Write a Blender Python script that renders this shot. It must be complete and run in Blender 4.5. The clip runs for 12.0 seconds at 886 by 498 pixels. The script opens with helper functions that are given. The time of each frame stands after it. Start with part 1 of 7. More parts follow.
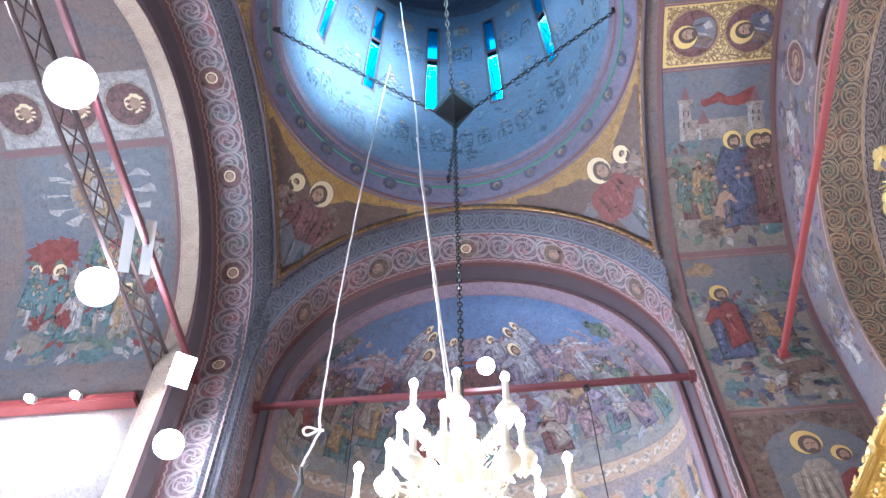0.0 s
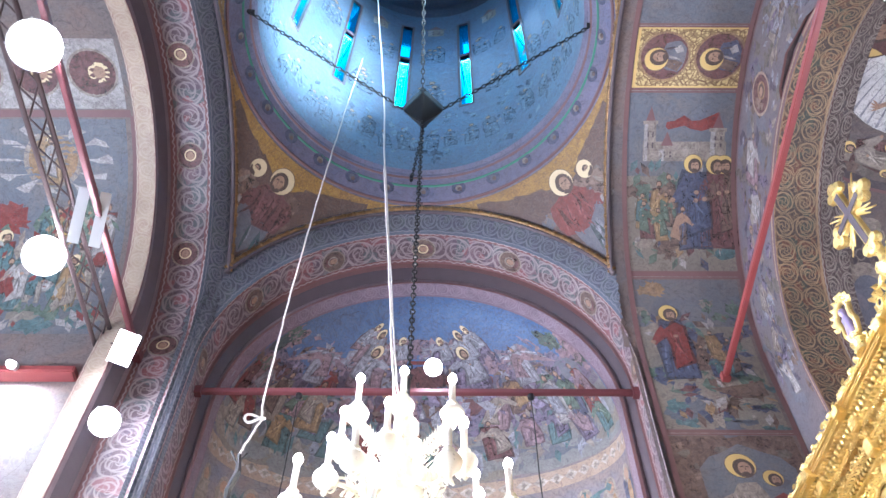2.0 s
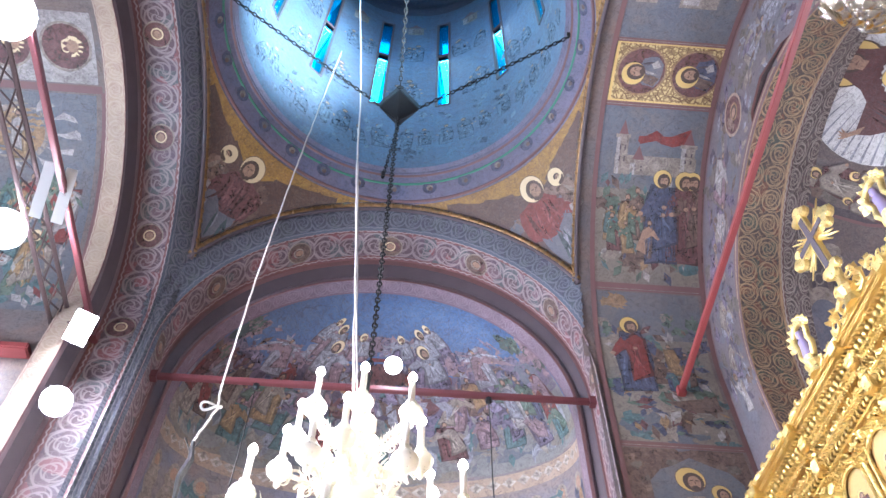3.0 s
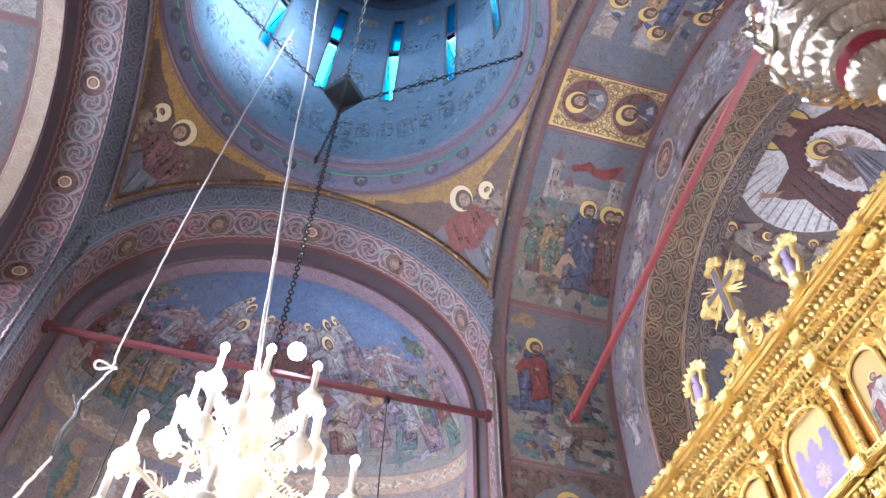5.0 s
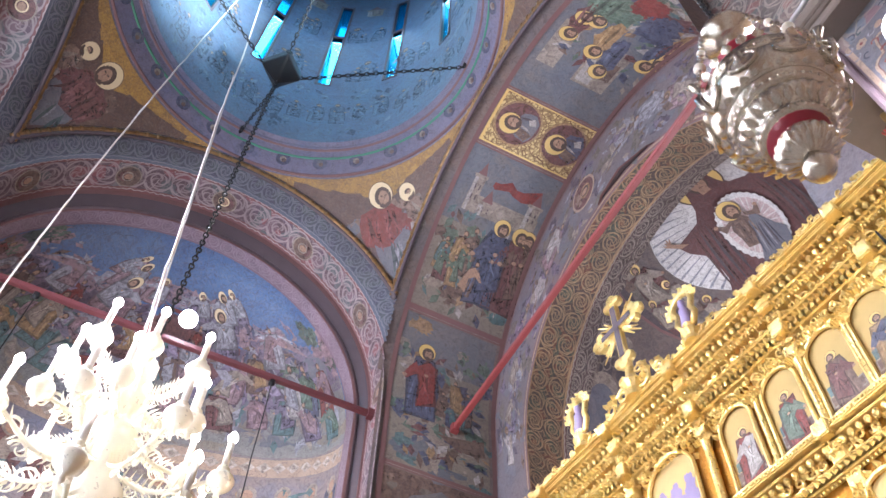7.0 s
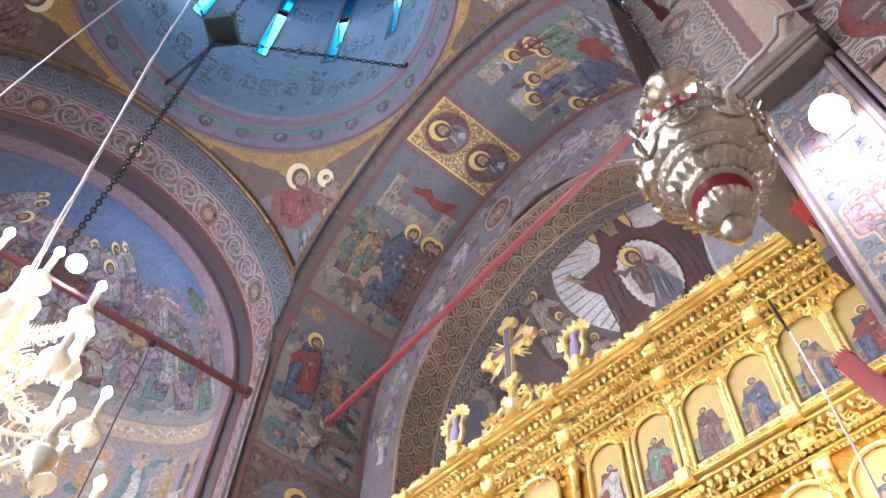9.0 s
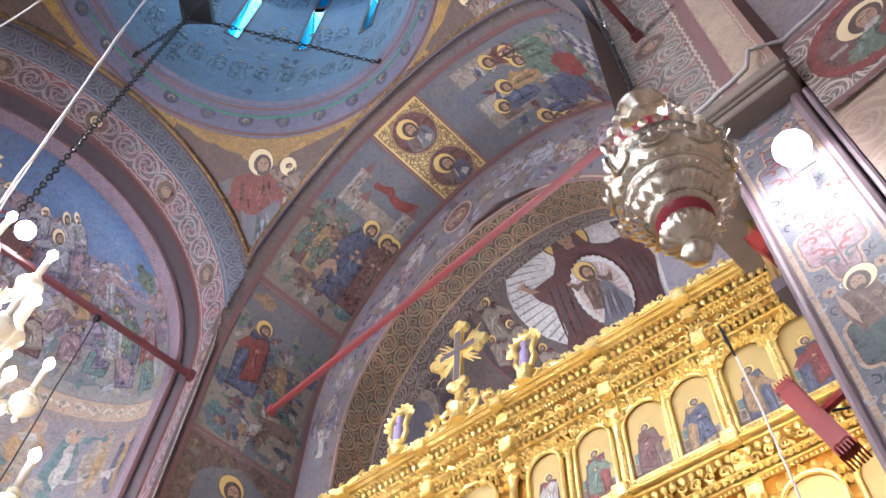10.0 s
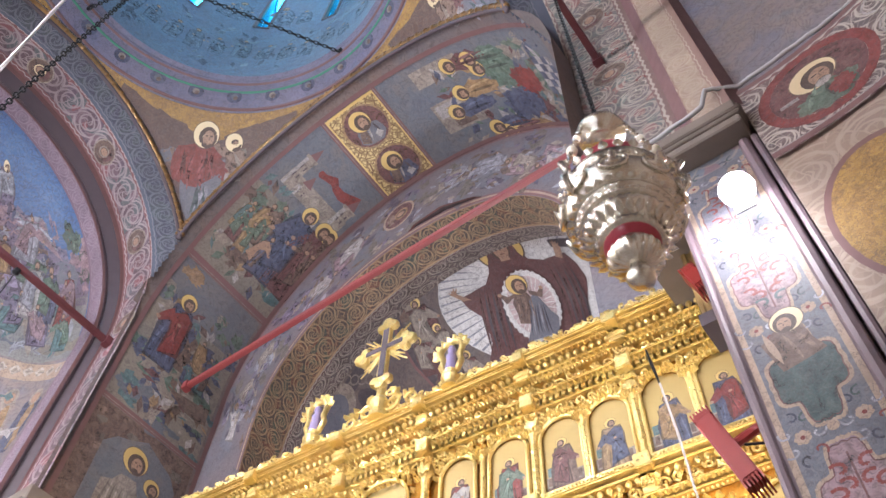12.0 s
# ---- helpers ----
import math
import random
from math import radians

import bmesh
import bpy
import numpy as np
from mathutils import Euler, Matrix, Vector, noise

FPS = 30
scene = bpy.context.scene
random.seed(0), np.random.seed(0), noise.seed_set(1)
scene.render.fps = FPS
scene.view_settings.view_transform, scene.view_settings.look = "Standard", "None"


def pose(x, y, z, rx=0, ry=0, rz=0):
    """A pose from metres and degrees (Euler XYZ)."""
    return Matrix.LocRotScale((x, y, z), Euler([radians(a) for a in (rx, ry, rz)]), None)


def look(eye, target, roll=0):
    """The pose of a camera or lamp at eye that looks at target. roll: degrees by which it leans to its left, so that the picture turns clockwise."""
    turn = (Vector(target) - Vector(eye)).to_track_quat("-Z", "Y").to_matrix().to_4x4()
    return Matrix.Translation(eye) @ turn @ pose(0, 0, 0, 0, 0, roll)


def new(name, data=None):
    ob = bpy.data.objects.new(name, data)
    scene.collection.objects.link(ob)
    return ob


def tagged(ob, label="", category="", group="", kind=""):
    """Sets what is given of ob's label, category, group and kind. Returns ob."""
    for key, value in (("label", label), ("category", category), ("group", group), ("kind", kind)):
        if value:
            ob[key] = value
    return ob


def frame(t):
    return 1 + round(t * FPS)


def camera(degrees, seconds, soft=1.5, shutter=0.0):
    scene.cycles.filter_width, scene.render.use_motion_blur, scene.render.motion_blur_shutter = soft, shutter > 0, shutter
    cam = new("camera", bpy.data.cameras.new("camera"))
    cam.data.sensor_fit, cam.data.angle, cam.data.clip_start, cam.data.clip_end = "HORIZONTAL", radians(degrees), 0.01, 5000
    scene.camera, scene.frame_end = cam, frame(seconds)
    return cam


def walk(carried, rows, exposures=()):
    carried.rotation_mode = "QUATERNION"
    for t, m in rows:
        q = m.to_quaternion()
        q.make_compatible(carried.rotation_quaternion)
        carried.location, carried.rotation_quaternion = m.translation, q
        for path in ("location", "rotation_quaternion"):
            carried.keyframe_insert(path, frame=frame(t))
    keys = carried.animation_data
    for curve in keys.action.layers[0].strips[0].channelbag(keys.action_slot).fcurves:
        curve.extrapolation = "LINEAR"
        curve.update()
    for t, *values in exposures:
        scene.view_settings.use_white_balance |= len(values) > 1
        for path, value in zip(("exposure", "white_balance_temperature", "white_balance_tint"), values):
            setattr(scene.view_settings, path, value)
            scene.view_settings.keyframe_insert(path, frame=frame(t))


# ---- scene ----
cam = camera(54.96, 12.0)
EXPO = -0.05
ROWS = [
    (0.0, 0.4408, -5.1521, 1.7593, 145.150, 0.082, 5.576),
    (0.5, 0.4356, -5.1437, 1.7583, 145.185, 0.026, 4.579),
    (1.0, 0.4293, -5.1358, 1.7573, 145.214, -0.036, 3.274),
    (1.5, 0.4212, -5.1288, 1.7561, 145.251, -0.134, 1.756),
    (2.0, 0.4107, -5.1228, 1.7544, 145.269, -0.205, -0.084),
    (2.5, 0.3971, -5.1183, 1.7523, 145.288, -0.267, -2.047),
    (3.0, 0.3800, -5.1153, 1.7497, 145.304, -0.352, -4.374),
    (5.0, 0.2996, -5.1068, 1.7374, 145.452, -0.858, -14.953),
    (5.5, 0.2776, -5.1037, 1.7320, 145.505, -0.959, -17.708),
    (6.0, 0.2550, -5.0984, 1.7249, 145.573, -1.091, -20.767),
    (6.5, 0.2325, -5.0899, 1.7167, 145.661, -1.185, -23.579),
    (7.0, 0.2097, -5.0778, 1.7073, 145.779, -1.289, -26.851),
    (9.0, 0.1148, -5.0158, 1.6633, 146.261, -1.721, -39.421),
    (9.5, 0.0921, -4.9985, 1.6514, 146.392, -1.784, -42.334),
    (10.0, 0.0711, -4.9796, 1.6391, 146.526, -1.866, -45.243),
    (10.5, 0.0520, -4.9596, 1.6266, 146.633, -1.890, -47.743),
    (11.0, 0.0344, -4.9385, 1.6145, 146.748, -1.935, -50.283),
    (11.5, 0.0182, -4.9163, 1.6028, 146.859, -1.907, -52.269),
    (12.0, 0.0029, -4.8934, 1.5910, 146.952, -1.889, -53.819),
]
walk(cam, [(t, pose(x, y, z, rx, ry, rz)) for t, x, y, z, rx, ry, rz in ROWS], exposures=[(0.0, EXPO + 0.36, 5750, 12), (6.0, EXPO + 0.13, 6150, 17), (12.0, EXPO + 0.04, 6450, 14)])

# ---- world and daylight ----
world = bpy.data.worlds.new("sky")
scene.world = world
world.use_nodes = True
wn = world.node_tree.nodes
sky = wn.new("ShaderNodeTexSky")
sky.sky_type, sky.sun_disc = "NISHITA", False
sky.sun_elevation, sky.sun_rotation = radians(40), radians(200)
world.node_tree.links.new(sky.outputs[0], wn["Background"].inputs[0])
wn["Background"].inputs[1].default_value = 0.15
sun_data = bpy.data.lights.new("sun", "SUN")
sun_data.energy, sun_data.angle, sun_data.color = 3.0, radians(0.5), (1.0, 0.95, 0.88)
sun = new("sun", sun_data)
sun.matrix_world = look((6, -14, 30), (0, 0, 17))


def lamp(name, kind, at, to, energy, size, col, cone=110, tall=None):
    da = bpy.data.lights.new(name, kind)
    da.energy, da.color = energy, col
    if kind == "AREA":
        da.size = size
        if tall:
            da.shape, da.size_y = "RECTANGLE", tall
    else:
        da.shadow_soft_size = size
    if kind == "SPOT":
        da.spot_size, da.spot_blend = radians(cone), 0.6
    ob = new(name, da)
    ob.matrix_world = look(at, to)
    return ob


COOL, WARM, CYAN = (0.95, 0.95, 1.0), (1.0, 0.9, 0.78), (0.45, 0.82, 1.0)
for z in (7.9, 7.25, 6.6):
    lamp("chandelier_light", "POINT", (0.04, 1.08, z), (0.04, 1, 0), 130, 0.25, WARM)
for at, to, e in (((-4.1, -1.5, 10.8), (3.0, -1.0, 8.0), 300), ((-4.6, 1.2, 10.6), (5, -1.0, 7.0), 300), ((-3.85, 2.5, 10.4), (4.0, -3.0, 6.0), 300), ((-3.7, 2.6, 9.1), (4.0, -2.0, 6.0), 260),
                  ((0.24, 3.75, 11.45), (0.3, -4.0, 8.0), 120), ((3.48, -4.66, 6.98), (3.8, -4.56, 6.7), 34)):
    lamp("flood_light", "AREA", at, to, e, 0.4, COOL)
# Added spot without a fixture; it brightens one side of the drum.
lamp("added_drum_spot", "SPOT", (3.3, -4.4, 7.5), (-2.2, 1.3, 18.9), 80000, 0.7, (0.75, 0.97, 1.0), 17)
lamp("lamp_bar_light", "AREA", (4.4, -3.72, 5.55), (5.2, -2.2, 6.6), 26, 0.3, (1.0, 0.96, 0.9), tall=0.6)
for x in (-6.8, -6.05, -5.4):
    lamp("ledge_spot", "AREA", (x, 2.6, 10.15), (x, 3.0, 8.5), 60, 0.1, COOL)
# Two unseen fill lamps added low in the nave; no window is built there.
for x in (-8.0, -10.5):
    lamp("unseen_nave_fill", "AREA", (x, -2.85, 3.5), (x + 3.5, 1.5, 8.0), 1250, 1.8, (0.8, 0.9, 1.0))
# Fill lamp hidden behind the screen, added to brighten the chancel half-dome.
lamp("unseen_chancel_fill", "AREA", (8.4, 0.0, 4.0), (7.4, 0.0, 14.0), 330, 1.5, (0.95, 0.95, 1.0))
for i in range(12):
    a = (i + 0.5) * math.pi / 6 + 0.06
    lamp("drum_window_daylight", "AREA", (2.85 * math.sin(a), 2.85 * math.cos(a), 20.6), (0, 0, 18.6), 40, 0.2, (0.55, 0.84, 1.0), tall=4.2)


# ---- node materials ----
def nodes_of(name):
    m = bpy.data.materials.new(name)
    m.use_nodes = True
    nt = m.node_tree
    return m, nt, nt.nodes["Principled BSDF"]


class Net:
    """Small wrapper to write node sums."""

    def __init__(self, nt):
        self.nt = nt

    def add(self, kind, **sets):
        n = self.nt.nodes.new(kind)
        for k, v in sets.items():
            setattr(n, k, v)
        return n

    def put(self, sock, v):
        if isinstance(v, (int, float)):
            sock.default_value = v
        elif isinstance(v, tuple):
            sock.default_value = v if len(v) == 4 or sock.type == "VECTOR" else (*v, 1)
        else:
            self.nt.links.new(v, sock)

    def m(self, op, a, b=0.0, c=0.0):
        n = self.add("ShaderNodeMath", operation=op)
        for s, v in zip(n.inputs, (a, b, c)):
            self.put(s, v)
        return n.outputs[0]

    def mix(self, fac, a, b, blend="MIX"):
        n = self.add("ShaderNodeMix", data_type="RGBA", blend_type=blend)
        self.put(n.inputs[0], fac), self.put(n.inputs[6], a), self.put(n.inputs[7], b)
        return n.outputs[2]

    def noise(self, vec, scale, detail=4.0, rough=0.55, dist=0.0):
        n = self.add("ShaderNodeTexNoise")
        self.put(n.inputs["Vector"], vec)
        for k, v in (("Scale", scale), ("Detail", detail), ("Roughness", rough), ("Distortion", dist)):
            n.inputs[k].default_value = v
        return n

    def voronoi(self, vec, scale, feature="F1"):
        n = self.add("ShaderNodeTexVoronoi", feature=feature)
        self.put(n.inputs["Vector"], vec)
        n.inputs["Scale"].default_value = scale
        return n

    def ramp(self, fac, stops, mode="LINEAR"):
        n = self.add("ShaderNodeValToRGB")
        n.color_ramp.interpolation = mode
        e = n.color_ramp.elements
        while len(e) < len(stops):
            e.new(0.5)
        for el, (p, col) in zip(e, stops):
            el.position, el.color = p, (*col, 1)
        self.put(n.inputs[0], fac)
        return n.outputs[0]

    def step(self, x, edge, soft):
        n = self.add("ShaderNodeMapRange", interpolation_type="SMOOTHSTEP")
        self.put(n.inputs[0], x)
        n.inputs[1].default_value, n.inputs[2].default_value = edge - soft, edge + soft
        return n.outputs[0]

    def band(self, x, centre, half, soft):
        return self.m("SUBTRACT", 1.0, self.step(self.m("ABSOLUTE", self.m("SUBTRACT", x, centre)), half, soft))


def finish(w, bsdf, col, rough=0.7, bump=None, strength=0.25, dist=0.01, metal=0.0):
    w.put(bsdf.inputs["Base Color"], col)
    w.put(bsdf.inputs["Roughness"], rough)
    bsdf.inputs["Metallic"].default_value = metal
    if bump is not None:
        b = w.add("ShaderNodeBump")
        b.inputs["Strength"].default_value, b.inputs["Distance"].default_value = strength, dist
        w.put(b.inputs["Height"], bump)
        w.put(bsdf.inputs["Normal"], b.outputs[0])


def fresco(name, cols, scale=1.2, streak=7.0, dark=0.55, worn=0.0, veil=0.2):
    """Old wall painting: drifting patches of several colours, brush strokes, grime and fine cracks."""
    m, nt, bsdf = nodes_of(name)
    w = Net(nt)
    pos = w.add("ShaderNodeTexCoord").outputs["Object"]
    warp = w.noise(pos, scale * 2.3, 3).outputs["Color"]
    vec = w.add("ShaderNodeVectorMath", operation="MULTIPLY_ADD")
    w.put(vec.inputs[0], warp)
    vec.inputs[1].default_value = (0.5, 0.5, 0.5)
    w.put(vec.inputs[2], pos)
    big = w.noise(vec.outputs[0], scale, 5, 0.6, 0.6).outputs[0]
    n = len(cols)
    col = w.ramp(w.m("MULTIPLY_ADD", big, 2.2, -0.6), [(i / (n - 1), c) for i, c in enumerate(cols)])
    fine = w.noise(pos, streak, 6, 0.65, 1.2).outputs[0]
    col = w.mix(w.m("MULTIPLY", w.step(fine, 0.55, 0.2), 0.35), col, tuple(c * dark for c in cols[0]))
    stroke = w.noise(vec.outputs[0], 17.0, 3, 0.6, 2.0).outputs[0]
    col = w.mix(w.m("MULTIPLY", w.step(stroke, 0.53, 0.05), 0.17), col, w.mix(0.75, col, (0.4, 0.36, 0.34)))
    col = w.mix(w.m("MULTIPLY", w.step(w.noise(vec.outputs[0], 11.0, 4, 0.6, 2.5).outputs[0], 0.55, 0.03), 0.5), col, w.mix(0.8, col, (0.05, 0.04, 0.05)))
    col = w.mix(veil, col, (0.2, 0.15, 0.145))
    grime = w.noise(pos, 0.5, 3).outputs[0]
    col = w.mix(w.m("MULTIPLY", w.step(grime, 0.55, 0.25), 0.3), col, (0.11, 0.085, 0.08))
    crack = w.voronoi(vec.outputs[0], 1.6, "DISTANCE_TO_EDGE").outputs[0]
    line = w.m("MULTIPLY", w.band(crack, 0.0, 0.004, 0.003), 0.5)
    col = w.mix(line, col, (0.05, 0.04, 0.04))
    if worn:
        thin = w.noise(pos, 9.0, 5, 0.65, 0.8).outputs[0]
        w.put(bsdf.inputs["Alpha"], w.m("SUBTRACT", 1.0, w.m("MULTIPLY", w.step(thin, 0.52, 0.16), worn)))
    finish(w, bsdf, col, 0.62, w.m("ADD", fine, w.noise(pos, 40, 3).outputs[0]), 0.25, 0.006)
    return m


def ornament(name, ground, line, accents, width, period, ring=0.36, border=0.06, edge=(0.2, 0.085, 0.085), scroll=True, contrast=0.9, full=None):
    """Painted band on UV metres (u along, v across from 0 to width): circles, tendrils, leaves and wavy borders."""
    m, nt, bsdf = nodes_of(name)
    w = Net(nt)
    tc = w.add("ShaderNodeTexCoord")
    pos = tc.outputs["Object"]
    uv = w.add("ShaderNodeSeparateXYZ")
    jit = w.noise(tc.outputs["UV"], 6, 2).outputs["Color"]
    shift = w.add("ShaderNodeVectorMath", operation="MULTIPLY_ADD")
    w.put(shift.inputs[0], jit)
    shift.inputs[1].default_value = (0.06, 0.06, 0)
    w.put(shift.inputs[2], tc.outputs["UV"])
    w.put(uv.inputs[0], shift.outputs[0])
    u, v = uv.outputs[0], uv.outputs[1]
    far = w.m("ABSOLUTE", w.m("SUBTRACT", v, (full or width) / 2))
    if full:
        v = w.m("MULTIPLY", w.m("FRACT", w.m("DIVIDE", v, width)), width)
    mid = w.m("SUBTRACT", v, width / 2)
    pu = w.m("MULTIPLY", w.m("SUBTRACT", w.m("FRACT", w.m("DIVIDE", u, period)), 0.5), period)
    d = w.m("SQRT", w.m("ADD", w.m("MULTIPLY", pu, pu), w.m("MULTIPLY", mid, mid)))
    R = ring * width
    t = 0.024 * width
    pattern = w.band(d, R, t, t * 0.5)
    pattern = w.m("MAXIMUM", pattern, w.m("MULTIPLY", w.band(d, R * 0.55, t * 0.8, t * 0.5), 0.9))
    if scroll:
        ang = w.m("ARCTAN2", mid, pu)
        spiral = w.m("SINE", w.m("ADD", w.m("MULTIPLY", ang, 3.0), w.m("MULTIPLY", d, 34.0 / width)))
        pattern = w.m("MAXIMUM", pattern, w.m("MULTIPLY", w.step(spiral, 0.72, 0.12), 0.85))
    wave = w.m("MULTIPLY", w.m("SINE", w.m("MULTIPLY", u, 2 * math.pi / period)), width * 0.32)
    pattern = w.m("MAXIMUM", pattern, w.band(w.m("SUBTRACT", mid, wave), 0.0, t * 0.8, t * 0.5))
    leaf = w.voronoi(shift.outputs[0], 9.0 / width * 0.55, "DISTANCE_TO_EDGE").outputs[0]
    pattern = w.m("MAXIMUM", pattern, w.m("MULTIPLY", w.band(leaf, 0.0, 0.035, 0.03), 0.4))
    cell = w.voronoi(shift.outputs[0], 3.2 / width, "F1").outputs["Color"]
    tone = w.add("ShaderNodeSeparateColor")
    w.put(tone.inputs[0], cell)
    n = len(accents)
    acc = w.ramp(tone.outputs[0], [(i / n, c) for i, c in enumerate(accents)], "CONSTANT")
    base = w.mix(w.m("MULTIPLY", w.step(tone.outputs[1], 0.45, 0.08), 0.75), ground, acc)
    col = w.mix(w.m("MULTIPLY", pattern, contrast), base, line)
    width = full or width
    wob = w.m("MULTIPLY", w.m("SINE", w.m("MULTIPLY", u, 2 * math.pi / 0.13)), border * width * 0.25)
    col = w.mix(w.step(far, width * (0.5 - 2 * border), 0.004), col, edge)
    col = w.mix(w.band(w.m("ADD", far, wob), width * (0.5 - border), width * 0.016, 0.004), col, line)
    grime = w.noise(pos, 1.1, 4).outputs[0]
    col = w.mix(w.m("MULTIPLY", w.step(grime, 0.5, 0.25), 0.4), col, tuple(c * 0.55 for c in ground))
    finish(w, bsdf, col, 0.6, w.m("ADD", pattern, w.noise(pos, 30, 3).outputs[0]), 0.3, 0.006)
    return m


def plain(name, col, rough=0.5, metal=0.0, vary=0.25, scale=9.0, bump=0.15, dist=0.004):
    m, nt, bsdf = nodes_of(name)
    w = Net(nt)
    pos = w.add("ShaderNodeTexCoord").outputs["Object"]
    a = w.noise(pos, scale, 5, 0.6).outputs[0]
    b = w.noise(pos, scale * 0.15, 3).outputs[0]
    k = w.m("ADD", w.m("MULTIPLY", a, vary), w.m("MULTIPLY", b, vary))
    c = w.mix(k, tuple(min(1, x * (1 + vary * 0.5)) for x in col), tuple(x * (1 - vary) * 0.7 for x in col))
    finish(w, bsdf, c, w.m("MULTIPLY_ADD", a, 0.2, rough - 0.1), a, bump, dist, metal)
    return m


def gilt(name, col=(0.95, 0.73, 0.3), scale=34.0, rough=0.3):
    """Carved and gilded wood: bright relief, darker by wear in drifting patches."""
    m, nt, bsdf = nodes_of(name)
    w = Net(nt)
    pos = w.add("ShaderNodeTexCoord").outputs["Object"]
    lo = w.noise(pos, scale, 4, 0.6, 1.5).outputs[0]
    ce = w.voronoi(pos, scale * 1.1).outputs[0]
    h = w.m("SUBTRACT", lo, w.m("MULTIPLY", ce, 0.7))
    wear = w.noise(pos, 3.0, 4).outputs[0]
    c = w.mix(w.m("MULTIPLY", w.step(wear, 0.55, 0.2), 0.5), col, (col[0] * 0.72, col[1] * 0.6, col[2] * 0.45))
    finish(w, bsdf, c, w.m("MULTIPLY_ADD", lo, 0.35, rough - 0.15), h, 0.8, 0.009, 0.88)
    return m


def glow(name, col, strength):
    m, nt, bsdf = nodes_of(name)
    bsdf.inputs["Base Color"].default_value = (*col, 1)
    bsdf.inputs["Emission Color"].default_value = (*col, 1)
    bsdf.inputs["Emission Strength"].default_value = strength
    return m


BLUE, DEEP, TEAL = (0.10, 0.17, 0.33), (0.06, 0.09, 0.22), (0.08, 0.17, 0.2)
PLUM, OCHRE, ROSE = (0.24, 0.15, 0.19), (0.42, 0.27, 0.13), (0.38, 0.16, 0.14)
STONE, SAGE, BROWN = (0.42, 0.37, 0.36), (0.2, 0.24, 0.18), (0.16, 0.10, 0.09)
M_fresco_wall = fresco("fresco_wall", [BLUE, (0.2, 0.2, 0.26), (0.28, 0.22, 0.2), (0.16, 0.22, 0.27)], 0.7)
M_drum = fresco("fresco_blue_drum", [(0.065, 0.14, 0.25), (0.09, 0.2, 0.33), (0.08, 0.15, 0.27), (0.16, 0.26, 0.37)], 1.4, veil=0.12)
M_ring = fresco("fresco_ring", [(0.13, 0.15, 0.27), (0.18, 0.17, 0.27), (0.22, 0.2, 0.3)], 2.0, veil=0.1)
M_cap = fresco("fresco_dark_cap", [(0.02, 0.035, 0.075), (0.035, 0.055, 0.1), (0.05, 0.07, 0.12)], 1.0, veil=0.02)
M_scene_e = fresco("fresco_scene_sky", [(0.11, 0.13, 0.17), (0.17, 0.15, 0.15), (0.22, 0.15, 0.125), (0.14, 0.135, 0.135)], 0.8)
M_crescent = fresco("fresco_chancel_wall", [(0.12, 0.13, 0.18), (0.17, 0.145, 0.165), (0.15, 0.16, 0.2)], 0.9)
M_conch = fresco("fresco_conch_blue", [(0.045, 0.115, 0.27), (0.06, 0.15, 0.34), (0.1, 0.18, 0.32)], 0.6, veil=0.06)
M_chancel = fresco("fresco_dark_chancel", [(0.09, 0.08, 0.09), (0.15, 0.11, 0.1), (0.12, 0.12, 0.14)], 1.2, veil=0.1)
M_pend = fresco("fresco_pendentive", [(0.085, 0.05, 0.048), (0.13, 0.075, 0.055), (0.085, 0.075, 0.07)], 1.4, veil=0.04)
M_mauve = plain("mauve_moulding_paint", (0.2, 0.145, 0.165), 0.55, vary=0.35, scale=5)
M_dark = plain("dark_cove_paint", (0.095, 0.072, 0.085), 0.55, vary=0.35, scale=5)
M_redline = plain("red_brown_border_paint", (0.19, 0.1, 0.1), 0.6, vary=0.3)
M_green = ornament("green_scroll_band", (0.07, 0.075, 0.1), (0.23, 0.23, 0.265), [(0.065, 0.07, 0.105), (0.075, 0.09, 0.1), (0.075, 0.07, 0.11)], 0.44, 0.3, border=0.05, edge=(0.12, 0.13, 0.17), contrast=0.6)
M_medal = ornament("medallion_band", (0.115, 0.075, 0.09), (0.42, 0.35, 0.36), [(0.27, 0.09, 0.1), (0.1, 0.13, 0.14), (0.19, 0.12, 0.15), (0.12, 0.085, 0.12)], 0.67, 0.45, contrast=0.75)
M_southband = ornament("wide_medallion_band", (0.15, 0.125, 0.12), (0.5, 0.43, 0.37), [(0.3, 0.12, 0.11), (0.14, 0.17, 0.16), (0.22, 0.16, 0.15), (0.16, 0.14, 0.15)], 0.44, 0.44, contrast=0.75, border=0.04, edge=(0.22, 0.13, 0.12), full=0.88)
M_tan = ornament("tan_scroll_band", (0.42, 0.32, 0.25), (0.56, 0.47, 0.38), [(0.4, 0.3, 0.22), (0.36, 0.25, 0.2), (0.44, 0.34, 0.26)], 0.34, 0.3, edge=(0.33, 0.2, 0.18), contrast=0.5)
M_bema = ornament("rosette_band", (0.085, 0.065, 0.06), (0.46, 0.32, 0.19), [(0.2, 0.08, 0.05), (0.07, 0.1, 0.08), (0.15, 0.10, 0.07)], 0.345, 0.36, ring=0.42, border=0.035, edge=(0.36, 0.22, 0.14), full=0.74)
M_pierorn = ornament("pier_floral_paint", (0.17, 0.18, 0.22), (0.38, 0.3, 0.26), [(0.24, 0.12, 0.14), (0.14, 0.18, 0.23), (0.13, 0.16, 0.17), (0.26, 0.2, 0.18)], 0.58, 0.95, ring=0.44, border=0.03, scroll=False, contrast=0.6, edge=(0.3, 0.22, 0.19))
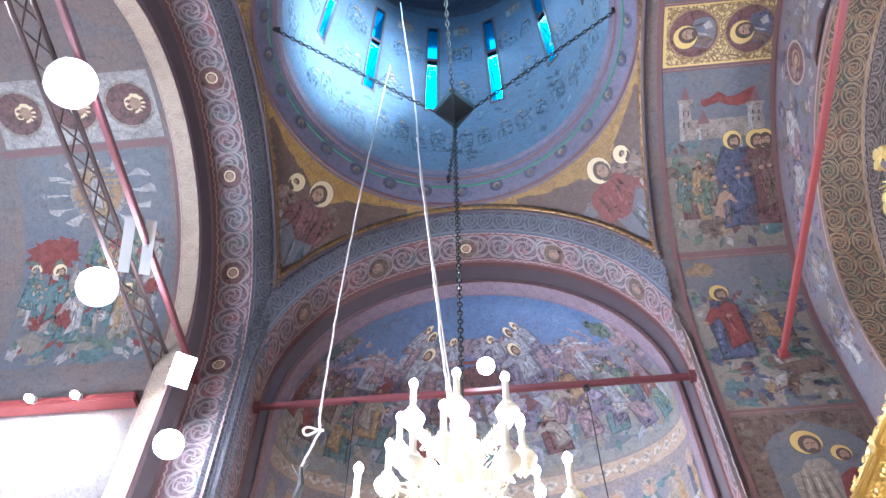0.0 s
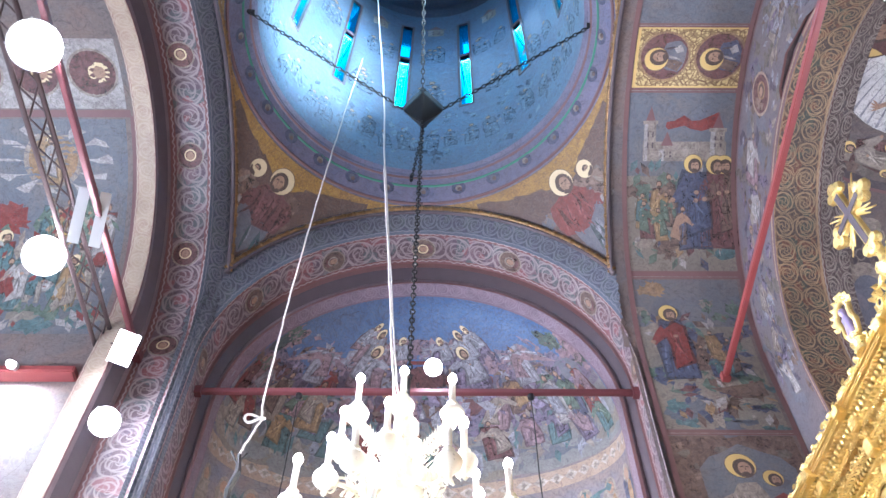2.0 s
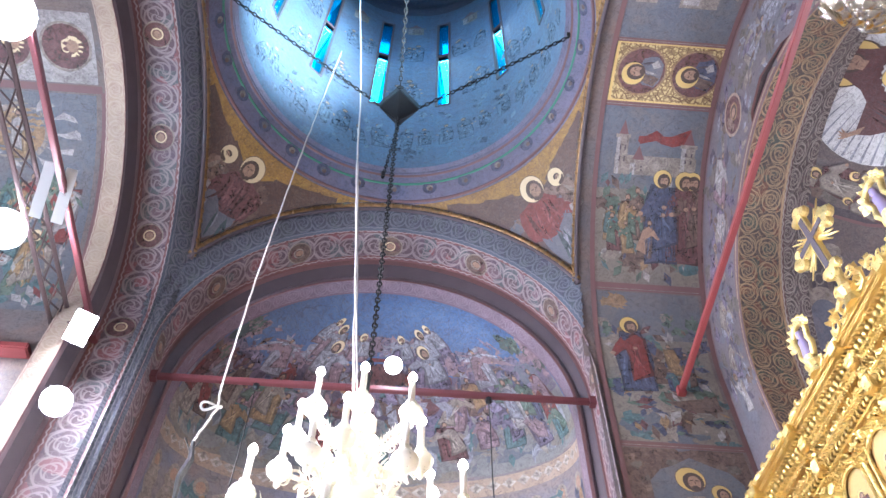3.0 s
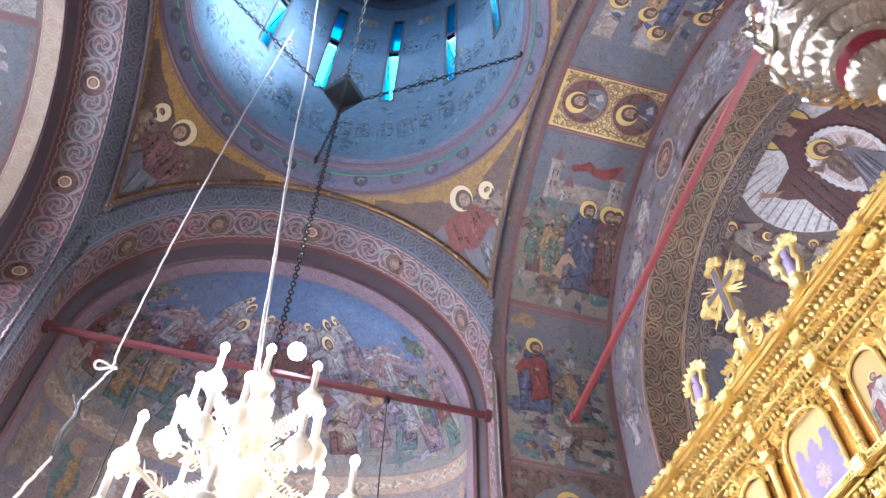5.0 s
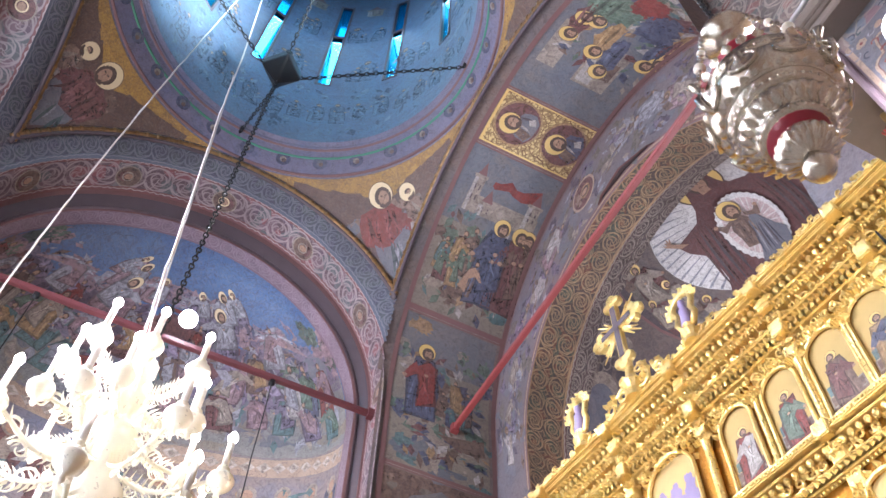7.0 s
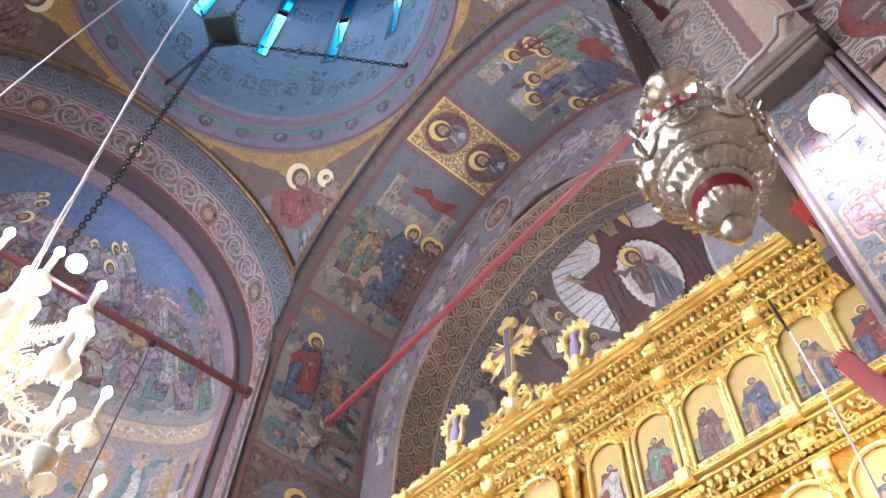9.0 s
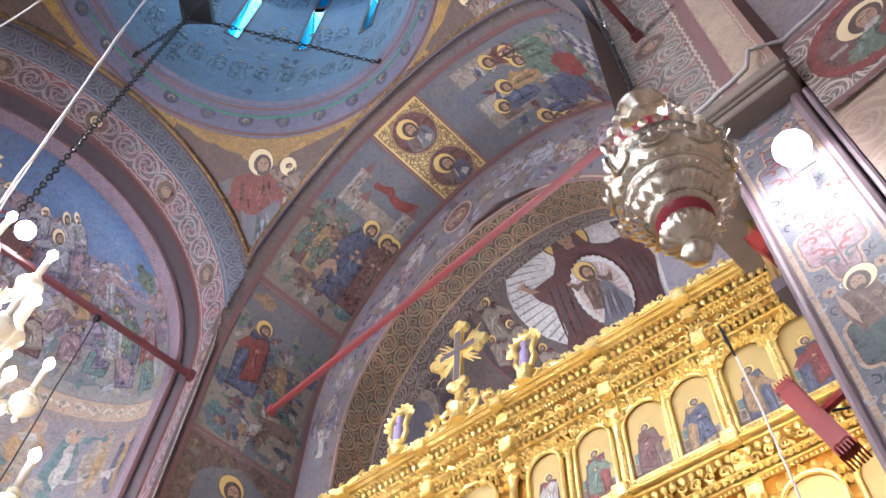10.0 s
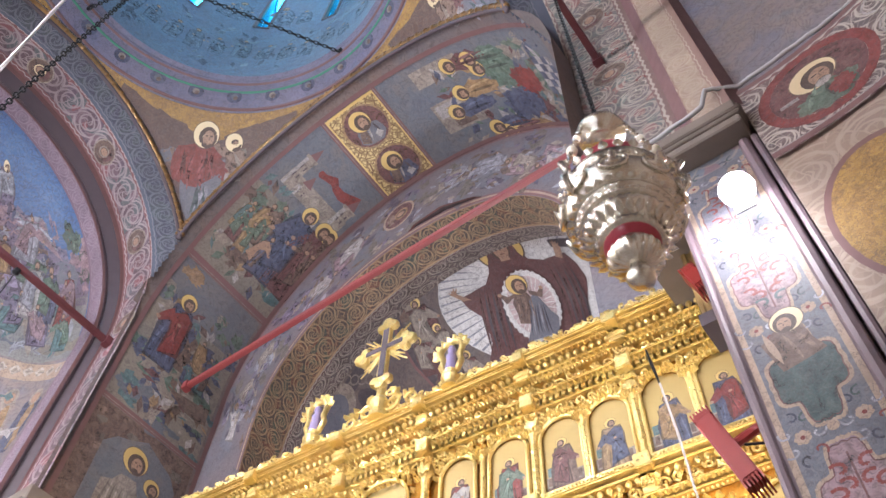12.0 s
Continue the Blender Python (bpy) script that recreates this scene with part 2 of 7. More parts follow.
M_frieze = ornament("silver_scroll_frieze", (0.12, 0.09, 0.09), (0.55, 0.49, 0.43), [(0.19, 0.14, 0.14), (0.13, 0.11, 0.12)], 0.42, 0.4, border=0.04, edge=(0.2, 0.11, 0.11), full=1.26)
M_tanwall = ornament("tan_leaf_wall", (0.34, 0.25, 0.2), (0.5, 0.4, 0.32), [(0.3, 0.22, 0.18), (0.28, 0.2, 0.17)], 0.62, 0.5, border=0.004, edge=(0.3, 0.2, 0.17), contrast=0.6, full=8.0)
M_mauveband = ornament("mauve_leaf_band", (0.2, 0.14, 0.18), (0.36, 0.29, 0.34), [(0.22, 0.155, 0.2), (0.17, 0.12, 0.16)], 0.3, 0.26, edge=(0.2, 0.13, 0.17), contrast=0.6)
M_gold = gilt("gilded_carving")
M_goldleaf = fresco("gold_leaf_ground", [(0.2, 0.1, 0.025), (0.48, 0.28, 0.06), (0.3, 0.16, 0.04), (0.55, 0.34, 0.1)], 5.0, veil=0.0)
M_halo = plain("halo_gold_paint", (0.66, 0.47, 0.18), 0.42, 0.2, 0.2)
M_halopale = plain("halo_pale_paint", (0.66, 0.54, 0.34), 0.5, 0.0, 0.15)
m, nt, bsdf = nodes_of("gold_filigree_paint")
w = Net(nt)
pos = w.add("ShaderNodeTexCoord").outputs["Object"]
cell = w.voronoi(pos, 9.0, "DISTANCE_TO_EDGE").outputs[0]
spots = w.voronoi(pos, 22.0).outputs[0]
col = w.mix(w.m("MAXIMUM", w.band(cell, 0.0, 0.06, 0.03), w.m("MULTIPLY", w.step(spots, 0.5, 0.1), 0.7)), (0.6, 0.46, 0.22), (0.16, 0.09, 0.05))
finish(w, bsdf, col, 0.45, cell, 0.3, 0.006, 0.3)
M_filigree = m
M_iron = plain("black_iron", (0.02, 0.02, 0.022), 0.5, 0.6, 0.3)
M_maroonrod = plain("dark_maroon_paint", (0.13, 0.035, 0.04), 0.45, 0.0, 0.35, 6)
M_red = plain("red_oxide_paint", (0.27, 0.055, 0.055), 0.45, 0.0, 0.3, 6)
M_rope = plain("pale_rope", (0.62, 0.58, 0.56), 0.8, 0.0, 0.3, 60, 0.6, 0.003)
M_stone = plain("grey_stone_cornice", (0.25, 0.205, 0.175), 0.7, 0.0, 0.45, 4)
M_floor = plain("stone_floor", (0.3, 0.27, 0.24), 0.4, 0.0, 0.3, 2)
M_plaster = plain("plaster", (0.5, 0.46, 0.42), 0.8, 0.0, 0.25, 2)
M_silver = plain("chased_silver", (0.97, 0.8, 0.69), 0.22, 1.0, 0.4, 75, 0.8, 0.004)

# ---- mesh helpers ----
def part(name, bm, mat, parent=None, label="", smooth=False):
    me = bpy.data.meshes.new(name)
    bm.normal_update()
    bm.to_mesh(me)
    bm.free()
    for mm in mat if isinstance(mat, (list, tuple)) else [mat]:
        me.materials.append(mm)
    if smooth:
        me.shade_smooth()
    ob = new(name, me)
    if parent is not None:
        ob.parent = parent
    if label:
        ob["label"] = label
    return ob


def base(name, label, category, m=Matrix(), group="", kind=""):
    ob = new(name)
    ob.matrix_world = m
    return tagged(ob, label, category, group, kind)


def sheet(fn, us, vs, keep=None, off=0.0):
    """A grid over a surface fn(u, v) -> (point, normal), with UVs in metres."""
    bm = bmesh.new()
    uv = bm.loops.layers.uv.new("UVMap")
    pts = [[fn(u, v) for v in vs] for u in us]
    vert = [[bm.verts.new(p + n * off) for p, n in row] for row in pts]
    for i in range(len(us) - 1):
        for j in range(len(vs) - 1):
            ids = ((i, j), (i + 1, j), (i + 1, j + 1), (i, j + 1))
            if keep is not None and not any(keep(pts[a][b][0]) for a, b in ids):
                continue
            try:
                f = bm.faces.new([vert[a][b] for a, b in ids])
            except ValueError:
                continue
            for lo, (a, b) in zip(f.loops, ids):
                lo[uv].uv = (us[a], vs[b] - vs[0])
    bmesh.ops.delete(bm, geom=[q for q in bm.verts if not q.link_faces], context="VERTS")
    return bm


def span(a, b, step):
    n = max(1, math.ceil(abs(b - a) / step))
    return [a + (b - a) * i / n for i in range(n + 1)]


def box(bm, lo, hi, m=Matrix()):
    r = bmesh.ops.create_cube(bm, size=1)["verts"]
    c = [(a + b) / 2 for a, b in zip(lo, hi)]
    s = [abs(b - a) for a, b in zip(lo, hi)]
    for v in r:
        v.co = m @ Vector((v.co.x * s[0] + c[0], v.co.y * s[1] + c[1], v.co.z * s[2] + c[2]))
    return r


def tube(bm, pts, r, sides=8):
    """A round bar along points."""
    rings = []
    pts = [Vector(p) for p in pts]
    for i, p in enumerate(pts):
        d = (pts[min(i + 1, len(pts) - 1)] - pts[max(i - 1, 0)]).normalized()
        a = d.orthogonal().normalized() if i == 0 else (a0 - d * a0.dot(d)).normalized()
        a0 = a
        b = d.cross(a)
        rr = r[i] if isinstance(r, (list, tuple)) else r
        rings.append([bm.verts.new(p + (a * math.cos(2 * math.pi * k / sides) + b * math.sin(2 * math.pi * k / sides)) * rr) for k in range(sides)])
    for q, s in zip(rings, rings[1:]):
        for k in range(sides):
            bm.faces.new((q[k], q[(k + 1) % sides], s[(k + 1) % sides], s[k]))
    bm.faces.new(rings[0][::-1]), bm.faces.new(rings[-1])


def lathe(bm, prof, sides=32, m=Matrix(), flute=0.0, lobes=0):
    rings = []
    for r, z in prof:
        ring = []
        for k in range(sides):
            a = 2 * math.pi * k / sides
            q = r * (1 + flute * abs(math.sin(a * lobes / 2))) if lobes else r
            ring.append(bm.verts.new(m @ Vector((q * math.cos(a), q * math.sin(a), z))))
        rings.append(ring)
    for q, s in zip(rings, rings[1:]):
        for k in range(sides):
            bm.faces.new((q[k], q[(k + 1) % sides], s[(k + 1) % sides], s[k]))
    if prof[0][0] > 1e-4:
        bm.faces.new(rings[0][::-1])
    if prof[-1][0] > 1e-4:
        bm.faces.new(rings[-1])


# ---- the plan, in metres ----
A = 3.2          # half the crossing square
ZS = 11.3        # springing of the great arches
RG = 3.68        # arch radius at the crossing
RB = 3.33        # arch radius of the medallion band
RI = 2.76        # inner arch
ZI = 11.24
RN, ZN = 3.1, 10.97      # inner arch of the north apse
TURN = {"north": 0, "west": 90, "south": 180, "east": 270}


def barrel(side, r, zs, prof=None):
    """Surface of an arch with straight legs: s along the curve from the crown, d the depth from the crossing's centre."""
    rot = Matrix.Rotation(radians(TURN[side]), 3, "Z")

    def fn(s, d):
        rr = prof(d) if prof else r
        q = s / r * rr
        lim = math.pi / 2 * rr
        if abs(q) <= lim:
            a = q / rr
            p, n = Vector((rr * math.sin(a), d, zs + rr * math.cos(a))), Vector((-math.sin(a), 0, -math.cos(a)))
        else:
            g = math.copysign(1, q)
            p, n = Vector((g * rr, d, zs - (abs(q) - lim))), Vector((-g, 0, 0))
        return rot @ p, rot @ n
    return fn


def ring_face(side, r0, z0, r1, z1, d0, d1):
    """Surface between two arches: s along (as angle times r0), t from 0 to its width."""
    rot = Matrix.Rotation(radians(TURN[side]), 3, "Z")
    wid = math.hypot(r0 + z0 - r1 - z1, d1 - d0)

    def fn(s, t):
        k = t / wid
        r, z, d = r0 + (r1 - r0) * k, z0 + (z1 - z0) * k, d0 + (d1 - d0) * k
        lim = math.pi / 2 * r0
        if abs(s) <= lim:
            a = s / r0
            p = Vector((r * math.sin(a), d, z + r * math.cos(a)))
            n = Vector((-math.sin(a), -1, -math.cos(a))).normalized()
        else:
            g = math.copysign(1, s)
            p, n = Vector((g * r, d, z - (abs(s) - lim))), Vector((-g, -1, 0)).normalized()
        return rot @ p, rot @ n
    return fn, wid


def keep_for(axis):
    """Faces of an arm along axis ('x' or 'y') stay where they are not in the space of a cross arm."""
    def keep(p):
        x, y, z = p
        a, b = (x, y) if axis == "y" else (y, x)   # a: along the cross arm
        a = abs(a)
        if a <= A:
            return True
        cross_east = axis == "y" and x > 0
        r = RG if cross_east else RG - (RG - RB) * min(1, max(0, (a - A) / 0.27))
        if z < ZS:
            return abs(b) > r - 0.02
        return math.hypot(b, z - ZS) > r - 0.02
    return keep


LEG = ZS - 7.9


def strip(name, mat, fn, s_half, ds, keep, label, smooth=True, step=0.06):
    ob = part(name, sheet(fn, span(-s_half, s_half, step), ds, keep), mat, None, smooth=smooth)
    tagged(ob, label, "arch", kind="structure")
    return ob


for side in ("north", "west"):
    kp = keep_for("y" if side in ("north", "south") else "x")
    fn, wd = ring_face(side, RG, ZS, RB, ZS, A, A + 0.27)
    strip("trim_green_band_" + side, M_green, fn, RG * math.pi / 2 + LEG, span(0, wd, 0.05), kp, "blue-green painted scroll band around the great arch")
    strip("arch_band_" + side, M_medal, barrel(side, RB, ZS), RB * math.pi / 2 + LEG, span(A + 0.27, 4.13, 0.07), kp, "mauve painted arch band with scrolls and round medallions")
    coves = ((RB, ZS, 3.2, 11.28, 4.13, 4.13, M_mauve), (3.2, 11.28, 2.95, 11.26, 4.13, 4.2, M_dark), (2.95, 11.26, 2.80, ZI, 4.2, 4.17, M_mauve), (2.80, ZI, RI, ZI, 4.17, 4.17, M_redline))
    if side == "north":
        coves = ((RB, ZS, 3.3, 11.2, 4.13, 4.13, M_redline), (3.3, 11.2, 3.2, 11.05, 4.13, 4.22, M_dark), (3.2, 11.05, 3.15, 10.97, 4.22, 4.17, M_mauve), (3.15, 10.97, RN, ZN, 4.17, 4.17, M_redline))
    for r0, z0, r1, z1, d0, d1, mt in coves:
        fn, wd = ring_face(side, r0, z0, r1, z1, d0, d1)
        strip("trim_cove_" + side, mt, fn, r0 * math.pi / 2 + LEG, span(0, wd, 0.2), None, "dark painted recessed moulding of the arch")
    strip("arch_inner_" + side, M_mauveband if side == "north" else M_tan, barrel(side, RN if side == "north" else RI, ZN if side == "north" else ZI), RI * math.pi / 2 + LEG, span(4.17, 4.47, 0.1), None, "inner arch band with small painted leaf pattern")

# south arm, wider, round the camera
RS, ZSS = 3.77, 11.6
fn, wd = ring_face("south", RG, ZS, RS, ZSS, A, 3.62)
strip("trim_green_band_south", M_green, fn, RG * math.pi / 2 + LEG, span(0, wd, 0.05), keep_for("y"), "blue-green painted scroll band around the great arch")
strip("arch_band_south", M_southband, barrel("south", RS, ZSS), RS * math.pi / 2 + ZSS - 8.3, span(3.62, 4.5, 0.07), None, "mauve painted arch band with scrolls and round medallions")
fn, wd = ring_face("south", RS, ZSS, RS - 0.12, ZSS, 4.5, 4.62)
strip("trim_cove_south", M_redline, fn, RS * math.pi / 2 + ZSS - 8.3, span(0, wd, 0.1), None, "red-brown painted moulding of the arch")
strip("arch_inner_south", M_tan, barrel("south", RS - 0.12, ZSS), RS * math.pi / 2 + ZSS - 8.6, span(4.62, 4.98, 0.09), None, "inner arch band with small painted leaf pattern")
fn, wd = ring_face("south", RS - 0.12, ZSS, RS, ZSS, 4.98, 5.08)
strip("trim_inner_south", M_redline, fn, RS * math.pi / 2 + ZSS - 8.6, span(0, wd, 0.1), None, "red-brown painted moulding of the arch")

# east arm: painted barrel vault up to the chancel arch
kp = keep_for("x")
E_IN = 5.33
tagged(part("vault_east", sheet(barrel("east", RG - 0.02, ZS), span(-RG * math.pi / 2 - LEG - 2, RG * math.pi / 2 + ZS - 8.3, 0.06), span(A, E_IN, 0.08), kp), M_scene_e, smooth=True), "barrel vault covered with painted scenes", "vault", kind="structure")
RC, ZC = 2.77, 10.35
fn, wd = ring_face("east", RG, ZS, RC, ZC, E_IN, E_IN)
strip("wall_chancel_arch", M_crescent, fn, RG * math.pi / 2 + LEG + 2, span(0, wd, 0.2), None, "blue painted wall over the chancel arch")
strip("chancel_arch", M_bema, barrel("east", RC, ZC, lambda d: RC + 0.12 * (d - E_IN)), RC * math.pi / 2 + LEG + 2, span(E_IN, E_IN + 0.7, 0.1), None, "chancel arch band painted with dark rosettes")
fn, wd = ring_face("east", RC + 0.084, ZC, 3.0, 10.6, E_IN + 0.7, 6.6)
strip("trim_chancel_reveal", M_frieze, fn, RC * math.pi / 2 + LEG, span(0, wd, 0.2), None, "dark painted reveal behind the chancel arch")


def conch(side, r, yc, zc, rx=1.0):
    rot = Matrix.Rotation(radians(TURN[side]), 3, "Z")

    def fn(a, e):
        ca, ce = math.cos(a), math.cos(e)
        n = Vector((math.sin(a) * ce, ca * ce * rx, math.sin(e)))
        return rot @ Vector((n.x * r, yc + n.y * r, zc + n.z * r)), -(rot @ n)
    return fn


def conch_wall(side, r, yc, zc, rx=1.0):
    rot = Matrix.Rotation(radians(TURN[side]), 3, "Z")

    def fn(a, z):
        n = Vector((math.sin(a), math.cos(a) * rx, 0))
        return rot @ Vector((n.x * r, yc + n.y * r, z)), -(rot @ n)
    return fn


half = span(-math.pi / 2, math.pi / 2, 0.05)
for side, mt in (("north", M_conch),):
    tagged(part("conch_" + side, sheet(conch(side, 3.12, 4.46, 10.97, 0.44), half, span(0, math.pi / 2, 0.05)), mt, smooth=True), "half-dome of the side apse with a painted scene", "half dome", kind="structure")
    tagged(part("wall_apse_" + side, sheet(conch_wall(side, 3.12, 4.46, 0, 0.44), half, span(0, 10.97, 0.5)), M_fresco_wall, smooth=True), "curved apse wall covered with painted figures", "wall", kind="structure")
tagged(part("conch_south", sheet(conch("south", RS, 5.08, ZSS), half, span(0, math.pi / 2, 0.05)), M_fresco_wall, smooth=True), "half-dome of the side apse with a painted scene", "half dome", kind="structure")
tagged(part("wall_apse_south", sheet(conch_wall("south", RS, 5.08, 0), half, [8.55, 9.6, 10.6, ZSS]), M_fresco_wall, smooth=True), "curved apse wall covered with painted figures", "wall", kind="structure")
tagged(part("wall_frieze_south", sheet(lambda u, z: conch_wall("south", RS - 0.03, 5.0, 0)(u / RS, z), span(-5.9, 5.9, 0.15), [7.42, 7.8, 8.3, 8.68]), M_frieze, smooth=True), "dark frieze with silvery painted scrolls and round saints", "wall", kind="structure")
tagged(part("wall_lower_south", sheet(lambda u, z: conch_wall("south", RS, 5.0, 0)(u / RS, z), span(-5.9, 5.9, 0.15), span(0, 7.6, 0.5)), M_tanwall, smooth=True), "tan wall with painted leaf scrolls", "wall", kind="structure")
tagged(part("conch_east", sheet(conch("east", 3.0, 6.6, 10.6), half, span(0, math.pi / 2, 0.05)), M_chancel, smooth=True), "half-dome of the chancel with a large painted figure", "half dome", kind="structure")
tagged(part("wall_apse_east", sheet(conch_wall("east", 3.0, 6.6, 0), half, span(0, 10.6, 0.6)), M_fresco_wall, smooth=True), "curved chancel wall with dark painted saints", "wall", kind="structure")

# west arm: long painted barrel vault of the nave
strip("vault_west", M_scene_e, barrel("west", RI + 0.25, ZI), (RI + 0.25) * math.pi / 2 + LEG + 8, span(4.47, 12.0, 0.3), None, "nave barrel vault covered with painted scenes", step=0.15)
bm = bmesh.new()
box(bm, (-12.3, -4, 0), (-12.0, 4, 16))
tagged(part("wall_west", bm, M_plaster), "plain plastered end wall of the nave", "wall", kind="structure")


# pendentives, cornice, drum, cap
RR, ZR = 3.16, 15.06
ZP = 11.35                          # centre and radius of the sphere of the pendentives
RP = math.hypot(RR, ZR - ZP)


def pendentive(q):
    rot = Matrix.Rotation(radians(-90 * q), 3, "Z")

    def fn(f, k):
        a = math.pi / 2 * f
        sa, ca = math.sin(a), math.cos(a)
        g = A / max(sa, ca)
        h = RR + (g - RR) * k
        z = ZP + math.sqrt(RP * RP - h * h)
        out = Vector((h * sa, h * ca, z - ZP)).normalized()
        p = Vector((h * sa, h * ca, z))
        return rot @ p, rot @ -out
    return fn


for q in range(4):
    tagged(part("pendentive", sheet(pendentive(q), span(0, 1, 0.02), span(0, 1, 0.05)), M_pend, smooth=True), "curved corner triangle under the dome with a painted evangelist", "pendentive", kind="structure")


def round_wall(prof):
    """Surface of revolution about the dome's axis: a azimuth in radians, t along the profile (index)."""
    def fn(a, t):
        i = min(int(t), len(prof) - 2)
        k = t - i
        r, z = (prof[i][j] + (prof[i + 1][j] - prof[i][j]) * k for j in (0, 1))
        return Vector((r * math.sin(a), r * math.cos(a), z)), Vector((-math.sin(a), -math.cos(a), -0.2)).normalized()
    return fn


full = span(-math.pi, math.pi, 0.06)
RD = 2.74
tagged(part("dome_cornice", sheet(round_wall([(RR + 0.02, ZR - 0.02), (RR - 0.05, ZR + 0.06), (2.86, 15.5), (2.80, 15.55), (2.80, 15.62), (RD, 15.68)]), full, span(0, 5, 0.25)), M_ring, smooth=False), "blue painted ring under the drum with small medallions", "cornice", kind="structure")

WZ0, WZ1, WMID, NWIN, WOFF = 18.25, 23.0, 20.95, 12, 0.06
WHALF = 0.125 / RD


def in_window(p):
    a = math.atan2(p.x, p.y) - WOFF
    off = (a / (2 * math.pi / NWIN)) % 1.0 - 0.5
    ang = abs(off) * 2 * math.pi / NWIN
    return ang < WHALF and (WZ0 < p.z < WMID - 0.06 or WMID + 0.06 < p.z < WZ1)


step = 2 * math.pi / NWIN
az = sorted({round(q + WOFF, 6) for i in range(NWIN) for q in (i * step - math.pi, i * step - math.pi + step / 2 - WHALF, i * step - math.pi + step / 2 + WHALF, i * step - math.pi + step / 4, i * step - math.pi + step * 3 / 4)} | {round(math.pi + WOFF, 6)})
zz = [15.68, 16.5, 17.4, WZ0, WMID - 0.06, WMID + 0.06, WZ1, 23.9]


def drum(r):
    def fn(a, z):
        return Vector((r * math.sin(a), r * math.cos(a), z)), Vector((-math.sin(a), -math.cos(a), 0))
    return fn


bm = bmesh.new()
uvl = bm.loops.layers.uv.new("UVMap")
for i in range(len(az) - 1):
    for j in range(len(zz) - 1):
        am, zm = (az[i] + az[i + 1]) / 2, (zz[j] + zz[j + 1]) / 2
        hole = in_window(Vector((math.sin(am), math.cos(am), zm)))
        P = lambda r, a, z: Vector((r * math.sin(a), r * math.cos(a), z))
        a0, a1, z0, z1 = az[i], az[i + 1], zz[j], zz[j + 1]
        RO = RD + 0.45
        quads = []
        if not hole:
            quads = [[P(RD, a0, z0), P(RD, a1, z0), P(RD, a1, z1), P(RD, a0, z1)], [P(RO, a0, z0), P(RO, a0, z1), P(RO, a1, z1), P(RO, a1, z0)]]
        else:
            quads = [[P(RD, a0, z0), P(RO, a0, z0), P(RO, a0, z1), P(RD, a0, z1)], [P(RD, a1, z0), P(RD, a1, z1), P(RO, a1, z1), P(RO, a1, z0)],
                     [P(RD, a0, z0), P(RD, a1, z0), P(RO, a1, z0), P(RO, a0, z0)], [P(RD, a0, z1), P(RO, a0, z1), P(RO, a1, z1), P(RD, a1, z1)]]
        for qd in quads:
            bm.faces.new([bm.verts.new(p) for p in qd])
bmesh.ops.remove_doubles(bm, verts=bm.verts, dist=0.001)
tagged(part("drum_wall", bm, M_drum), "round drum wall painted in blue with figures and tall windows", "drum", kind="structure")
tagged(part("dome_cap", sheet(round_wall([(RD, 23.9), (RD - 0.08, 24.2), (RD - 0.05, 24.5), (2.5, 25.1), (2.0, 25.8), (1.2, 26.3), (0.02, 26.5)]), full, span(0, 6, 0.25)), M_cap, smooth=True), "dark painted dome high above the drum", "dome", kind="structure")

# ---- floor, and an unseen shell added against stray daylight ----
bm = bmesh.new()
box(bm, (-13, -9, -0.3), (12, 9, 0))
tagged(part("floor", bm, M_floor), "pale stone church floor", "floor", kind="structure")
for nm, lo, hi in (("north", (-12.6, 8.6, 0), (11.6, 9, 17)), ("south", (-12.6, -9, 0), (11.6, -8.6, 17)), ("east", (11.2, -8.6, 0), (11.6, 8.6, 17)), ("far_west", (-13, -9, 0), (-12.6, 9, 17))):
    bm = bmesh.new()
    box(bm, lo, hi)
    tagged(part("unseen_wall_" + nm, bm, M_plaster), "unseen outer wall added to keep stray daylight out", "wall", kind="structure")
bm = bmesh.new()
sq = []
for i in range(48):
    a = 2 * math.pi * i / 48
    k = 14 / max(abs(math.sin(a)), abs(math.cos(a)))
    for z in (15.9, 16.2):
        sq.append((bm.verts.new((3.05 * math.sin(a), 3.05 * math.cos(a), z)), bm.verts.new((k * math.sin(a), k * math.cos(a), z))))
for i in range(48):
    for z in (0, 1):
        p, q = sq[2 * i + z], sq[(2 * i + 2 + z) % 96]
        bm.faces.new((p[0], p[1], q[1], q[0]))
tagged(part("unseen_roof", bm, M_plaster), "plain roof slab round the drum", "roof", kind="structure")


# ---- iron ties ----
def tie_rod(p, q, label, M_red=M_red):
    ob = base("tie_rod", label, "tie rod", Matrix.Translation(p), "iron ties of the arches")
    p, q = Vector(p), Vector(q)
    bm = bmesh.new()
    d = q - p
    m = d.to_track_quat("X", "Z").to_matrix().to_4x4()
    for v in box(bm, (-0.12, -0.04, -0.05), (d.length + 0.12, 0.04, 0.05), m):
        pass
    bmesh.ops.bevel(bm, geom=bm.edges[:], offset=0.012, segments=2, affect="EDGES")
    part("bar", bm, M_red, ob)
    for end in (0.0, d.length):
        bm = bmesh.new()
        box(bm, (end - 0.07, -0.06, -0.07), (end + 0.07, 0.06, 0.07), m)
        part("end_clamp", bm, M_red, ob)
    return ob


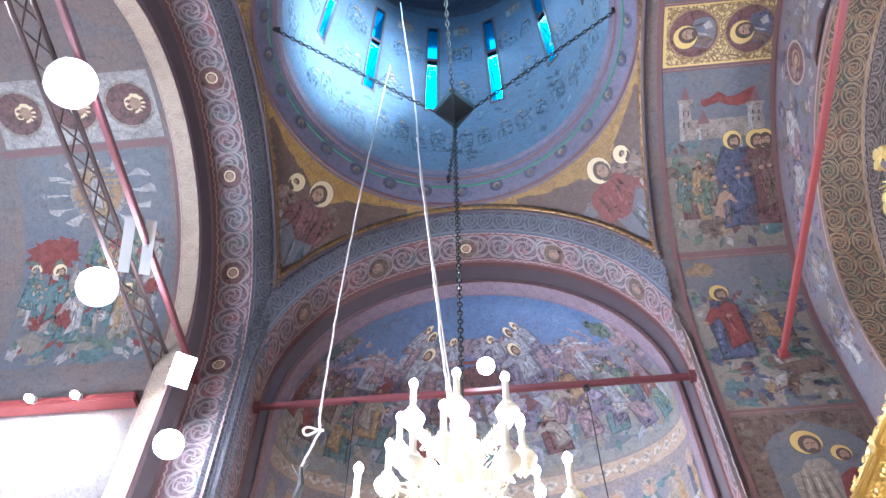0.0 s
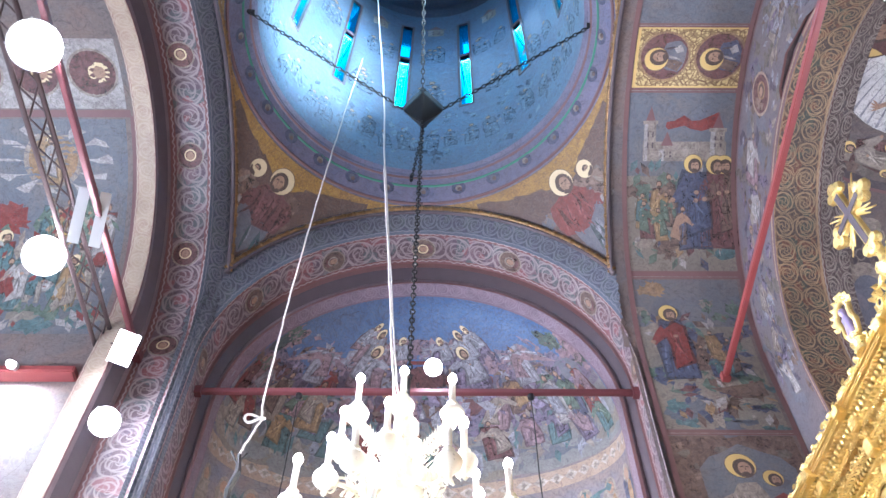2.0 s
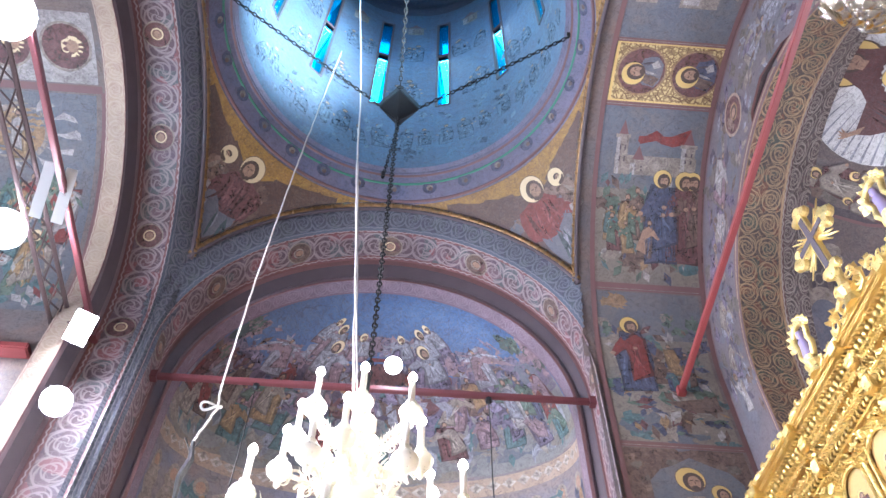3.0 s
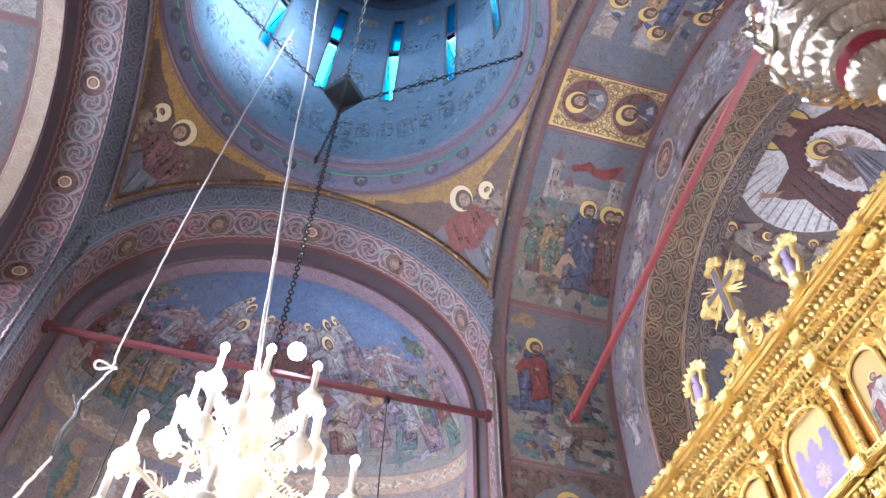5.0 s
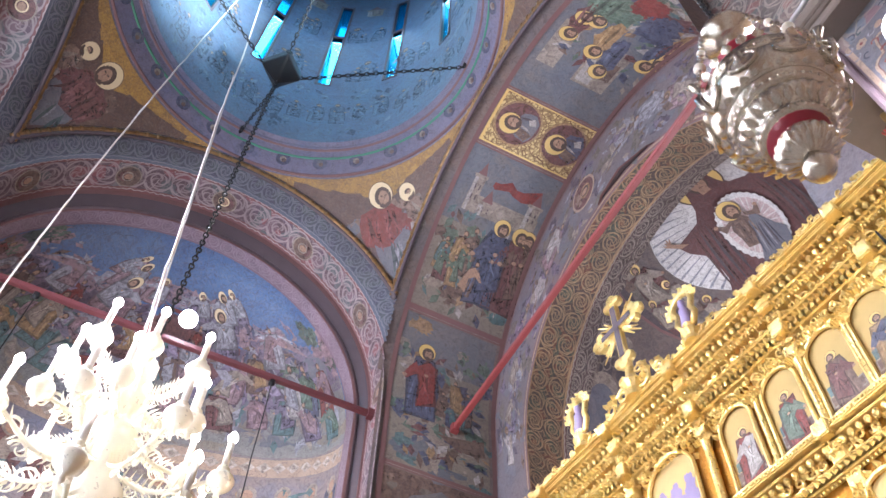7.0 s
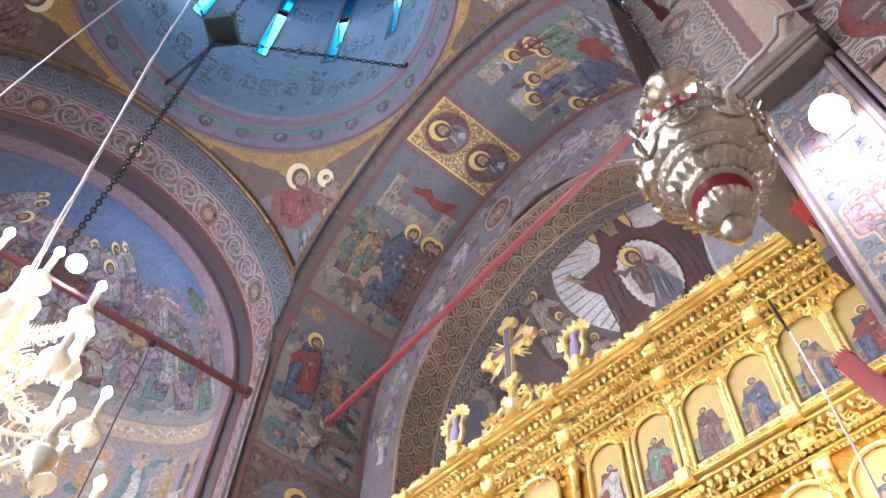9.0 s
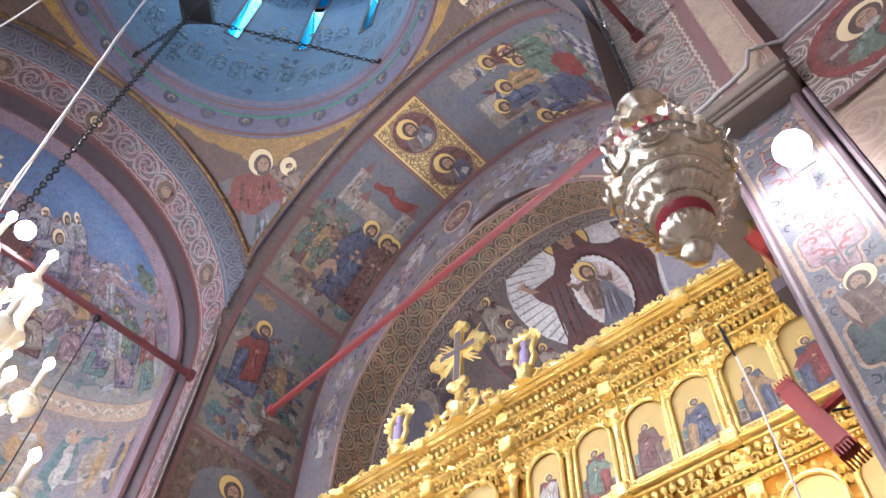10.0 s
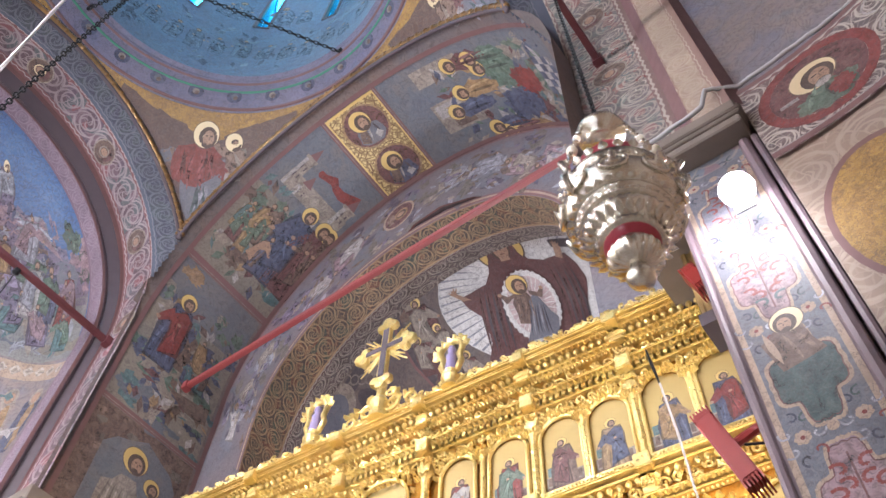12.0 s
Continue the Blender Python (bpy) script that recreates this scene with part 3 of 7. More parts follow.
tie_rod((-3.3, 3.92, 11.03), (3.3, 3.92, 11.03), "dark red painted iron tie across the side arch", M_maroonrod)
tie_rod((4.57, 3.62, 11.05), (4.57, -3.62, 11.05), "bright red painted iron tie across the chancel vault")
tie_rod((-3.74, -4.0, 11.05), (3.74, -4.0, 11.05), "dark red painted iron tie across the arch", M_maroonrod)
tie_rod((-4.05, -3.2, 11.03), (-4.05, 3.2, 11.03), "dark red painted iron tie across the nave arch", M_maroonrod)



# ---- drum windows ----
m, nt, bsdf = nodes_of("cyan_window_glass")
bsdf.inputs["Base Color"].default_value = (0.045, 0.7, 1.0, 1)
bsdf.inputs["Transmission Weight"].default_value = 1.0
bsdf.inputs["Roughness"].default_value = 0.15
bsdf.inputs["IOR"].default_value = 1.05
M_pane = m
bm = sheet(drum(RD + 0.9), full, [17.5, 20.0, 24.0])
tagged(part("backdrop_sky", bm, glow("bright_sky_backdrop", (0.1, 0.66, 1.0), 1.5)), "bright cyan daylight outside the drum windows", "backdrop", kind="structure")
for i in range(NWIN):
    a = (i + 0.5) * step + WOFF - math.pi
    win = base("drum_window", "tall narrow cyan-lit window in the drum", "window", Matrix.Rotation(-a, 4, "Z"), "windows of the drum", "structure")
    for z0, z1 in ((WZ0, WMID - 0.06), (WMID + 0.06, WZ1)):
        bm = bmesh.new()
        box(bm, (-0.125, RD + 0.03, z0), (0.125, RD + 0.045, z1))
        pane = part("pane", bm, M_pane, win)
        pane.visible_shadow = False
        bm = bmesh.new()
        for lo, hi in (((-0.17, -0.03, z0 - 0.05), (-0.12, 0.06, z1 + 0.05)), ((0.12, -0.03, z0 - 0.05), (0.17, 0.06, z1 + 0.05)), ((-0.12, -0.02, z0 - 0.05), (0.12, 0.06, z0)), ((-0.12, -0.02, z1), (0.12, 0.06, z1 + 0.05))):
            box(bm, (lo[0], RD + lo[1], lo[2]), (hi[0], RD + hi[1], hi[2]))
        part("frame", bm, M_dark, win)

# ---- gilded edge moulding of the crossing arches ----
M_gmould = plain("worn_gilt_moulding", (0.46, 0.26, 0.11), 0.34, 0.6, 0.7, 9, 0.4, 0.01)
for side, rot in TURN.items():
    R3 = Matrix.Rotation(radians(rot), 3, "Z")
    a1 = math.asin(A / RG)
    pts = [R3 @ Vector((RG * math.sin(a), A - 0.01, ZS + RG * math.cos(a))) for a in span(-a1, a1, 0.05)]
    bm = bmesh.new()
    pts = [p + R3 @ Vector((0, -0.045, -0.01)) for p in pts]
    tube(bm, pts, 0.045, 8)
    for k in range(0, len(pts) - 1):
        tube(bm, [pts[k].lerp(pts[k + 1], 0.35), pts[k].lerp(pts[k + 1], 0.65)], 0.058, 8)
    tagged(part("trim_gilt_moulding_" + side, bm, M_gmould, smooth=True), "worn gilded rope moulding edging the arch", "moulding", kind="structure")
    bm = bmesh.new()
    tube(bm, [p + R3 @ Vector((0, 0.02, -0.08)) for p in pts], 0.036, 6)
    tube(bm, [p + R3 @ Vector((0, 0.0, 0.075)) for p in pts], 0.024, 6)
    tagged(part("trim_dark_moulding_" + side, bm, M_dark, smooth=True), "dark line moulding below the gilded edge", "moulding", kind="structure")
for r, z, rad, mt, nm in ((2.93, 15.4, 0.025, plain("green_line_paint", (0.05, 0.22, 0.14), 0.5), "green"), (2.84, 15.54, 0.03, M_redline, "red"), (3.12, 15.1, 0.03, M_redline, "lower_red")):
    bm = bmesh.new()
    tube(bm, [(r * math.sin(a), r * math.cos(a), z) for a in span(0, 2 * math.pi, 0.08)], rad, 6)
    tagged(part("trim_ring_" + nm, bm, mt, smooth=True), nm.split("_")[-1] + " painted line moulding round the dome ring", "moulding", kind="structure")

# ---- imposts and piers ----
for nm, lo, hi in (("northeast", (3.25, 3.58, 7.6), (6.0, 4.3, 8.15)), ("northwest", (-6.0, 3.25, 7.6), (-3.25, 4.3, 8.15)), ("southwest", (-6.0, -4.95, 7.6), (-3.65, -3.58, 8.3)), ("southeast", (3.62, -4.95, 7.98), (6.2, -4.22, 8.32))):
    bm = bmesh.new()
    for k, (g, z0, z1) in enumerate(((0.0, 0.0, 0.3), (0.07, 0.3, 0.42), (0.13, 0.42, 0.5), (0.05, 0.5, 1.0))):
        h = hi[2] - lo[2]
        g = g * 0.35 + 0.03 if nm == "southeast" else g
        box(bm, (lo[0] - g, lo[1] - g, lo[2] + z0 * h), (hi[0] + g, hi[1] + g, lo[2] + z1 * h))
    bmesh.ops.bevel(bm, geom=bm.edges[:], offset=0.015, segments=1, affect="EDGES")
    tagged(part("impost_" + nm, bm, M_stone), "grey moulded stone impost on the pier", "impost", kind="structure")
bm = bmesh.new()
box(bm, (3.6, -4.2, 8.12), (5.7, -3.64, 8.3))
box(bm, (3.54, -4.2, 8.2), (3.6, -3.6, 8.3))
tagged(part("soffit_southeast", bm, M_stone), "grey stone soffit beside the pier", "soffit", kind="structure")
E_PIER = (3.80, -4.88, -4.24)


def pier_face(u, v):
    return Vector((E_PIER[0] - 0.004, E_PIER[1] + v, u)), Vector((-1, 0, 0))


bm = bmesh.new()
box(bm, (3.8, -4.88, 0), (6.2, -4.24, 7.98))
tagged(part("pier_southeast", bm, M_mauve), "square pier with painted sides", "pier", kind="structure")
tagged(part("pier_panel", sheet(pier_face, span(0, 7.98, 0.42), [0.03, 0.61]), M_pierorn), "pier face painted with flowers and a saint in a quatrefoil", "pier panel", kind="structure")
for k, (dy, rad) in enumerate(((-4.90, 0.045), (-4.99, 0.03), (-4.22, 0.03))):
    bm = bmesh.new()
    tube(bm, [(3.79, dy, 0), (3.79, dy, 7.96)], rad, 8)
    tagged(part("trim_pier_moulding", bm, M_mauve), "mauve painted edge moulding of the pier", "moulding", kind="structure")
for nm, lo, hi in (("northeast", (3.36, 3.68, 0), (6.3, 4.3, 7.6)), ("northwest", (-6, 3.3, 0), (-3.4, 4.3, 7.6)), ("southwest", (-6, -4.9, 0), (-3.8, -3.7, 7.6))):
    bm = bmesh.new()
    box(bm, lo, hi)
    tagged(part("pier_" + nm, bm, M_mauve), "square painted pier", "pier", kind="structure")

# ---- wall paintings as plain flat shapes ----
PAL = {
    "blue": fresco("paint_blue", [(0.045, 0.065, 0.13), (0.07, 0.1, 0.19), (0.11, 0.14, 0.22)], 3.0, worn=0.35, veil=0.12),
    "red": fresco("paint_red", [(0.19, 0.018, 0.018), (0.27, 0.04, 0.032), (0.18, 0.035, 0.03)], 3.0, worn=0.2, veil=0.04),
    "green": fresco("paint_green", [(0.06, 0.13, 0.1), (0.13, 0.22, 0.17), (0.2, 0.25, 0.18)], 3.0, worn=0.35, veil=0.12),
    "maroon": fresco("paint_maroon", [(0.12, 0.04, 0.05), (0.17, 0.06, 0.06), (0.22, 0.1, 0.09)], 3.0, worn=0.35, veil=0.12),
    "ochre": fresco("paint_ochre", [(0.36, 0.2, 0.08), (0.46, 0.29, 0.14), (0.4, 0.28, 0.18)], 3.0, worn=0.35, veil=0.12),
    "pale": fresco("paint_pale", [(0.46, 0.42, 0.42), (0.56, 0.52, 0.5), (0.38, 0.36, 0.38)], 3.0, worn=0.35, veil=0.12),
    "stone": fresco("paint_stone", [(0.33, 0.27, 0.23), (0.42, 0.36, 0.3), (0.3, 0.26, 0.24)], 3.0, worn=0.35, veil=0.12),
    "brown": fresco("paint_brown", [(0.12, 0.075, 0.06), (0.19, 0.12, 0.09), (0.26, 0.18, 0.14)], 3.0, worn=0.35, veil=0.12),
    "teal": fresco("paint_teal", [(0.06, 0.16, 0.18), (0.1, 0.22, 0.24), (0.18, 0.28, 0.28)], 3.0, worn=0.35, veil=0.12),
    "sky": fresco("paint_sky", [(0.1, 0.135, 0.195), (0.13, 0.16, 0.2), (0.19, 0.175, 0.17)], 1.5),
    "ground": fresco("paint_ground", [(0.22, 0.19, 0.15), (0.28, 0.25, 0.2), (0.19, 0.18, 0.16)], 1.5),
    "white": fresco("paint_white", [(0.68, 0.67, 0.68), (0.78, 0.77, 0.77), (0.6, 0.59, 0.61)], 2.0, veil=0.08),
    "pink": fresco("paint_pink", [(0.62, 0.46, 0.48), (0.7, 0.55, 0.55), (0.6, 0.44, 0.45)], 2.0),
    "flesh": fresco("paint_flesh", [(0.34, 0.19, 0.12), (0.46, 0.28, 0.19), (0.36, 0.22, 0.15)], 4.0, veil=0.05),
    "night": fresco("paint_night", [(0.04, 0.035, 0.05), (0.06, 0.05, 0.06), (0.08, 0.07, 0.08)], 3.0, veil=0.05),
    "mauve": fresco("paint_mauve", [(0.16, 0.14, 0.24), (0.24, 0.19, 0.28), (0.2, 0.2, 0.3)], 2.0, worn=0.5, veil=0.05),
    "rose": fresco("paint_rose", [(0.34, 0.2, 0.24), (0.4, 0.27, 0.3), (0.28, 0.2, 0.27)], 2.0, worn=0.45, veil=0.05),
    "mist": fresco("paint_mist", [(0.3, 0.32, 0.4), (0.42, 0.42, 0.48), (0.34, 0.34, 0.4)], 2.0, worn=0.45, veil=0.05),
    "steel": fresco("paint_steel_blue", [(0.11, 0.125, 0.17), (0.15, 0.165, 0.21), (0.2, 0.18, 0.2)], 3.0, veil=0.1),
    "tan": fresco("paint_tan", [(0.4, 0.28, 0.2), (0.48, 0.35, 0.26), (0.36, 0.26, 0.2)], 3.0, veil=0.1),
    "drum_lit": fresco("paint_drum_light", [(0.17, 0.27, 0.38), (0.21, 0.31, 0.41), (0.24, 0.34, 0.42)], 3.0, worn=0.5, veil=0.05),
    "drum_mid": fresco("paint_drum_middle", [(0.1, 0.19, 0.31), (0.13, 0.22, 0.34), (0.15, 0.24, 0.35)], 3.0, worn=0.5, veil=0.05),
    "drum_deep": fresco("paint_drum_deep", [(0.04, 0.08, 0.15), (0.05, 0.1, 0.18), (0.06, 0.12, 0.2)], 3.0, worn=0.5, veil=0.05),
    "hill": fresco("paint_pale_hill", [(0.2, 0.21, 0.22), (0.27, 0.27, 0.26), (0.17, 0.18, 0.19)], 2.0, veil=0.1),
    "dusk": fresco("paint_violet_haze", [(0.12, 0.1, 0.18), (0.17, 0.13, 0.2), (0.13, 0.12, 0.2)], 2.0, veil=0.1),
    "filigree": M_filigree,
    "robe": fresco("paint_dark_robe", [(0.085, 0.025, 0.03), (0.12, 0.04, 0.04), (0.15, 0.055, 0.055)], 2.0, veil=0.04),
    "hair": fresco("paint_hair", [(0.05, 0.03, 0.022), (0.075, 0.045, 0.03), (0.1, 0.06, 0.04)], 5.0, veil=0.03),
    "line": M_redline, "halo": M_halo, "halopale": M_halopale, "gold": M_goldleaf, "dark": M_dark,
}
ROBES = {"blue": (0.08, 0.11, 0.2), "red": (0.24, 0.04, 0.034), "green": (0.13, 0.21, 0.16), "maroon": (0.17, 0.06, 0.06), "ochre": (0.43, 0.28, 0.13), "pale": (0.48, 0.45, 0.45), "stone": (0.42, 0.36, 0.31),
         "brown": (0.19, 0.12, 0.09), "teal": (0.11, 0.22, 0.23), "sky": (0.17, 0.24, 0.36), "mauve": (0.22, 0.18, 0.28), "rose": (0.36, 0.23, 0.27), "mist": (0.38, 0.38, 0.44)}
for key, c in ROBES.items():
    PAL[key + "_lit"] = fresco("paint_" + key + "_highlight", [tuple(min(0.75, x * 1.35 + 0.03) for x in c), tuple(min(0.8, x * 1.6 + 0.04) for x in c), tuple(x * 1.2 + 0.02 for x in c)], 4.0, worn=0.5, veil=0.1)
    PAL[key + "_deep"] = fresco("paint_" + key + "_shade", [tuple(x * 0.35 for x in c), tuple(x * 0.5 for x in c), tuple(x * 0.4 for x in c)], 4.0, worn=0.3, veil=0.05)
rnd = random.Random(7)


def wobble(pts, amp):
    out = []
    for i, (p, q) in enumerate(pts):
        p2, q2 = pts[(i + 1) % len(pts)]
        out += [(p + rnd.uniform(-amp, amp), q + rnd.uniform(-amp, amp)), ((p + p2) / 2 + rnd.uniform(-amp, amp), (q + q2) / 2 + rnd.uniform(-amp, amp))]
    return out


def disc(p, q, rp, rq=None, n=20):
    rq = rq or rp
    return [(p + rp * math.cos(2 * math.pi * i / n), q + rq * math.sin(2 * math.pi * i / n)) for i in range(n)]


def rect(p0, q0, p1, q1):
    return [(p0, q0), (p1, q0), (p1, q1), (p0, q1)]


def paint(name, label, fn, shapes, off=0.004, category="wall painting", unit=1.0, depth=0.014):
    """Shapes in the surface's two measures, each one layer of paint over the last: ('fill', colour, outline) or ('ring', colour, p, q, r0, r1)."""
    flat, kids, rise = [], {}, min(0.001, depth / len(shapes))
    for level, sh in enumerate(shapes):
        if sh[0] == "group":
            kids[len(kids) + 1] = sh[1]
            flat += [(len(kids), q, off + rise * level + depth / 56 * j) for j, q in enumerate(sh[2])]
        else:
            flat.append((0, sh, off + rise * level))
    meshes = {g: (bmesh.new(), []) for g in [0, *kids]}
    for g, sh, lift in flat:
        bm, used = meshes[g]
        if sh[1] not in used:
            used.append(sh[1])
        mi = used.index(sh[1])
        at = lambda p, q: (lambda r: bm.verts.new(r[0] + r[1] * lift))(fn(p, q))
        if sh[0] == "fill":
            pts = sh[2]
            c = (sum(p for p, q in pts) / len(pts), sum(q for p, q in pts) / len(pts))
            size = max(math.hypot(p - c[0], q - c[1]) for p, q in pts)
            nr = max(1, min(20, round(size * unit / 0.085)))
            if size * unit > 0.2:
                fine = []
                for (p, q), (p2, q2) in zip(pts, pts[1:] + pts[:1]):
                    nn = max(1, round(math.hypot(p2 - p, q2 - q) * unit / 0.09))
                    fine += [(p + (p2 - p) * i / nn, q + (q2 - q) * i / nn) for i in range(nn)]
                pts = fine
            rings = [[at(c[0] + (p - c[0]) * j / nr, c[1] + (q - c[1]) * j / nr) for p, q in pts] for j in range(1, nr + 1)]
            mid = at(*c)
            n = len(pts)
            for i in range(n):
                bm.faces.new((mid, rings[0][i], rings[0][(i + 1) % n])).material_index = mi
                for a, b in zip(rings, rings[1:]):
                    bm.faces.new((a[i], b[i], b[(i + 1) % n], a[(i + 1) % n])).material_index = mi
        else:
            _, _, p, q, r0, r1 = sh
            n = 22
            a = [at(*x) for x in disc(p, q, r0, n=n)]
            b = [at(*x) for x in disc(p, q, r1, n=n)]
            for i in range(n):
                bm.faces.new((a[i], b[i], b[(i + 1) % n], a[(i + 1) % n])).material_index = mi
    ob = tagged(part(name, meshes[0][0], [PAL[u] for u in meshes[0][1]]), label, category)
    for g, nm in kids.items():
        part(nm, meshes[g][0], [PAL[u] for u in meshes[g][1]], ob)
    return ob


def tone(c, step):
    """The lighter or deeper shade of a robe's paint."""
    if c.startswith("drum"):
        return "drum" + step
    return c + step if c + step in PAL else c


def fold(x0, q0, x1, q1, w, bend=0.0):
    """A brush-stroke fold: a thin lens from one point to another."""
    dx, dq = x1 - x0, q1 - q0
    l = math.hypot(dx, dq) or 1e-6
    nx, nq = -dq / l, dx / l
    side = lambda k: [(x0 + dx * f + nx * (w * k * math.sin(math.pi * f) + bend * math.sin(math.pi * f)), q0 + dq * f + nq * (w * k * math.sin(math.pi * f) + bend * math.sin(math.pi * f))) for f in (0.0, 0.25, 0.5, 0.75, 1.0)]
    return side(1)[:-1] + side(-1)[:0:-1]


def head(p, q, r, up=1, side=1, halo="halo"):
    """A haloed head: gold disc, darker rim line, hair over its lower part, so that a crescent shows, and a face with brow, eyes and beard."""
    x, y = p + side * 0.16 * r, q - up * 0.2 * r
    fx = x + side * 0.05 * r
    return [("fill", "brown", disc(p, q, 1.06 * r, n=22)), ("fill", halo, disc(p, q, r, n=22)), ("fill", "hair", disc(x, y, 0.72 * r, 0.8 * r, 16)), ("fill", "flesh", disc(fx, y - up * 0.06 * r, 0.44 * r, 0.58 * r, 14)), ("fill", "hair", disc(fx, y - up * 0.55 * r, 0.3 * r, 0.24 * r, 10)),
            ("fill", "hair", rect(fx - 0.28 * r, y + up * 0.06 * r, fx - 0.06 * r, y + up * 0.15 * r)), ("fill", "hair", rect(fx + 0.08 * r, y + up * 0.06 * r, fx + 0.3 * r, y + up * 0.15 * r)), ("fill", "brown", fold(fx + 0.03 * r, y + up * 0.08 * r, fx + 0.06 * r, y - up * 0.22 * r, 0.035 * r))]


def figure(p, q, h, cols, halo="halo", lean=0.0, w=0.34, up=1, nimbus=0.1):
    """A robed figure as a few flat shapes; q is its foot, up gives which way its head lies along q."""
    W = w * h
    U = lambda f: q + up * h * f
    a, b = cols
    face = rnd.choice((-1, 1))
    X = lambda f: p + face * W * f
    out = [("fill", tone(a, "_deep"), wobble([(X(-0.56), U(-0.01)), (X(0.52), U(-0.01)), (X(0.56) + lean * 0.5, U(0.45)), (X(0.38) + lean, U(0.82)), (X(-0.36) + lean, U(0.83)), (X(-0.54) + lean * 0.5, U(0.5))], 0.02 * h)),
           ("fill", a, wobble([(X(-0.5), U(0.01)), (X(0.46), U(0.02)), (X(0.44) + lean * 0.5, U(0.5)), (X(0.3) + lean, U(0.81)), (X(-0.3) + lean, U(0.81)), (X(-0.47) + lean * 0.5, U(0.5))], 0.02 * h))]
    for i in range(6):
        x = -0.42 + 0.16 * i + rnd.uniform(-0.03, 0.03)
        out.append(("fill", tone(a, "_deep" if i % 2 else "_lit"), fold(X(x), U(rnd.uniform(0.02, 0.08)), X(x * 0.6) + lean * 0.6, U(rnd.uniform(0.4, 0.6)), 0.035 * W, rnd.uniform(-0.04, 0.04) * W)))
    out += [("fill", tone(b, "_deep"), wobble([(X(-0.2), U(0.12)), (X(0.52), U(0.22)), (X(0.46) + lean, U(0.74)), (X(0.1) + lean, U(0.81)), (X(-0.38) + lean, U(0.64)), (X(-0.14), U(0.48))], 0.02 * h)),
            ("fill", b, wobble([(X(-0.14), U(0.16)), (X(0.47), U(0.25)), (X(0.41) + lean, U(0.73)), (X(0.1) + lean, U(0.8)), (X(-0.33) + lean, U(0.63)), (X(-0.08), U(0.5))], 0.02 * h)),
            ("fill", b, wobble([(X(-0.3) + lean, U(0.75)), (X(-0.66) + lean, U(0.55)), (X(-0.56) + lean, U(0.48)), (X(-0.12) + lean, U(0.6))], 0.015 * h))]
    for i in range(6):
        x = -0.1 + 0.1 * i + rnd.uniform(-0.03, 0.03)
        out.append(("fill", tone(b, "_lit" if i % 2 else "_deep"), fold(X(x), U(rnd.uniform(0.2, 0.34)), X(0.3 - 0.08 * i) + lean, U(rnd.uniform(0.6, 0.74)), 0.025 * W, rnd.uniform(-0.08, 0.08) * W)))
    hp, hq = p + lean, U(0.9)
    out += [("fill", "flesh", disc(X(-0.63) + lean, U(0.52), 0.03 * h, 0.026 * h, 8)), ("fill", "flesh", disc(X(0.1) + lean, U(0.6), 0.028 * h, 0.022 * h, 8))]
    if halo:
        out += head(hp, hq, nimbus * h, up, face, halo)
    else:
        out += [("fill", "hair", disc(hp, hq + up * 0.008 * h, 0.064 * h, 0.074 * h, 12)), ("fill", "flesh", disc(hp + face * 0.006 * h, hq - up * 0.006 * h, 0.047 * h, 0.062 * h, 12)), ("fill", "hair", disc(hp + face * 0.006 * h, hq - up * 0.055 * h, 0.034 * h, 0.028 * h, 10))]
    return [("group", "painted_figure", out)]


def crowd(p0, p1, q0, q1, n, h, cols=("blue", "red", "green", "maroon", "ochre", "pale", "teal", "brown"), halo=0.4, up=1):
    out = []
    spots = sorted(((rnd.uniform(p0, p1), rnd.uniform(q0, q1)) for _ in range(n)), key=lambda s: -up * s[1])
    for p, q in spots:
        hh = h * rnd.uniform(0.75, 1.2)
        out += figure(p, q, hh, (rnd.choice(cols), rnd.choice(cols)), rnd.choice(("halo", "halopale")) if rnd.random() < halo else None, rnd.uniform(-0.12, 0.12) * hh, up=up)
    return out


def patches(p0, p1, q0, q1, n, size, cols):
    return [("fill", rnd.choice(cols), wobble(disc(rnd.uniform(p0, p1), rnd.uniform(q0, q1), size * rnd.uniform(0.4, 1.2), size * rnd.uniform(0.3, 0.9), 9), size * 0.25)) for _ in range(n)]


def daubs(p0, p1, q0, q1, n, l, cols, lean=0.5):
    """Loose brush strokes."""
    out = []
    for _ in range(n):
        p, q, a = rnd.uniform(p0, p1), rnd.uniform(q0, q1), math.pi / 2 + rnd.gauss(0, lean)
        s = l * rnd.uniform(0.5, 1.4)
        t = s * rnd.uniform(0.12, 0.3)
        c, d = math.cos(a), math.sin(a)
        out.append(("fill", rnd.choice(cols), [(p - s * c / 2, q - s * d / 2), (p + t * d, q - t * c), (p + s * c / 2, q + s * d / 2), (p - t * d, q + t * c)]))
    return out


def tower(p, q, w, h, up=1):
    U = lambda f: q + up * f
    out = [("fill", "stone", rect(p - w / 2, U(0), p + w / 2, U(h))), ("fill", "pale", rect(p - w / 2, U(0), p - w / 6, U(h)))]
    for i in range(2):
        for s in (-0.22, 0.18):
            out.append(("fill", "dark", rect(p + s * w, U(h * (0.35 + 0.3 * i)), p + s * w + 0.12 * w, U(h * (0.5 + 0.3 * i)))))
    out.append(("fill", "stone", rect(p - w * 0.62, U(h), p + w * 0.62, U(h + 0.06))))
    out.append(("fill", "line", [(p - w * 0.4, U(h + 0.06)), (p + w * 0.4, U(h + 0.06)), (p, U(h + 0.3))]))
    return [("group", "painted_tower", out)]


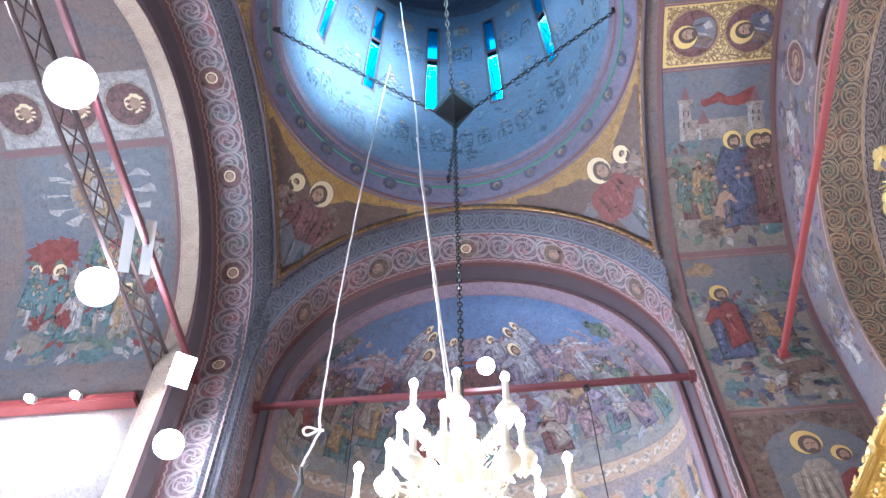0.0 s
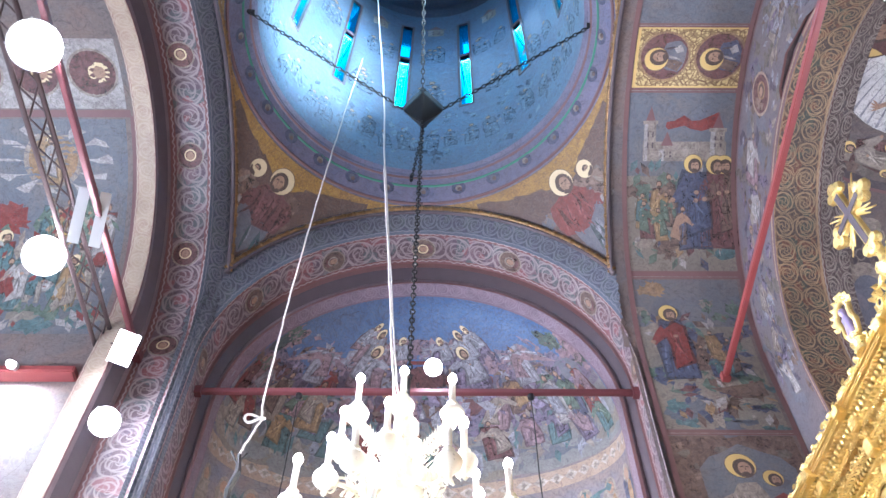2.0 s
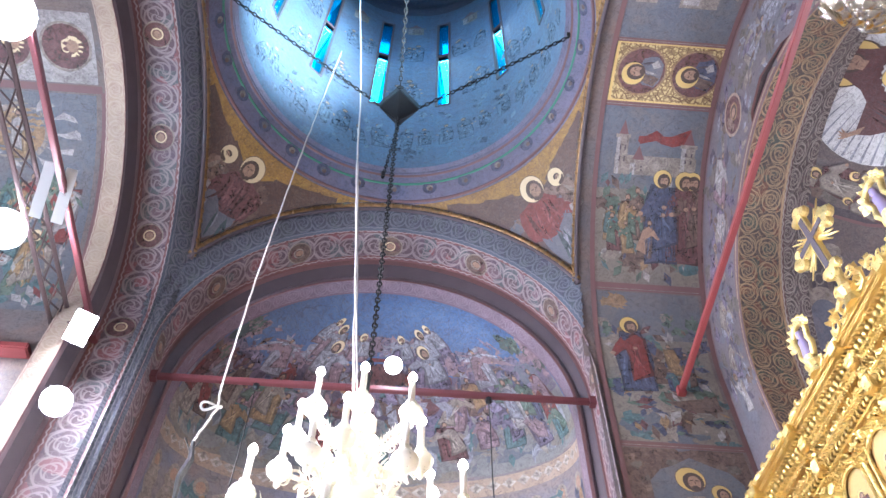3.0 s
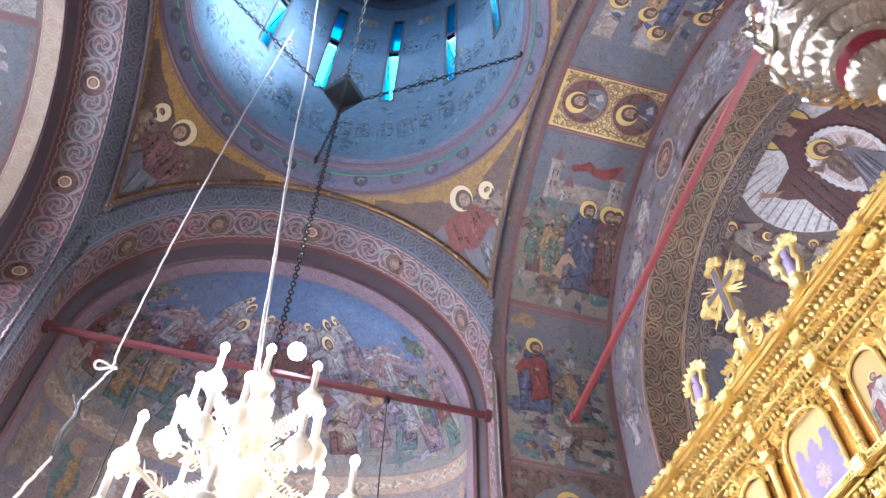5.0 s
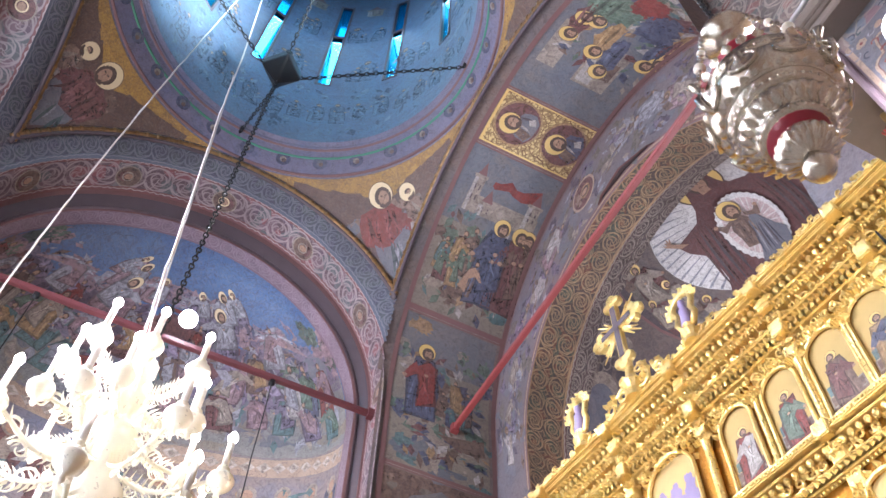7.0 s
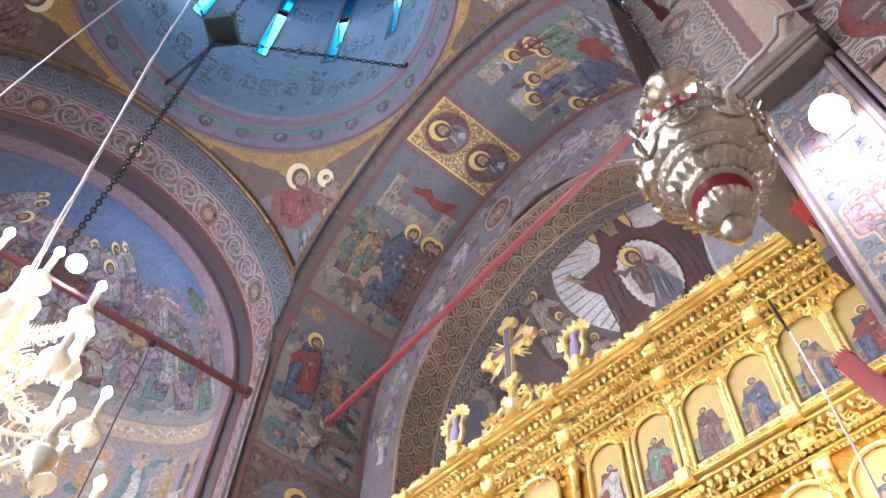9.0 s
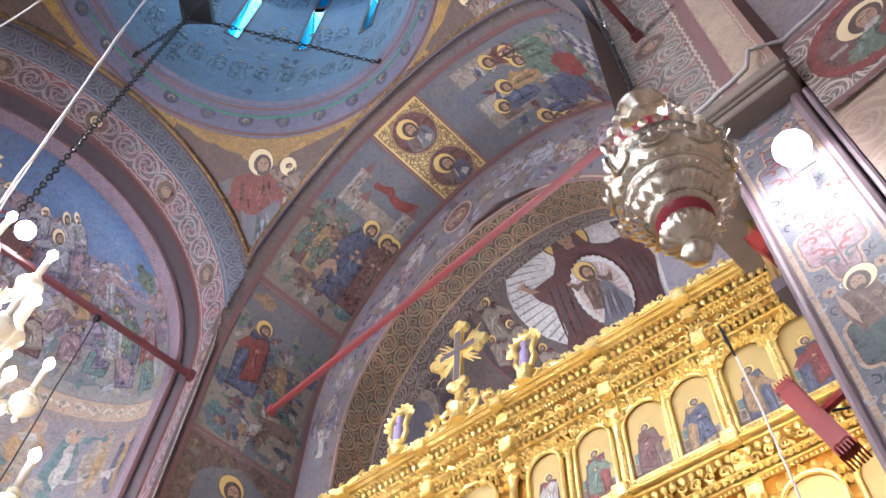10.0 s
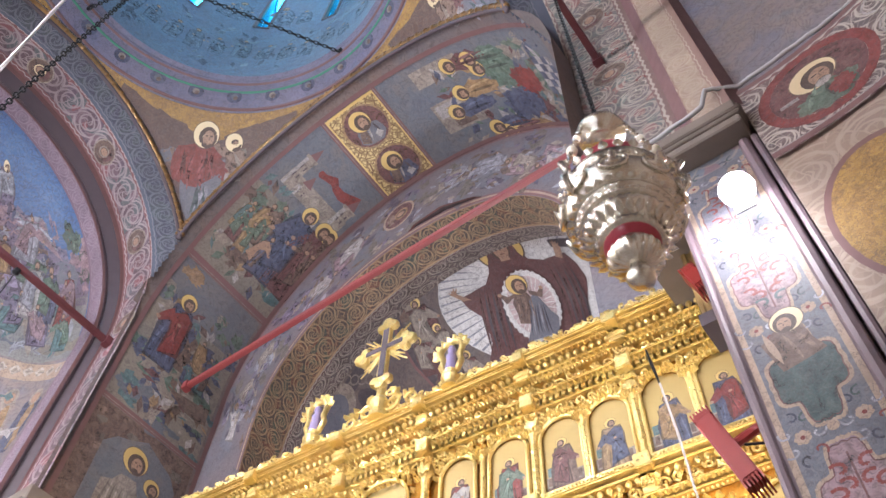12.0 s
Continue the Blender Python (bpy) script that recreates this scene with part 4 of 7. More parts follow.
# east vault: p is the depth along the arm, q runs along the curve with heads towards the crown
EV = barrel("east", RG - 0.02, ZS)
north = lambda p, q: EV(q, p)            # q from -9 (low) to 0 (crown)
south = lambda p, q: EV(-q, 9.0 - p)     # mirrored on the other slope

sh = [("fill", "sky", rect(3.48, -2.2, 5.24, -0.8)), ("fill", "ground", rect(3.48, -3.87, 5.24, -2.2))]
sh += patches(3.6, 5.15, -3.7, -2.2, 22, 0.2, ("ground", "brown", "green", "stone", "teal"))
sh += [("fill", "stone", rect(3.75, -1.95, 5.15, -1.62))] + tower(3.86, -1.95, 0.2, 0.62) + tower(5.0, -1.85, 0.24, 0.4) + tower(4.15, -1.95, 0.26, 0.2)
sh += [("fill", "red", wobble([(4.1, -1.3), (4.4, -1.2), (4.7, -1.28), (5.0, -1.15), (5.1, -1.35), (4.7, -1.42), (4.4, -1.34), (4.15, -1.4)], 0.03))]
sh += daubs(3.6, 5.15, -3.75, -2.0, 90, 0.22, ("brown", "stone", "teal", "maroon", "green", "pale", "ochre", "blue"))
sh += crowd(3.65, 4.25, -3.4, -2.7, 6, 0.75, ("green", "brown", "ochre", "teal", "maroon"), 0.0)
sh += figure(4.98, -3.45, 1.6, ("maroon", "maroon"), "halo") + figure(5.12, -3.4, 1.55, ("maroon", "brown"), "halo") + figure(4.6, -3.45, 1.62, ("blue", "blue"), "halo", nimbus=0.095)
sh += figure(4.3, -3.4, 0.7, ("brown", "flesh"), None, 0.12)
paint("fresco_healing_scene", "painted scene of robed figures before a pale walled town", north, sh)

sh = [("fill", "sky", rect(3.5, -4.9, 5.2, -4.02)), ("fill", "ground", rect(3.5, -7.0, 5.2, -4.9))]
sh += patches(3.55, 5.15, -4.9, -4.4, 14, 0.16, ("ochre", "sky", "stone", "green")) + [("fill", "ochre", wobble(disc(3.78, -4.2, 0.22, 0.14), 0.05))]
sh += patches(3.6, 5.15, -6.8, -4.9, 40, 0.22, ("teal", "green", "brown", "stone", "blue", "ground"))
sh += patches(3.6, 5.15, -7.0, -6.5, 12, 0.2, ("teal", "sky", "blue"))
sh += daubs(3.6, 5.15, -6.9, -4.7, 120, 0.24, ("brown", "stone", "teal", "maroon", "green", "pale", "ochre", "blue"), 1.2)
sh += [("fill", "brown", wobble([(4.3, -6.2), (4.7, -6.4), (5.15, -6.35), (5.1, -6.05), (4.7, -6.12)], 0.03))] + figure(3.98, -6.0, 1.5, ("blue", "red"), "halo", nimbus=0.1)
sh += crowd(4.3, 5.0, -6.0, -5.4, 5, 0.6, ("brown", "blue", "ochre", "teal"), 0.1)
paint("fresco_lakeside_scene", "painted scene of a figure in red and blue by a boat", north, sh)

sh = [("fill", "brown", rect(3.45, -9.0, 5.2, -7.12))] + patches(3.5, 5.15, -8.9, -7.2, 30, 0.09, ("stone_deep", "brown", "brown_lit", "maroon"))
sh += [("fill", "sky", [(3.78, -9.0), (3.78, -7.7), (3.95, -7.5), (4.15, -7.42), (4.4, -7.27), (4.7, -7.42), (4.9, -7.5), (5.05, -7.7), (5.05, -9.0)])]
sh += [("fill", "stone", wobble([(3.95, -9.0), (4.0, -8.2), (4.2, -7.95), (4.45, -7.95), (4.62, -8.3), (4.6, -9.0)], 0.03)), ("fill", "red", wobble([(4.5, -9.0), (4.55, -8.25), (4.75, -8.08), (4.9, -8.3), (4.95, -9.0)], 0.03))]
for p, q, r in ((4.33, -7.65, 0.2), (4.7, -7.86, 0.13)):
    sh += head(p, q, r)
for i in range(7):
    sh.append(("fill", ("stone_deep", "stone_lit")[i % 2], fold(4.02 + i * 0.08, -8.9, 4.1 + i * 0.05, -8.1, 0.02)))
for i in range(4):
    sh.append(("fill", ("red_deep", "red_lit")[i % 2], fold(4.58 + i * 0.09, -8.9, 4.64 + i * 0.05, -8.3, 0.02)))
paint("fresco_mother_and_child_panel", "painted panel of a veiled figure holding a child, gold haloes", north, sh)

sh = [("fill", "sky", rect(3.5, -4.3, 5.26, -0.37))] + patches(3.65, 5.2, -4.0, -2.4, 26, 0.22, ("stone", "brown", "blue", "green", "maroon"))
sh += [("fill", "stone", rect(3.62, -2.0, 3.95, -1.0)), ("fill", "stone", rect(4.3, -1.9, 4.9, -0.95)), ("fill", "pale", rect(4.35, -1.5, 4.6, -1.0)), ("fill", "brown", rect(4.65, -1.6, 4.85, -1.2))]
sh += daubs(3.7, 5.25, -4.1, -1.2, 130, 0.24, ("brown", "stone", "teal", "maroon", "green", "pale", "ochre", "blue"), 0.9)
S2 = []
for p, q, c in ((3.79, 1.74, "maroon"), (3.82, 2.19, "green"), (4.01, 2.24, "green"), (4.3, 1.64, "ochre"), (4.58, 1.33, "blue"), (5.11, 1.84, "blue"), (5.25, 1.99, "maroon"), (5.3, 2.24, "ochre")):
    S2.append(("group", "painted_figure", [("fill", c, wobble(disc(p + 0.02, -q - 0.42, 0.17, 0.42, 10), 0.04)), *head(p, -q, 0.15, 1, 1), ("fill", tone(c, "_lit"), fold(p - 0.06, -q - 0.7, p - 0.02, -q - 0.15, 0.025)), ("fill", tone(c, "_deep"), fold(p + 0.06, -q - 0.75, p + 0.05, -q - 0.15, 0.03))]))
sh += [("fill", "green", wobble(disc(4.2, -2.7, 0.3, 0.35), 0.06)), ("fill", "red", wobble(disc(4.4, -3.1, 0.25, 0.3), 0.06)), ("fill", "blue", wobble(disc(4.8, -2.7, 0.3, 0.4), 0.06))]
for i in range(5):
    for j in range(4):
        sh.append(("fill", "pale" if (i + j) % 2 else "blue", rect(4.0 + 0.14 * i, -3.7 - 0.14 * j, 4.14 + 0.14 * i, -3.56 - 0.14 * j)))
paint("fresco_supper_scene", "painted scene of haloed figures seated before buildings", lambda p, q: EV(-q, p), sh + S2)

# the pair of roundels at the crown
sh = [("fill", "halo", rect(3.5, -0.72, 5.3, 0.3)), ("fill", "filigree", rect(3.55, -0.69, 5.27, 0.27))]
def turned(shapes, p, q):
    """Shapes drawn upright about a point, with their heads towards the crossing."""
    return [("fill", c, [(p - y, q + x) for x, y in pts]) for _, c, pts in shapes]


for p, cloth in ((3.98, "steel"), (4.88, "blue")):
    bust = [("fill", "ochre", disc(0, 0, 0.42, n=30)), ("fill", "maroon", disc(0, 0, 0.385, n=30)), ("fill", cloth, wobble([(-0.26, -0.25), (-0.1, -0.34), (0.14, -0.34), (0.27, -0.22), (0.22, 0.0), (0.06, 0.06), (-0.14, 0.04), (-0.24, -0.06)], 0.012)),
            ("fill", "brown", wobble([(-0.26, -0.24), (-0.1, -0.32), (-0.04, -0.05), (-0.16, 0.04)], 0.01)), ("fill", "pale", wobble([(0.08, -0.3), (0.2, -0.24), (0.14, -0.12), (0.04, -0.2)], 0.008)), ("fill", "pale", fold(-0.06, -0.28, 0.02, 0.02, 0.02)), ("fill", "night", fold(0.16, -0.2, 0.12, 0.02, 0.02))]
    sh.append(("group", "painted_roundel", turned(bust + head(-0.05, 0.13, 0.19, 1, 1), p, -0.19)))
paint("fresco_roundel_panel", "gold panel with two dark red roundels of haloed saints", lambda p, q: EV(q, p), sh)

# painted borders and the pale procession beside the chancel arch
sh = []
for s0, s1 in ((-0.8, -0.72), (0.3, 0.37), (-4.0, -3.86), (-7.12, -7.02)):
    sh.append(("fill", "line", rect(3.4, s0, 5.3, s1)))
    sh.append(("fill", "stone", rect(3.5, s0 + 0.03, 5.22, s0 + 0.04)))
for d0, d1 in ((3.4, 3.48), (5.24, 5.31)):
    for a, b in zip(span(-9, 4.3, 1.2), span(-9, 4.3, 1.2)[1:]):
        sh.append(("fill", "line", rect(d0, a, d1, b)))
paint("fresco_borders", "red-brown painted border lines between the scenes", lambda p, q: EV(q, p), sh, 0.016)
cf, cwid = ring_face("east", RG, ZS, RC, ZC, E_IN, E_IN)
face = lambda p, q: cf(q, p)
sh = []
for a, b in zip(span(-6.6, 5.0, 0.9), span(-6.6, 5.0, 0.9)[1:]):
    sh += [("fill", "line", rect(0.02, a, 0.1, b)), ("fill", "line", rect(1.7, a, 1.84, b)), ("fill", "tan", rect(1.74, a, 1.79, b))]
sh += patches(0.3, 1.6, -5.9, 4.5, 90, 0.26, ("mauve", "steel", "brown", "stone_deep", "sky", "mauve_deep"))
for i in range(13):
    q = -6.1 + i * 0.86
    if abs(q + 0.5) > 0.45:
        sh += figure(0.85 + rnd.uniform(-0.15, 0.15), q - 0.35, 0.95, (rnd.choice(("mist", "stone", "mauve", "steel", "rose")), rnd.choice(("mist", "stone", "pale", "rose", "mauve"))), "ochre" if i % 3 == 0 else None, rnd.uniform(-0.2, 0.2), w=0.6)
sh += daubs(0.25, 1.6, -6.2, 4.6, 240, 0.3, ("mist", "stone", "mauve", "brown", "mauve_deep", "steel"), 0.5)
sh += [("ring", "tan", 0.9, -0.5, 0.33, 0.38), ("fill", "maroon", disc(0.9, -0.5, 0.33)), ("ring", "ochre", 0.9, -0.44, 0.12, 0.16), ("fill", "hair", disc(0.9, -0.44, 0.12)), ("fill", "flesh", disc(0.9, -0.46, 0.07, 0.09)), ("fill", "brown_lit", wobble(disc(0.9, -0.68, 0.19, 0.1, 10), 0.02))]
paint("fresco_procession_border", "pale draped figures and a roundel painted round the chancel arch", face, sh, 0.006)

# north half-dome
NC = conch("north", 3.12, 4.46, 10.97, 0.44)
polar = lambda a, e: NC(a, e)
sh = []
for a in span(-1.5, 1.2, 0.3):
    sh += [("fill", "hill", wobble(rect(a - 0.03, -0.02, a + 0.33, 0.36 + 0.05 * math.cos(5 * a)), 0.015)), ("fill", "dusk", wobble(rect(a - 0.03, 0.34, a + 0.33, 0.72 - 0.1 * abs(a) + 0.05 * math.cos(4 * a)), 0.02))]
for i in range(70):
    a = rnd.uniform(-1.45, 1.45)
    e = rnd.uniform(-0.02, 0.34)
    sh.append(("fill", rnd.choice(("mist", "hill", "ground", "stone", "hill", "steel")), wobble(disc(a, e, rnd.uniform(0.12, 0.32), rnd.uniform(0.025, 0.06), 11), 0.02)))
for i in range(60):
    a = rnd.uniform(-1.35, 1.35)
    e = rnd.uniform(0.3, 0.88 - 0.25 * (abs(a) / 1.4) ** 2)
    sh.append(("fill", rnd.choice(("mauve", "mauve_deep", "rose", "mauve", "steel", "brown", "maroon")), wobble(disc(a, e, rnd.uniform(0.09, 0.2), rnd.uniform(0.05, 0.1), 9), 0.03)))
for i in range(18):
    a = -0.75 + i * 0.088
    sh.append(("fill", rnd.choice(("mauve", "rose", "mauve", "mist")), wobble(disc(a, 0.98 - 0.5 * a * a + rnd.uniform(-0.06, 0.04), 0.14, 0.08, 9), 0.03)))
for s in (-1, 1):
    sh += patches(s * 1.42 - 0.1, s * 1.42 + 0.1, 0.45, 0.85, 12, 0.1, ("green", "teal_deep", "green_deep", "brown", "rose"))
sh += daubs(-1.4, 1.4, 0.0, 0.4, 170, 0.12, ("mist", "hill", "stone", "mist", "steel", "teal"), 0.35)
sh += daubs(-1.2, 1.2, 0.38, 0.9, 170, 0.1, ("mist", "mauve", "rose", "mauve_lit", "mauve_deep", "blue", "brown"), 1.1)
paint("fresco_hillside", "painted pale hills and mauve clouds in the half-dome", polar, sh, unit=2.8)
sh = []
spots = sorted([(-1.3 + 2.6 * (i % 13) / 12 + rnd.uniform(-0.07, 0.07), 0.12 + 0.2 * (i // 13) + rnd.uniform(-0.07, 0.07)) for i in range(39)], key=lambda q: -q[1])
for a, e in spots:
    if e > 0.62 - 0.2 * abs(a):
        continue
    h = rnd.uniform(0.22, 0.32)
    sh += figure(a, e, h, (rnd.choice(("mist", "mauve", "rose", "maroon", "stone", "teal", "brown")), rnd.choice(("mist", "rose", "mauve", "stone", "ochre") if rnd.random() < 0.85 else ("red", "green"))), None, rnd.uniform(-0.1, 0.1), w=0.55)
for a, c in ((1.27, ("red", "rose")), (1.08, ("blue", "green")), (0.95, ("pale", "mist")), (-1.42, ("red", "maroon")), (-0.7, ("ochre", "stone")), (-1.0, ("stone", "brown"))):
    sh += figure(a, 0.2 + 0.06 * math.cos(a), 0.36, c, None, 0.0, w=0.42)
for a, e, h in ((-0.62, 1.12, 0.26), (0.58, 1.1, 0.26), (-0.5, 1.06, 0.3), (0.44, 1.06, 0.3), (-0.22, 1.02, 0.24), (0.2, 1.02, 0.24), (-0.43, 0.9, 0.34), (0.39, 0.9, 0.34)):
    sh += figure(a, e - 0.9 * h, h, (rnd.choice(("mauve", "rose")), "mist"), "halopale", 0.0, w=0.75, nimbus=0.17)
for s in (-1, 1):
    for k in range(5):
        sh.append(("fill", ("mist", "rose", "mist_lit")[k % 3], fold(s * 0.72, 0.72 + 0.03 * k, s * (1.0 + 0.05 * k), 0.86 - 0.06 * k, 0.03, 0.02 * s)))
    sh += figure(s * 0.82, 0.56, 0.3, ("mist", "rose"), None, s * 0.06, w=0.6)
sh += [("fill", "maroon", wobble(disc(0.02, 0.7, 0.16, 0.1, 12), 0.02)), ("fill", "red", rect(-0.1, 0.82, 0.12, 0.85))]
paint("fresco_heavenly_scene", "painted crowd of figures with pale haloes under a deep blue sky", polar, sh, 0.01, unit=2.8)
cw = conch_wall("north", 3.12, 4.46, 0, 0.44)
sh = [("fill", "tan", rect(-1.55, 10.5, -0.5, 10.85)), ("fill", "tan", rect(-0.5, 10.5, 0.5, 10.85)), ("fill", "tan", rect(0.5, 10.5, 1.55, 10.85))]
for i in range(30):
    a = -1.5 + i * 0.1035
    sh += [("fill", "stone_lit", [(a - 0.05, 10.68), (a, 10.57), (a + 0.05, 10.68), (a, 10.79)]), ("fill", "stone", [(a - 0.02, 10.68), (a, 10.63), (a + 0.02, 10.68), (a, 10.73)])]
paint("fresco_lozenge_border", "ochre and white lozenge border at the foot of the half-dome", cw, sh, unit=2.8)
sh = []
for i in range(13):
    a = -1.4 + i * 0.235
    sh += [("fill", rnd.choice(("teal", "pale", "stone", "maroon", "blue", "ochre")), wobble(disc(a, 9.7, 0.09, 0.6, 10), 0.03)), ("fill", rnd.choice(("pale", "ochre", "stone")), wobble(disc(a + 0.02, 9.6, 0.04, 0.45, 10), 0.02)), ("fill", "stone", disc(a, 10.15, 0.06, 0.17)), ("fill", "flesh", disc(a, 10.13, 0.038, 0.11))]
paint("apse_wall_painting", "row of painted saints on the apse wall", cw, sh + daubs(-1.4, 1.4, 8.8, 10.3, 60, 0.2, ("pale", "stone", "teal")), unit=2.8)

# chancel half-dome: large figure with raised hands, drawn on the plane that touches the dome at its breast
EN, EU, EV2 = Vector((0.297, -0.202, 0.933)), Vector((0.146, -0.956, -0.253)), Vector((-0.944, -0.212, 0.255))


def ec(u, v):
    n = (EN * 3.0 + EU * u + EV2 * v).normalized()
    return Vector((6.6, 0, 10.6)) + n * 3.0, -n


sh = [("fill", "white", disc(0.5, 0.1, 2.1, 1.5, 44))]
for i in range(54):
    a = 2 * math.pi * i / 54
    sh.append(("fill", "mist", [(0.5 + 1.2 * math.cos(a), 0.1 + 0.9 * math.sin(a)), (0.5 + 2.08 * math.cos(a + 0.016), 0.1 + 1.48 * math.sin(a + 0.016)), (0.5 + 2.08 * math.cos(a - 0.016), 0.1 + 1.48 * math.sin(a - 0.016))]))
paint("fresco_white_field", "white painted field with grey rays in the half-dome", ec, sh, 0.008)
sh = [("ring", "night", 0.0, 0.05, 2.72, 2.95)] + [("fill", "tan", disc(2.8 * math.cos(a), 0.05 + 2.8 * math.sin(a), 0.035, n=8)) for a in span(1.6, 4.9, 0.035)] + [("ring", "line", 0.0, 0.05, 2.95, 3.05)]
paint("fresco_pearl_border", "dark border with a row of painted pearls round the half-dome", ec, sh, 0.012)
cloak = [(-1.02, -1.1), (-0.82, -0.7), (-0.86, -0.2), (-1.04, 0.02), (-1.12, 0.26), (-0.86, 0.3), (-0.55, 0.36), (-0.36, 0.6), (-0.3, 0.95), (-0.2, 1.25), (0.0, 1.36), (0.2, 1.26), (0.28, 0.95), (0.42, 0.66), (0.7, 0.6), (1.0, 0.68), (1.25, 0.75), (1.42, 0.5), (1.5, 0.2), (1.3, -0.3), (1.25, -1.1)]
sh = [("fill", "robe", cloak), ("fill", "hair", disc(0.0, 0.98, 0.46, n=30)), ("fill", "halo", disc(0.0, 0.98, 0.43, n=30)), ("fill", "robe", wobble([(-0.42, 0.5), (0.42, 0.5), (0.3, 0.85), (0.27, 1.1), (0.14, 1.28), (-0.12, 1.28), (-0.25, 1.1), (-0.3, 0.85)], 0.01)), ("fill", "hair", disc(0.0, 0.99, 0.19, 0.24)), ("fill", "flesh", disc(0.01, 0.97, 0.14, 0.19)), ("fill", "flesh", rect(-0.08, 0.72, 0.1, 0.86))]
sh += [("fill", "hair", rect(-0.09, 1.03, -0.02, 1.05)), ("fill", "hair", rect(0.04, 1.03, 0.11, 1.05)), ("fill", "brown", fold(0.01, 1.04, 0.02, 0.93, 0.012)), ("fill", "maroon", fold(-0.04, 0.88, 0.07, 0.88, 0.012)), ("fill", "halo", disc(0.0, 1.27, 0.03, n=8))]
for i in range(9):
    sh.append(("fill", ("maroon_deep", "robe", "night")[i % 3], fold(-0.9 + 0.06 * i, -1.0, -0.72 + 0.05 * i, 0.26, 0.03, 0.03)))
    sh.append(("fill", ("maroon_deep", "robe", "night")[i % 3], fold(0.82 + 0.06 * i, -1.0, 0.74 + 0.06 * i, 0.56, 0.03, -0.03)))
for s, w0, w1 in ((-1, (-0.98, 0.2), (-1.2, 0.46)), (1, (1.12, 0.68), (1.2, 1.02))):
    sh += [("fill", "flesh", wobble([(w0[0] - 0.08, w0[1]), (w0[0] + 0.08, w0[1] - 0.03), (w1[0] + 0.09, w1[1] - 0.08), (w1[0] + 0.04, w1[1]), (w1[0] - 0.07, w1[1] - 0.04)], 0.01))]
    sh += [("fill", "flesh", fold(w1[0], w1[1] - 0.1, w1[0] + s * (-0.1 + 0.07 * k) + 0.02, w1[1] + 0.1 - 0.03 * abs(k - 1), 0.018)) for k in range(4)]
paint("fresco_orant_figure", "large painted veiled figure with raised hands", ec, sh, 0.02, depth=0.06)
sc = [(0.17 + (0.53 + 0.03 * (i % 2)) * math.cos(2 * math.pi * i / 64), -0.2 + (0.68 + 0.04 * (i % 2)) * math.sin(2 * math.pi * i / 64)) for i in range(64)]
sh = [("fill", "white", sc), ("fill", "pink", disc(0.17, -0.2, 0.46, 0.58))] + [("fill", "white", fold(0.17 + 0.2 * math.cos(a), -0.2 + 0.25 * math.sin(a), 0.17 + 0.5 * math.cos(a), -0.2 + 0.64 * math.sin(a), 0.01)) for a in span(0, 6.1, 0.2)]
sh += [("fill", "brown", wobble([(-0.16, -0.5), (0.24, -0.55), (0.28, -0.1), (0.14, 0.1), (-0.08, 0.08), (-0.16, -0.1)], 0.015)), ("fill", "steel", wobble([(-0.12, -0.85), (0.55, -0.8), (0.62, -0.5), (0.42, -0.2), (0.3, 0.06), (0.16, -0.1), (0.08, -0.42)], 0.02)),
       ("fill", "brown", wobble([(-0.06, 0.04), (-0.28, -0.08), (-0.36, 0.1), (-0.3, 0.12), (-0.22, 0.02), (-0.04, 0.1)], 0.008)), ("fill", "brown", wobble([(0.2, 0.02), (0.42, -0.08), (0.5, 0.08), (0.44, 0.12), (0.38, 0.02), (0.2, 0.1)], 0.008))]
sh += [("fill", ("blue_deep", "mist", "night")[i % 3], fold(0.0 + 0.07 * i, -0.78, 0.16 + 0.04 * i, -0.15, 0.016, 0.02)) for i in range(7)] + [("fill", ("brown_lit", "brown_deep")[i % 2], fold(-0.12 + 0.07 * i, -0.45, -0.04 + 0.06 * i, 0.05, 0.014)) for i in range(5)]
sh += head(0.04, 0.26, 0.2, 1, 1) + [("fill", "flesh", disc(-0.34, 0.13, 0.04, n=8)), ("fill", "flesh", disc(0.48, 0.13, 0.04, n=8))]
paint("fresco_child_medallion", "white scalloped medallion with a small haloed figure", ec, sh, 0.085, depth=0.06)
sh = patches(-2.6, -1.75, -1.6, 1.4, 26, 0.25, ("brown", "night", "maroon", "stone_deep"))
for u, v, h in ((-2.1, 0.1, 1.3), (-1.85, -0.5, 1.0), (-1.45, -1.2, 0.9), (-2.45, -0.6, 1.0), (-2.2, 1.0, 0.9), (-1.1, -1.6, 0.9), (2.1, -0.6, 1.1), (2.35, 0.1, 1.1), (2.0, -1.3, 1.0)):
    sh += figure(u, v - 0.5 * h, h, (rnd.choice(("maroon", "brown", "stone", "robe")), rnd.choice(("ochre", "brown", "stone"))), "halo", w=0.5)
paint("fresco_chancel_saints", "dark painted saints with gold haloes in the chancel", ec, sh, 0.03)
pe = conch("east", 3.0, 6.6, 10.6)
sh = []
for s in (-1, 1):
    sh += [("fill", "night", rect(s * 1.5 - 0.05, 0.1, s * 1.5 + 0.05, 1.0)), ("fill", "stone", disc(s * 1.5, 0.42, 0.14, 0.2, 24)), ("fill", "steel", disc(s * 1.5, 0.38, 0.11, 0.17, 24)), ("fill", "night", disc(s * 1.32, 0.62, 0.1, 0.06, 16)), ("fill", "stone", disc(s * 1.42, 0.8, 0.1, 0.05, 12))]
    sh += [("ring", "stone", s * 1.5 + 0.05 * k, 0.66 + 0.03 * k, 0.025, 0.034) for k in range(-3, 4)]
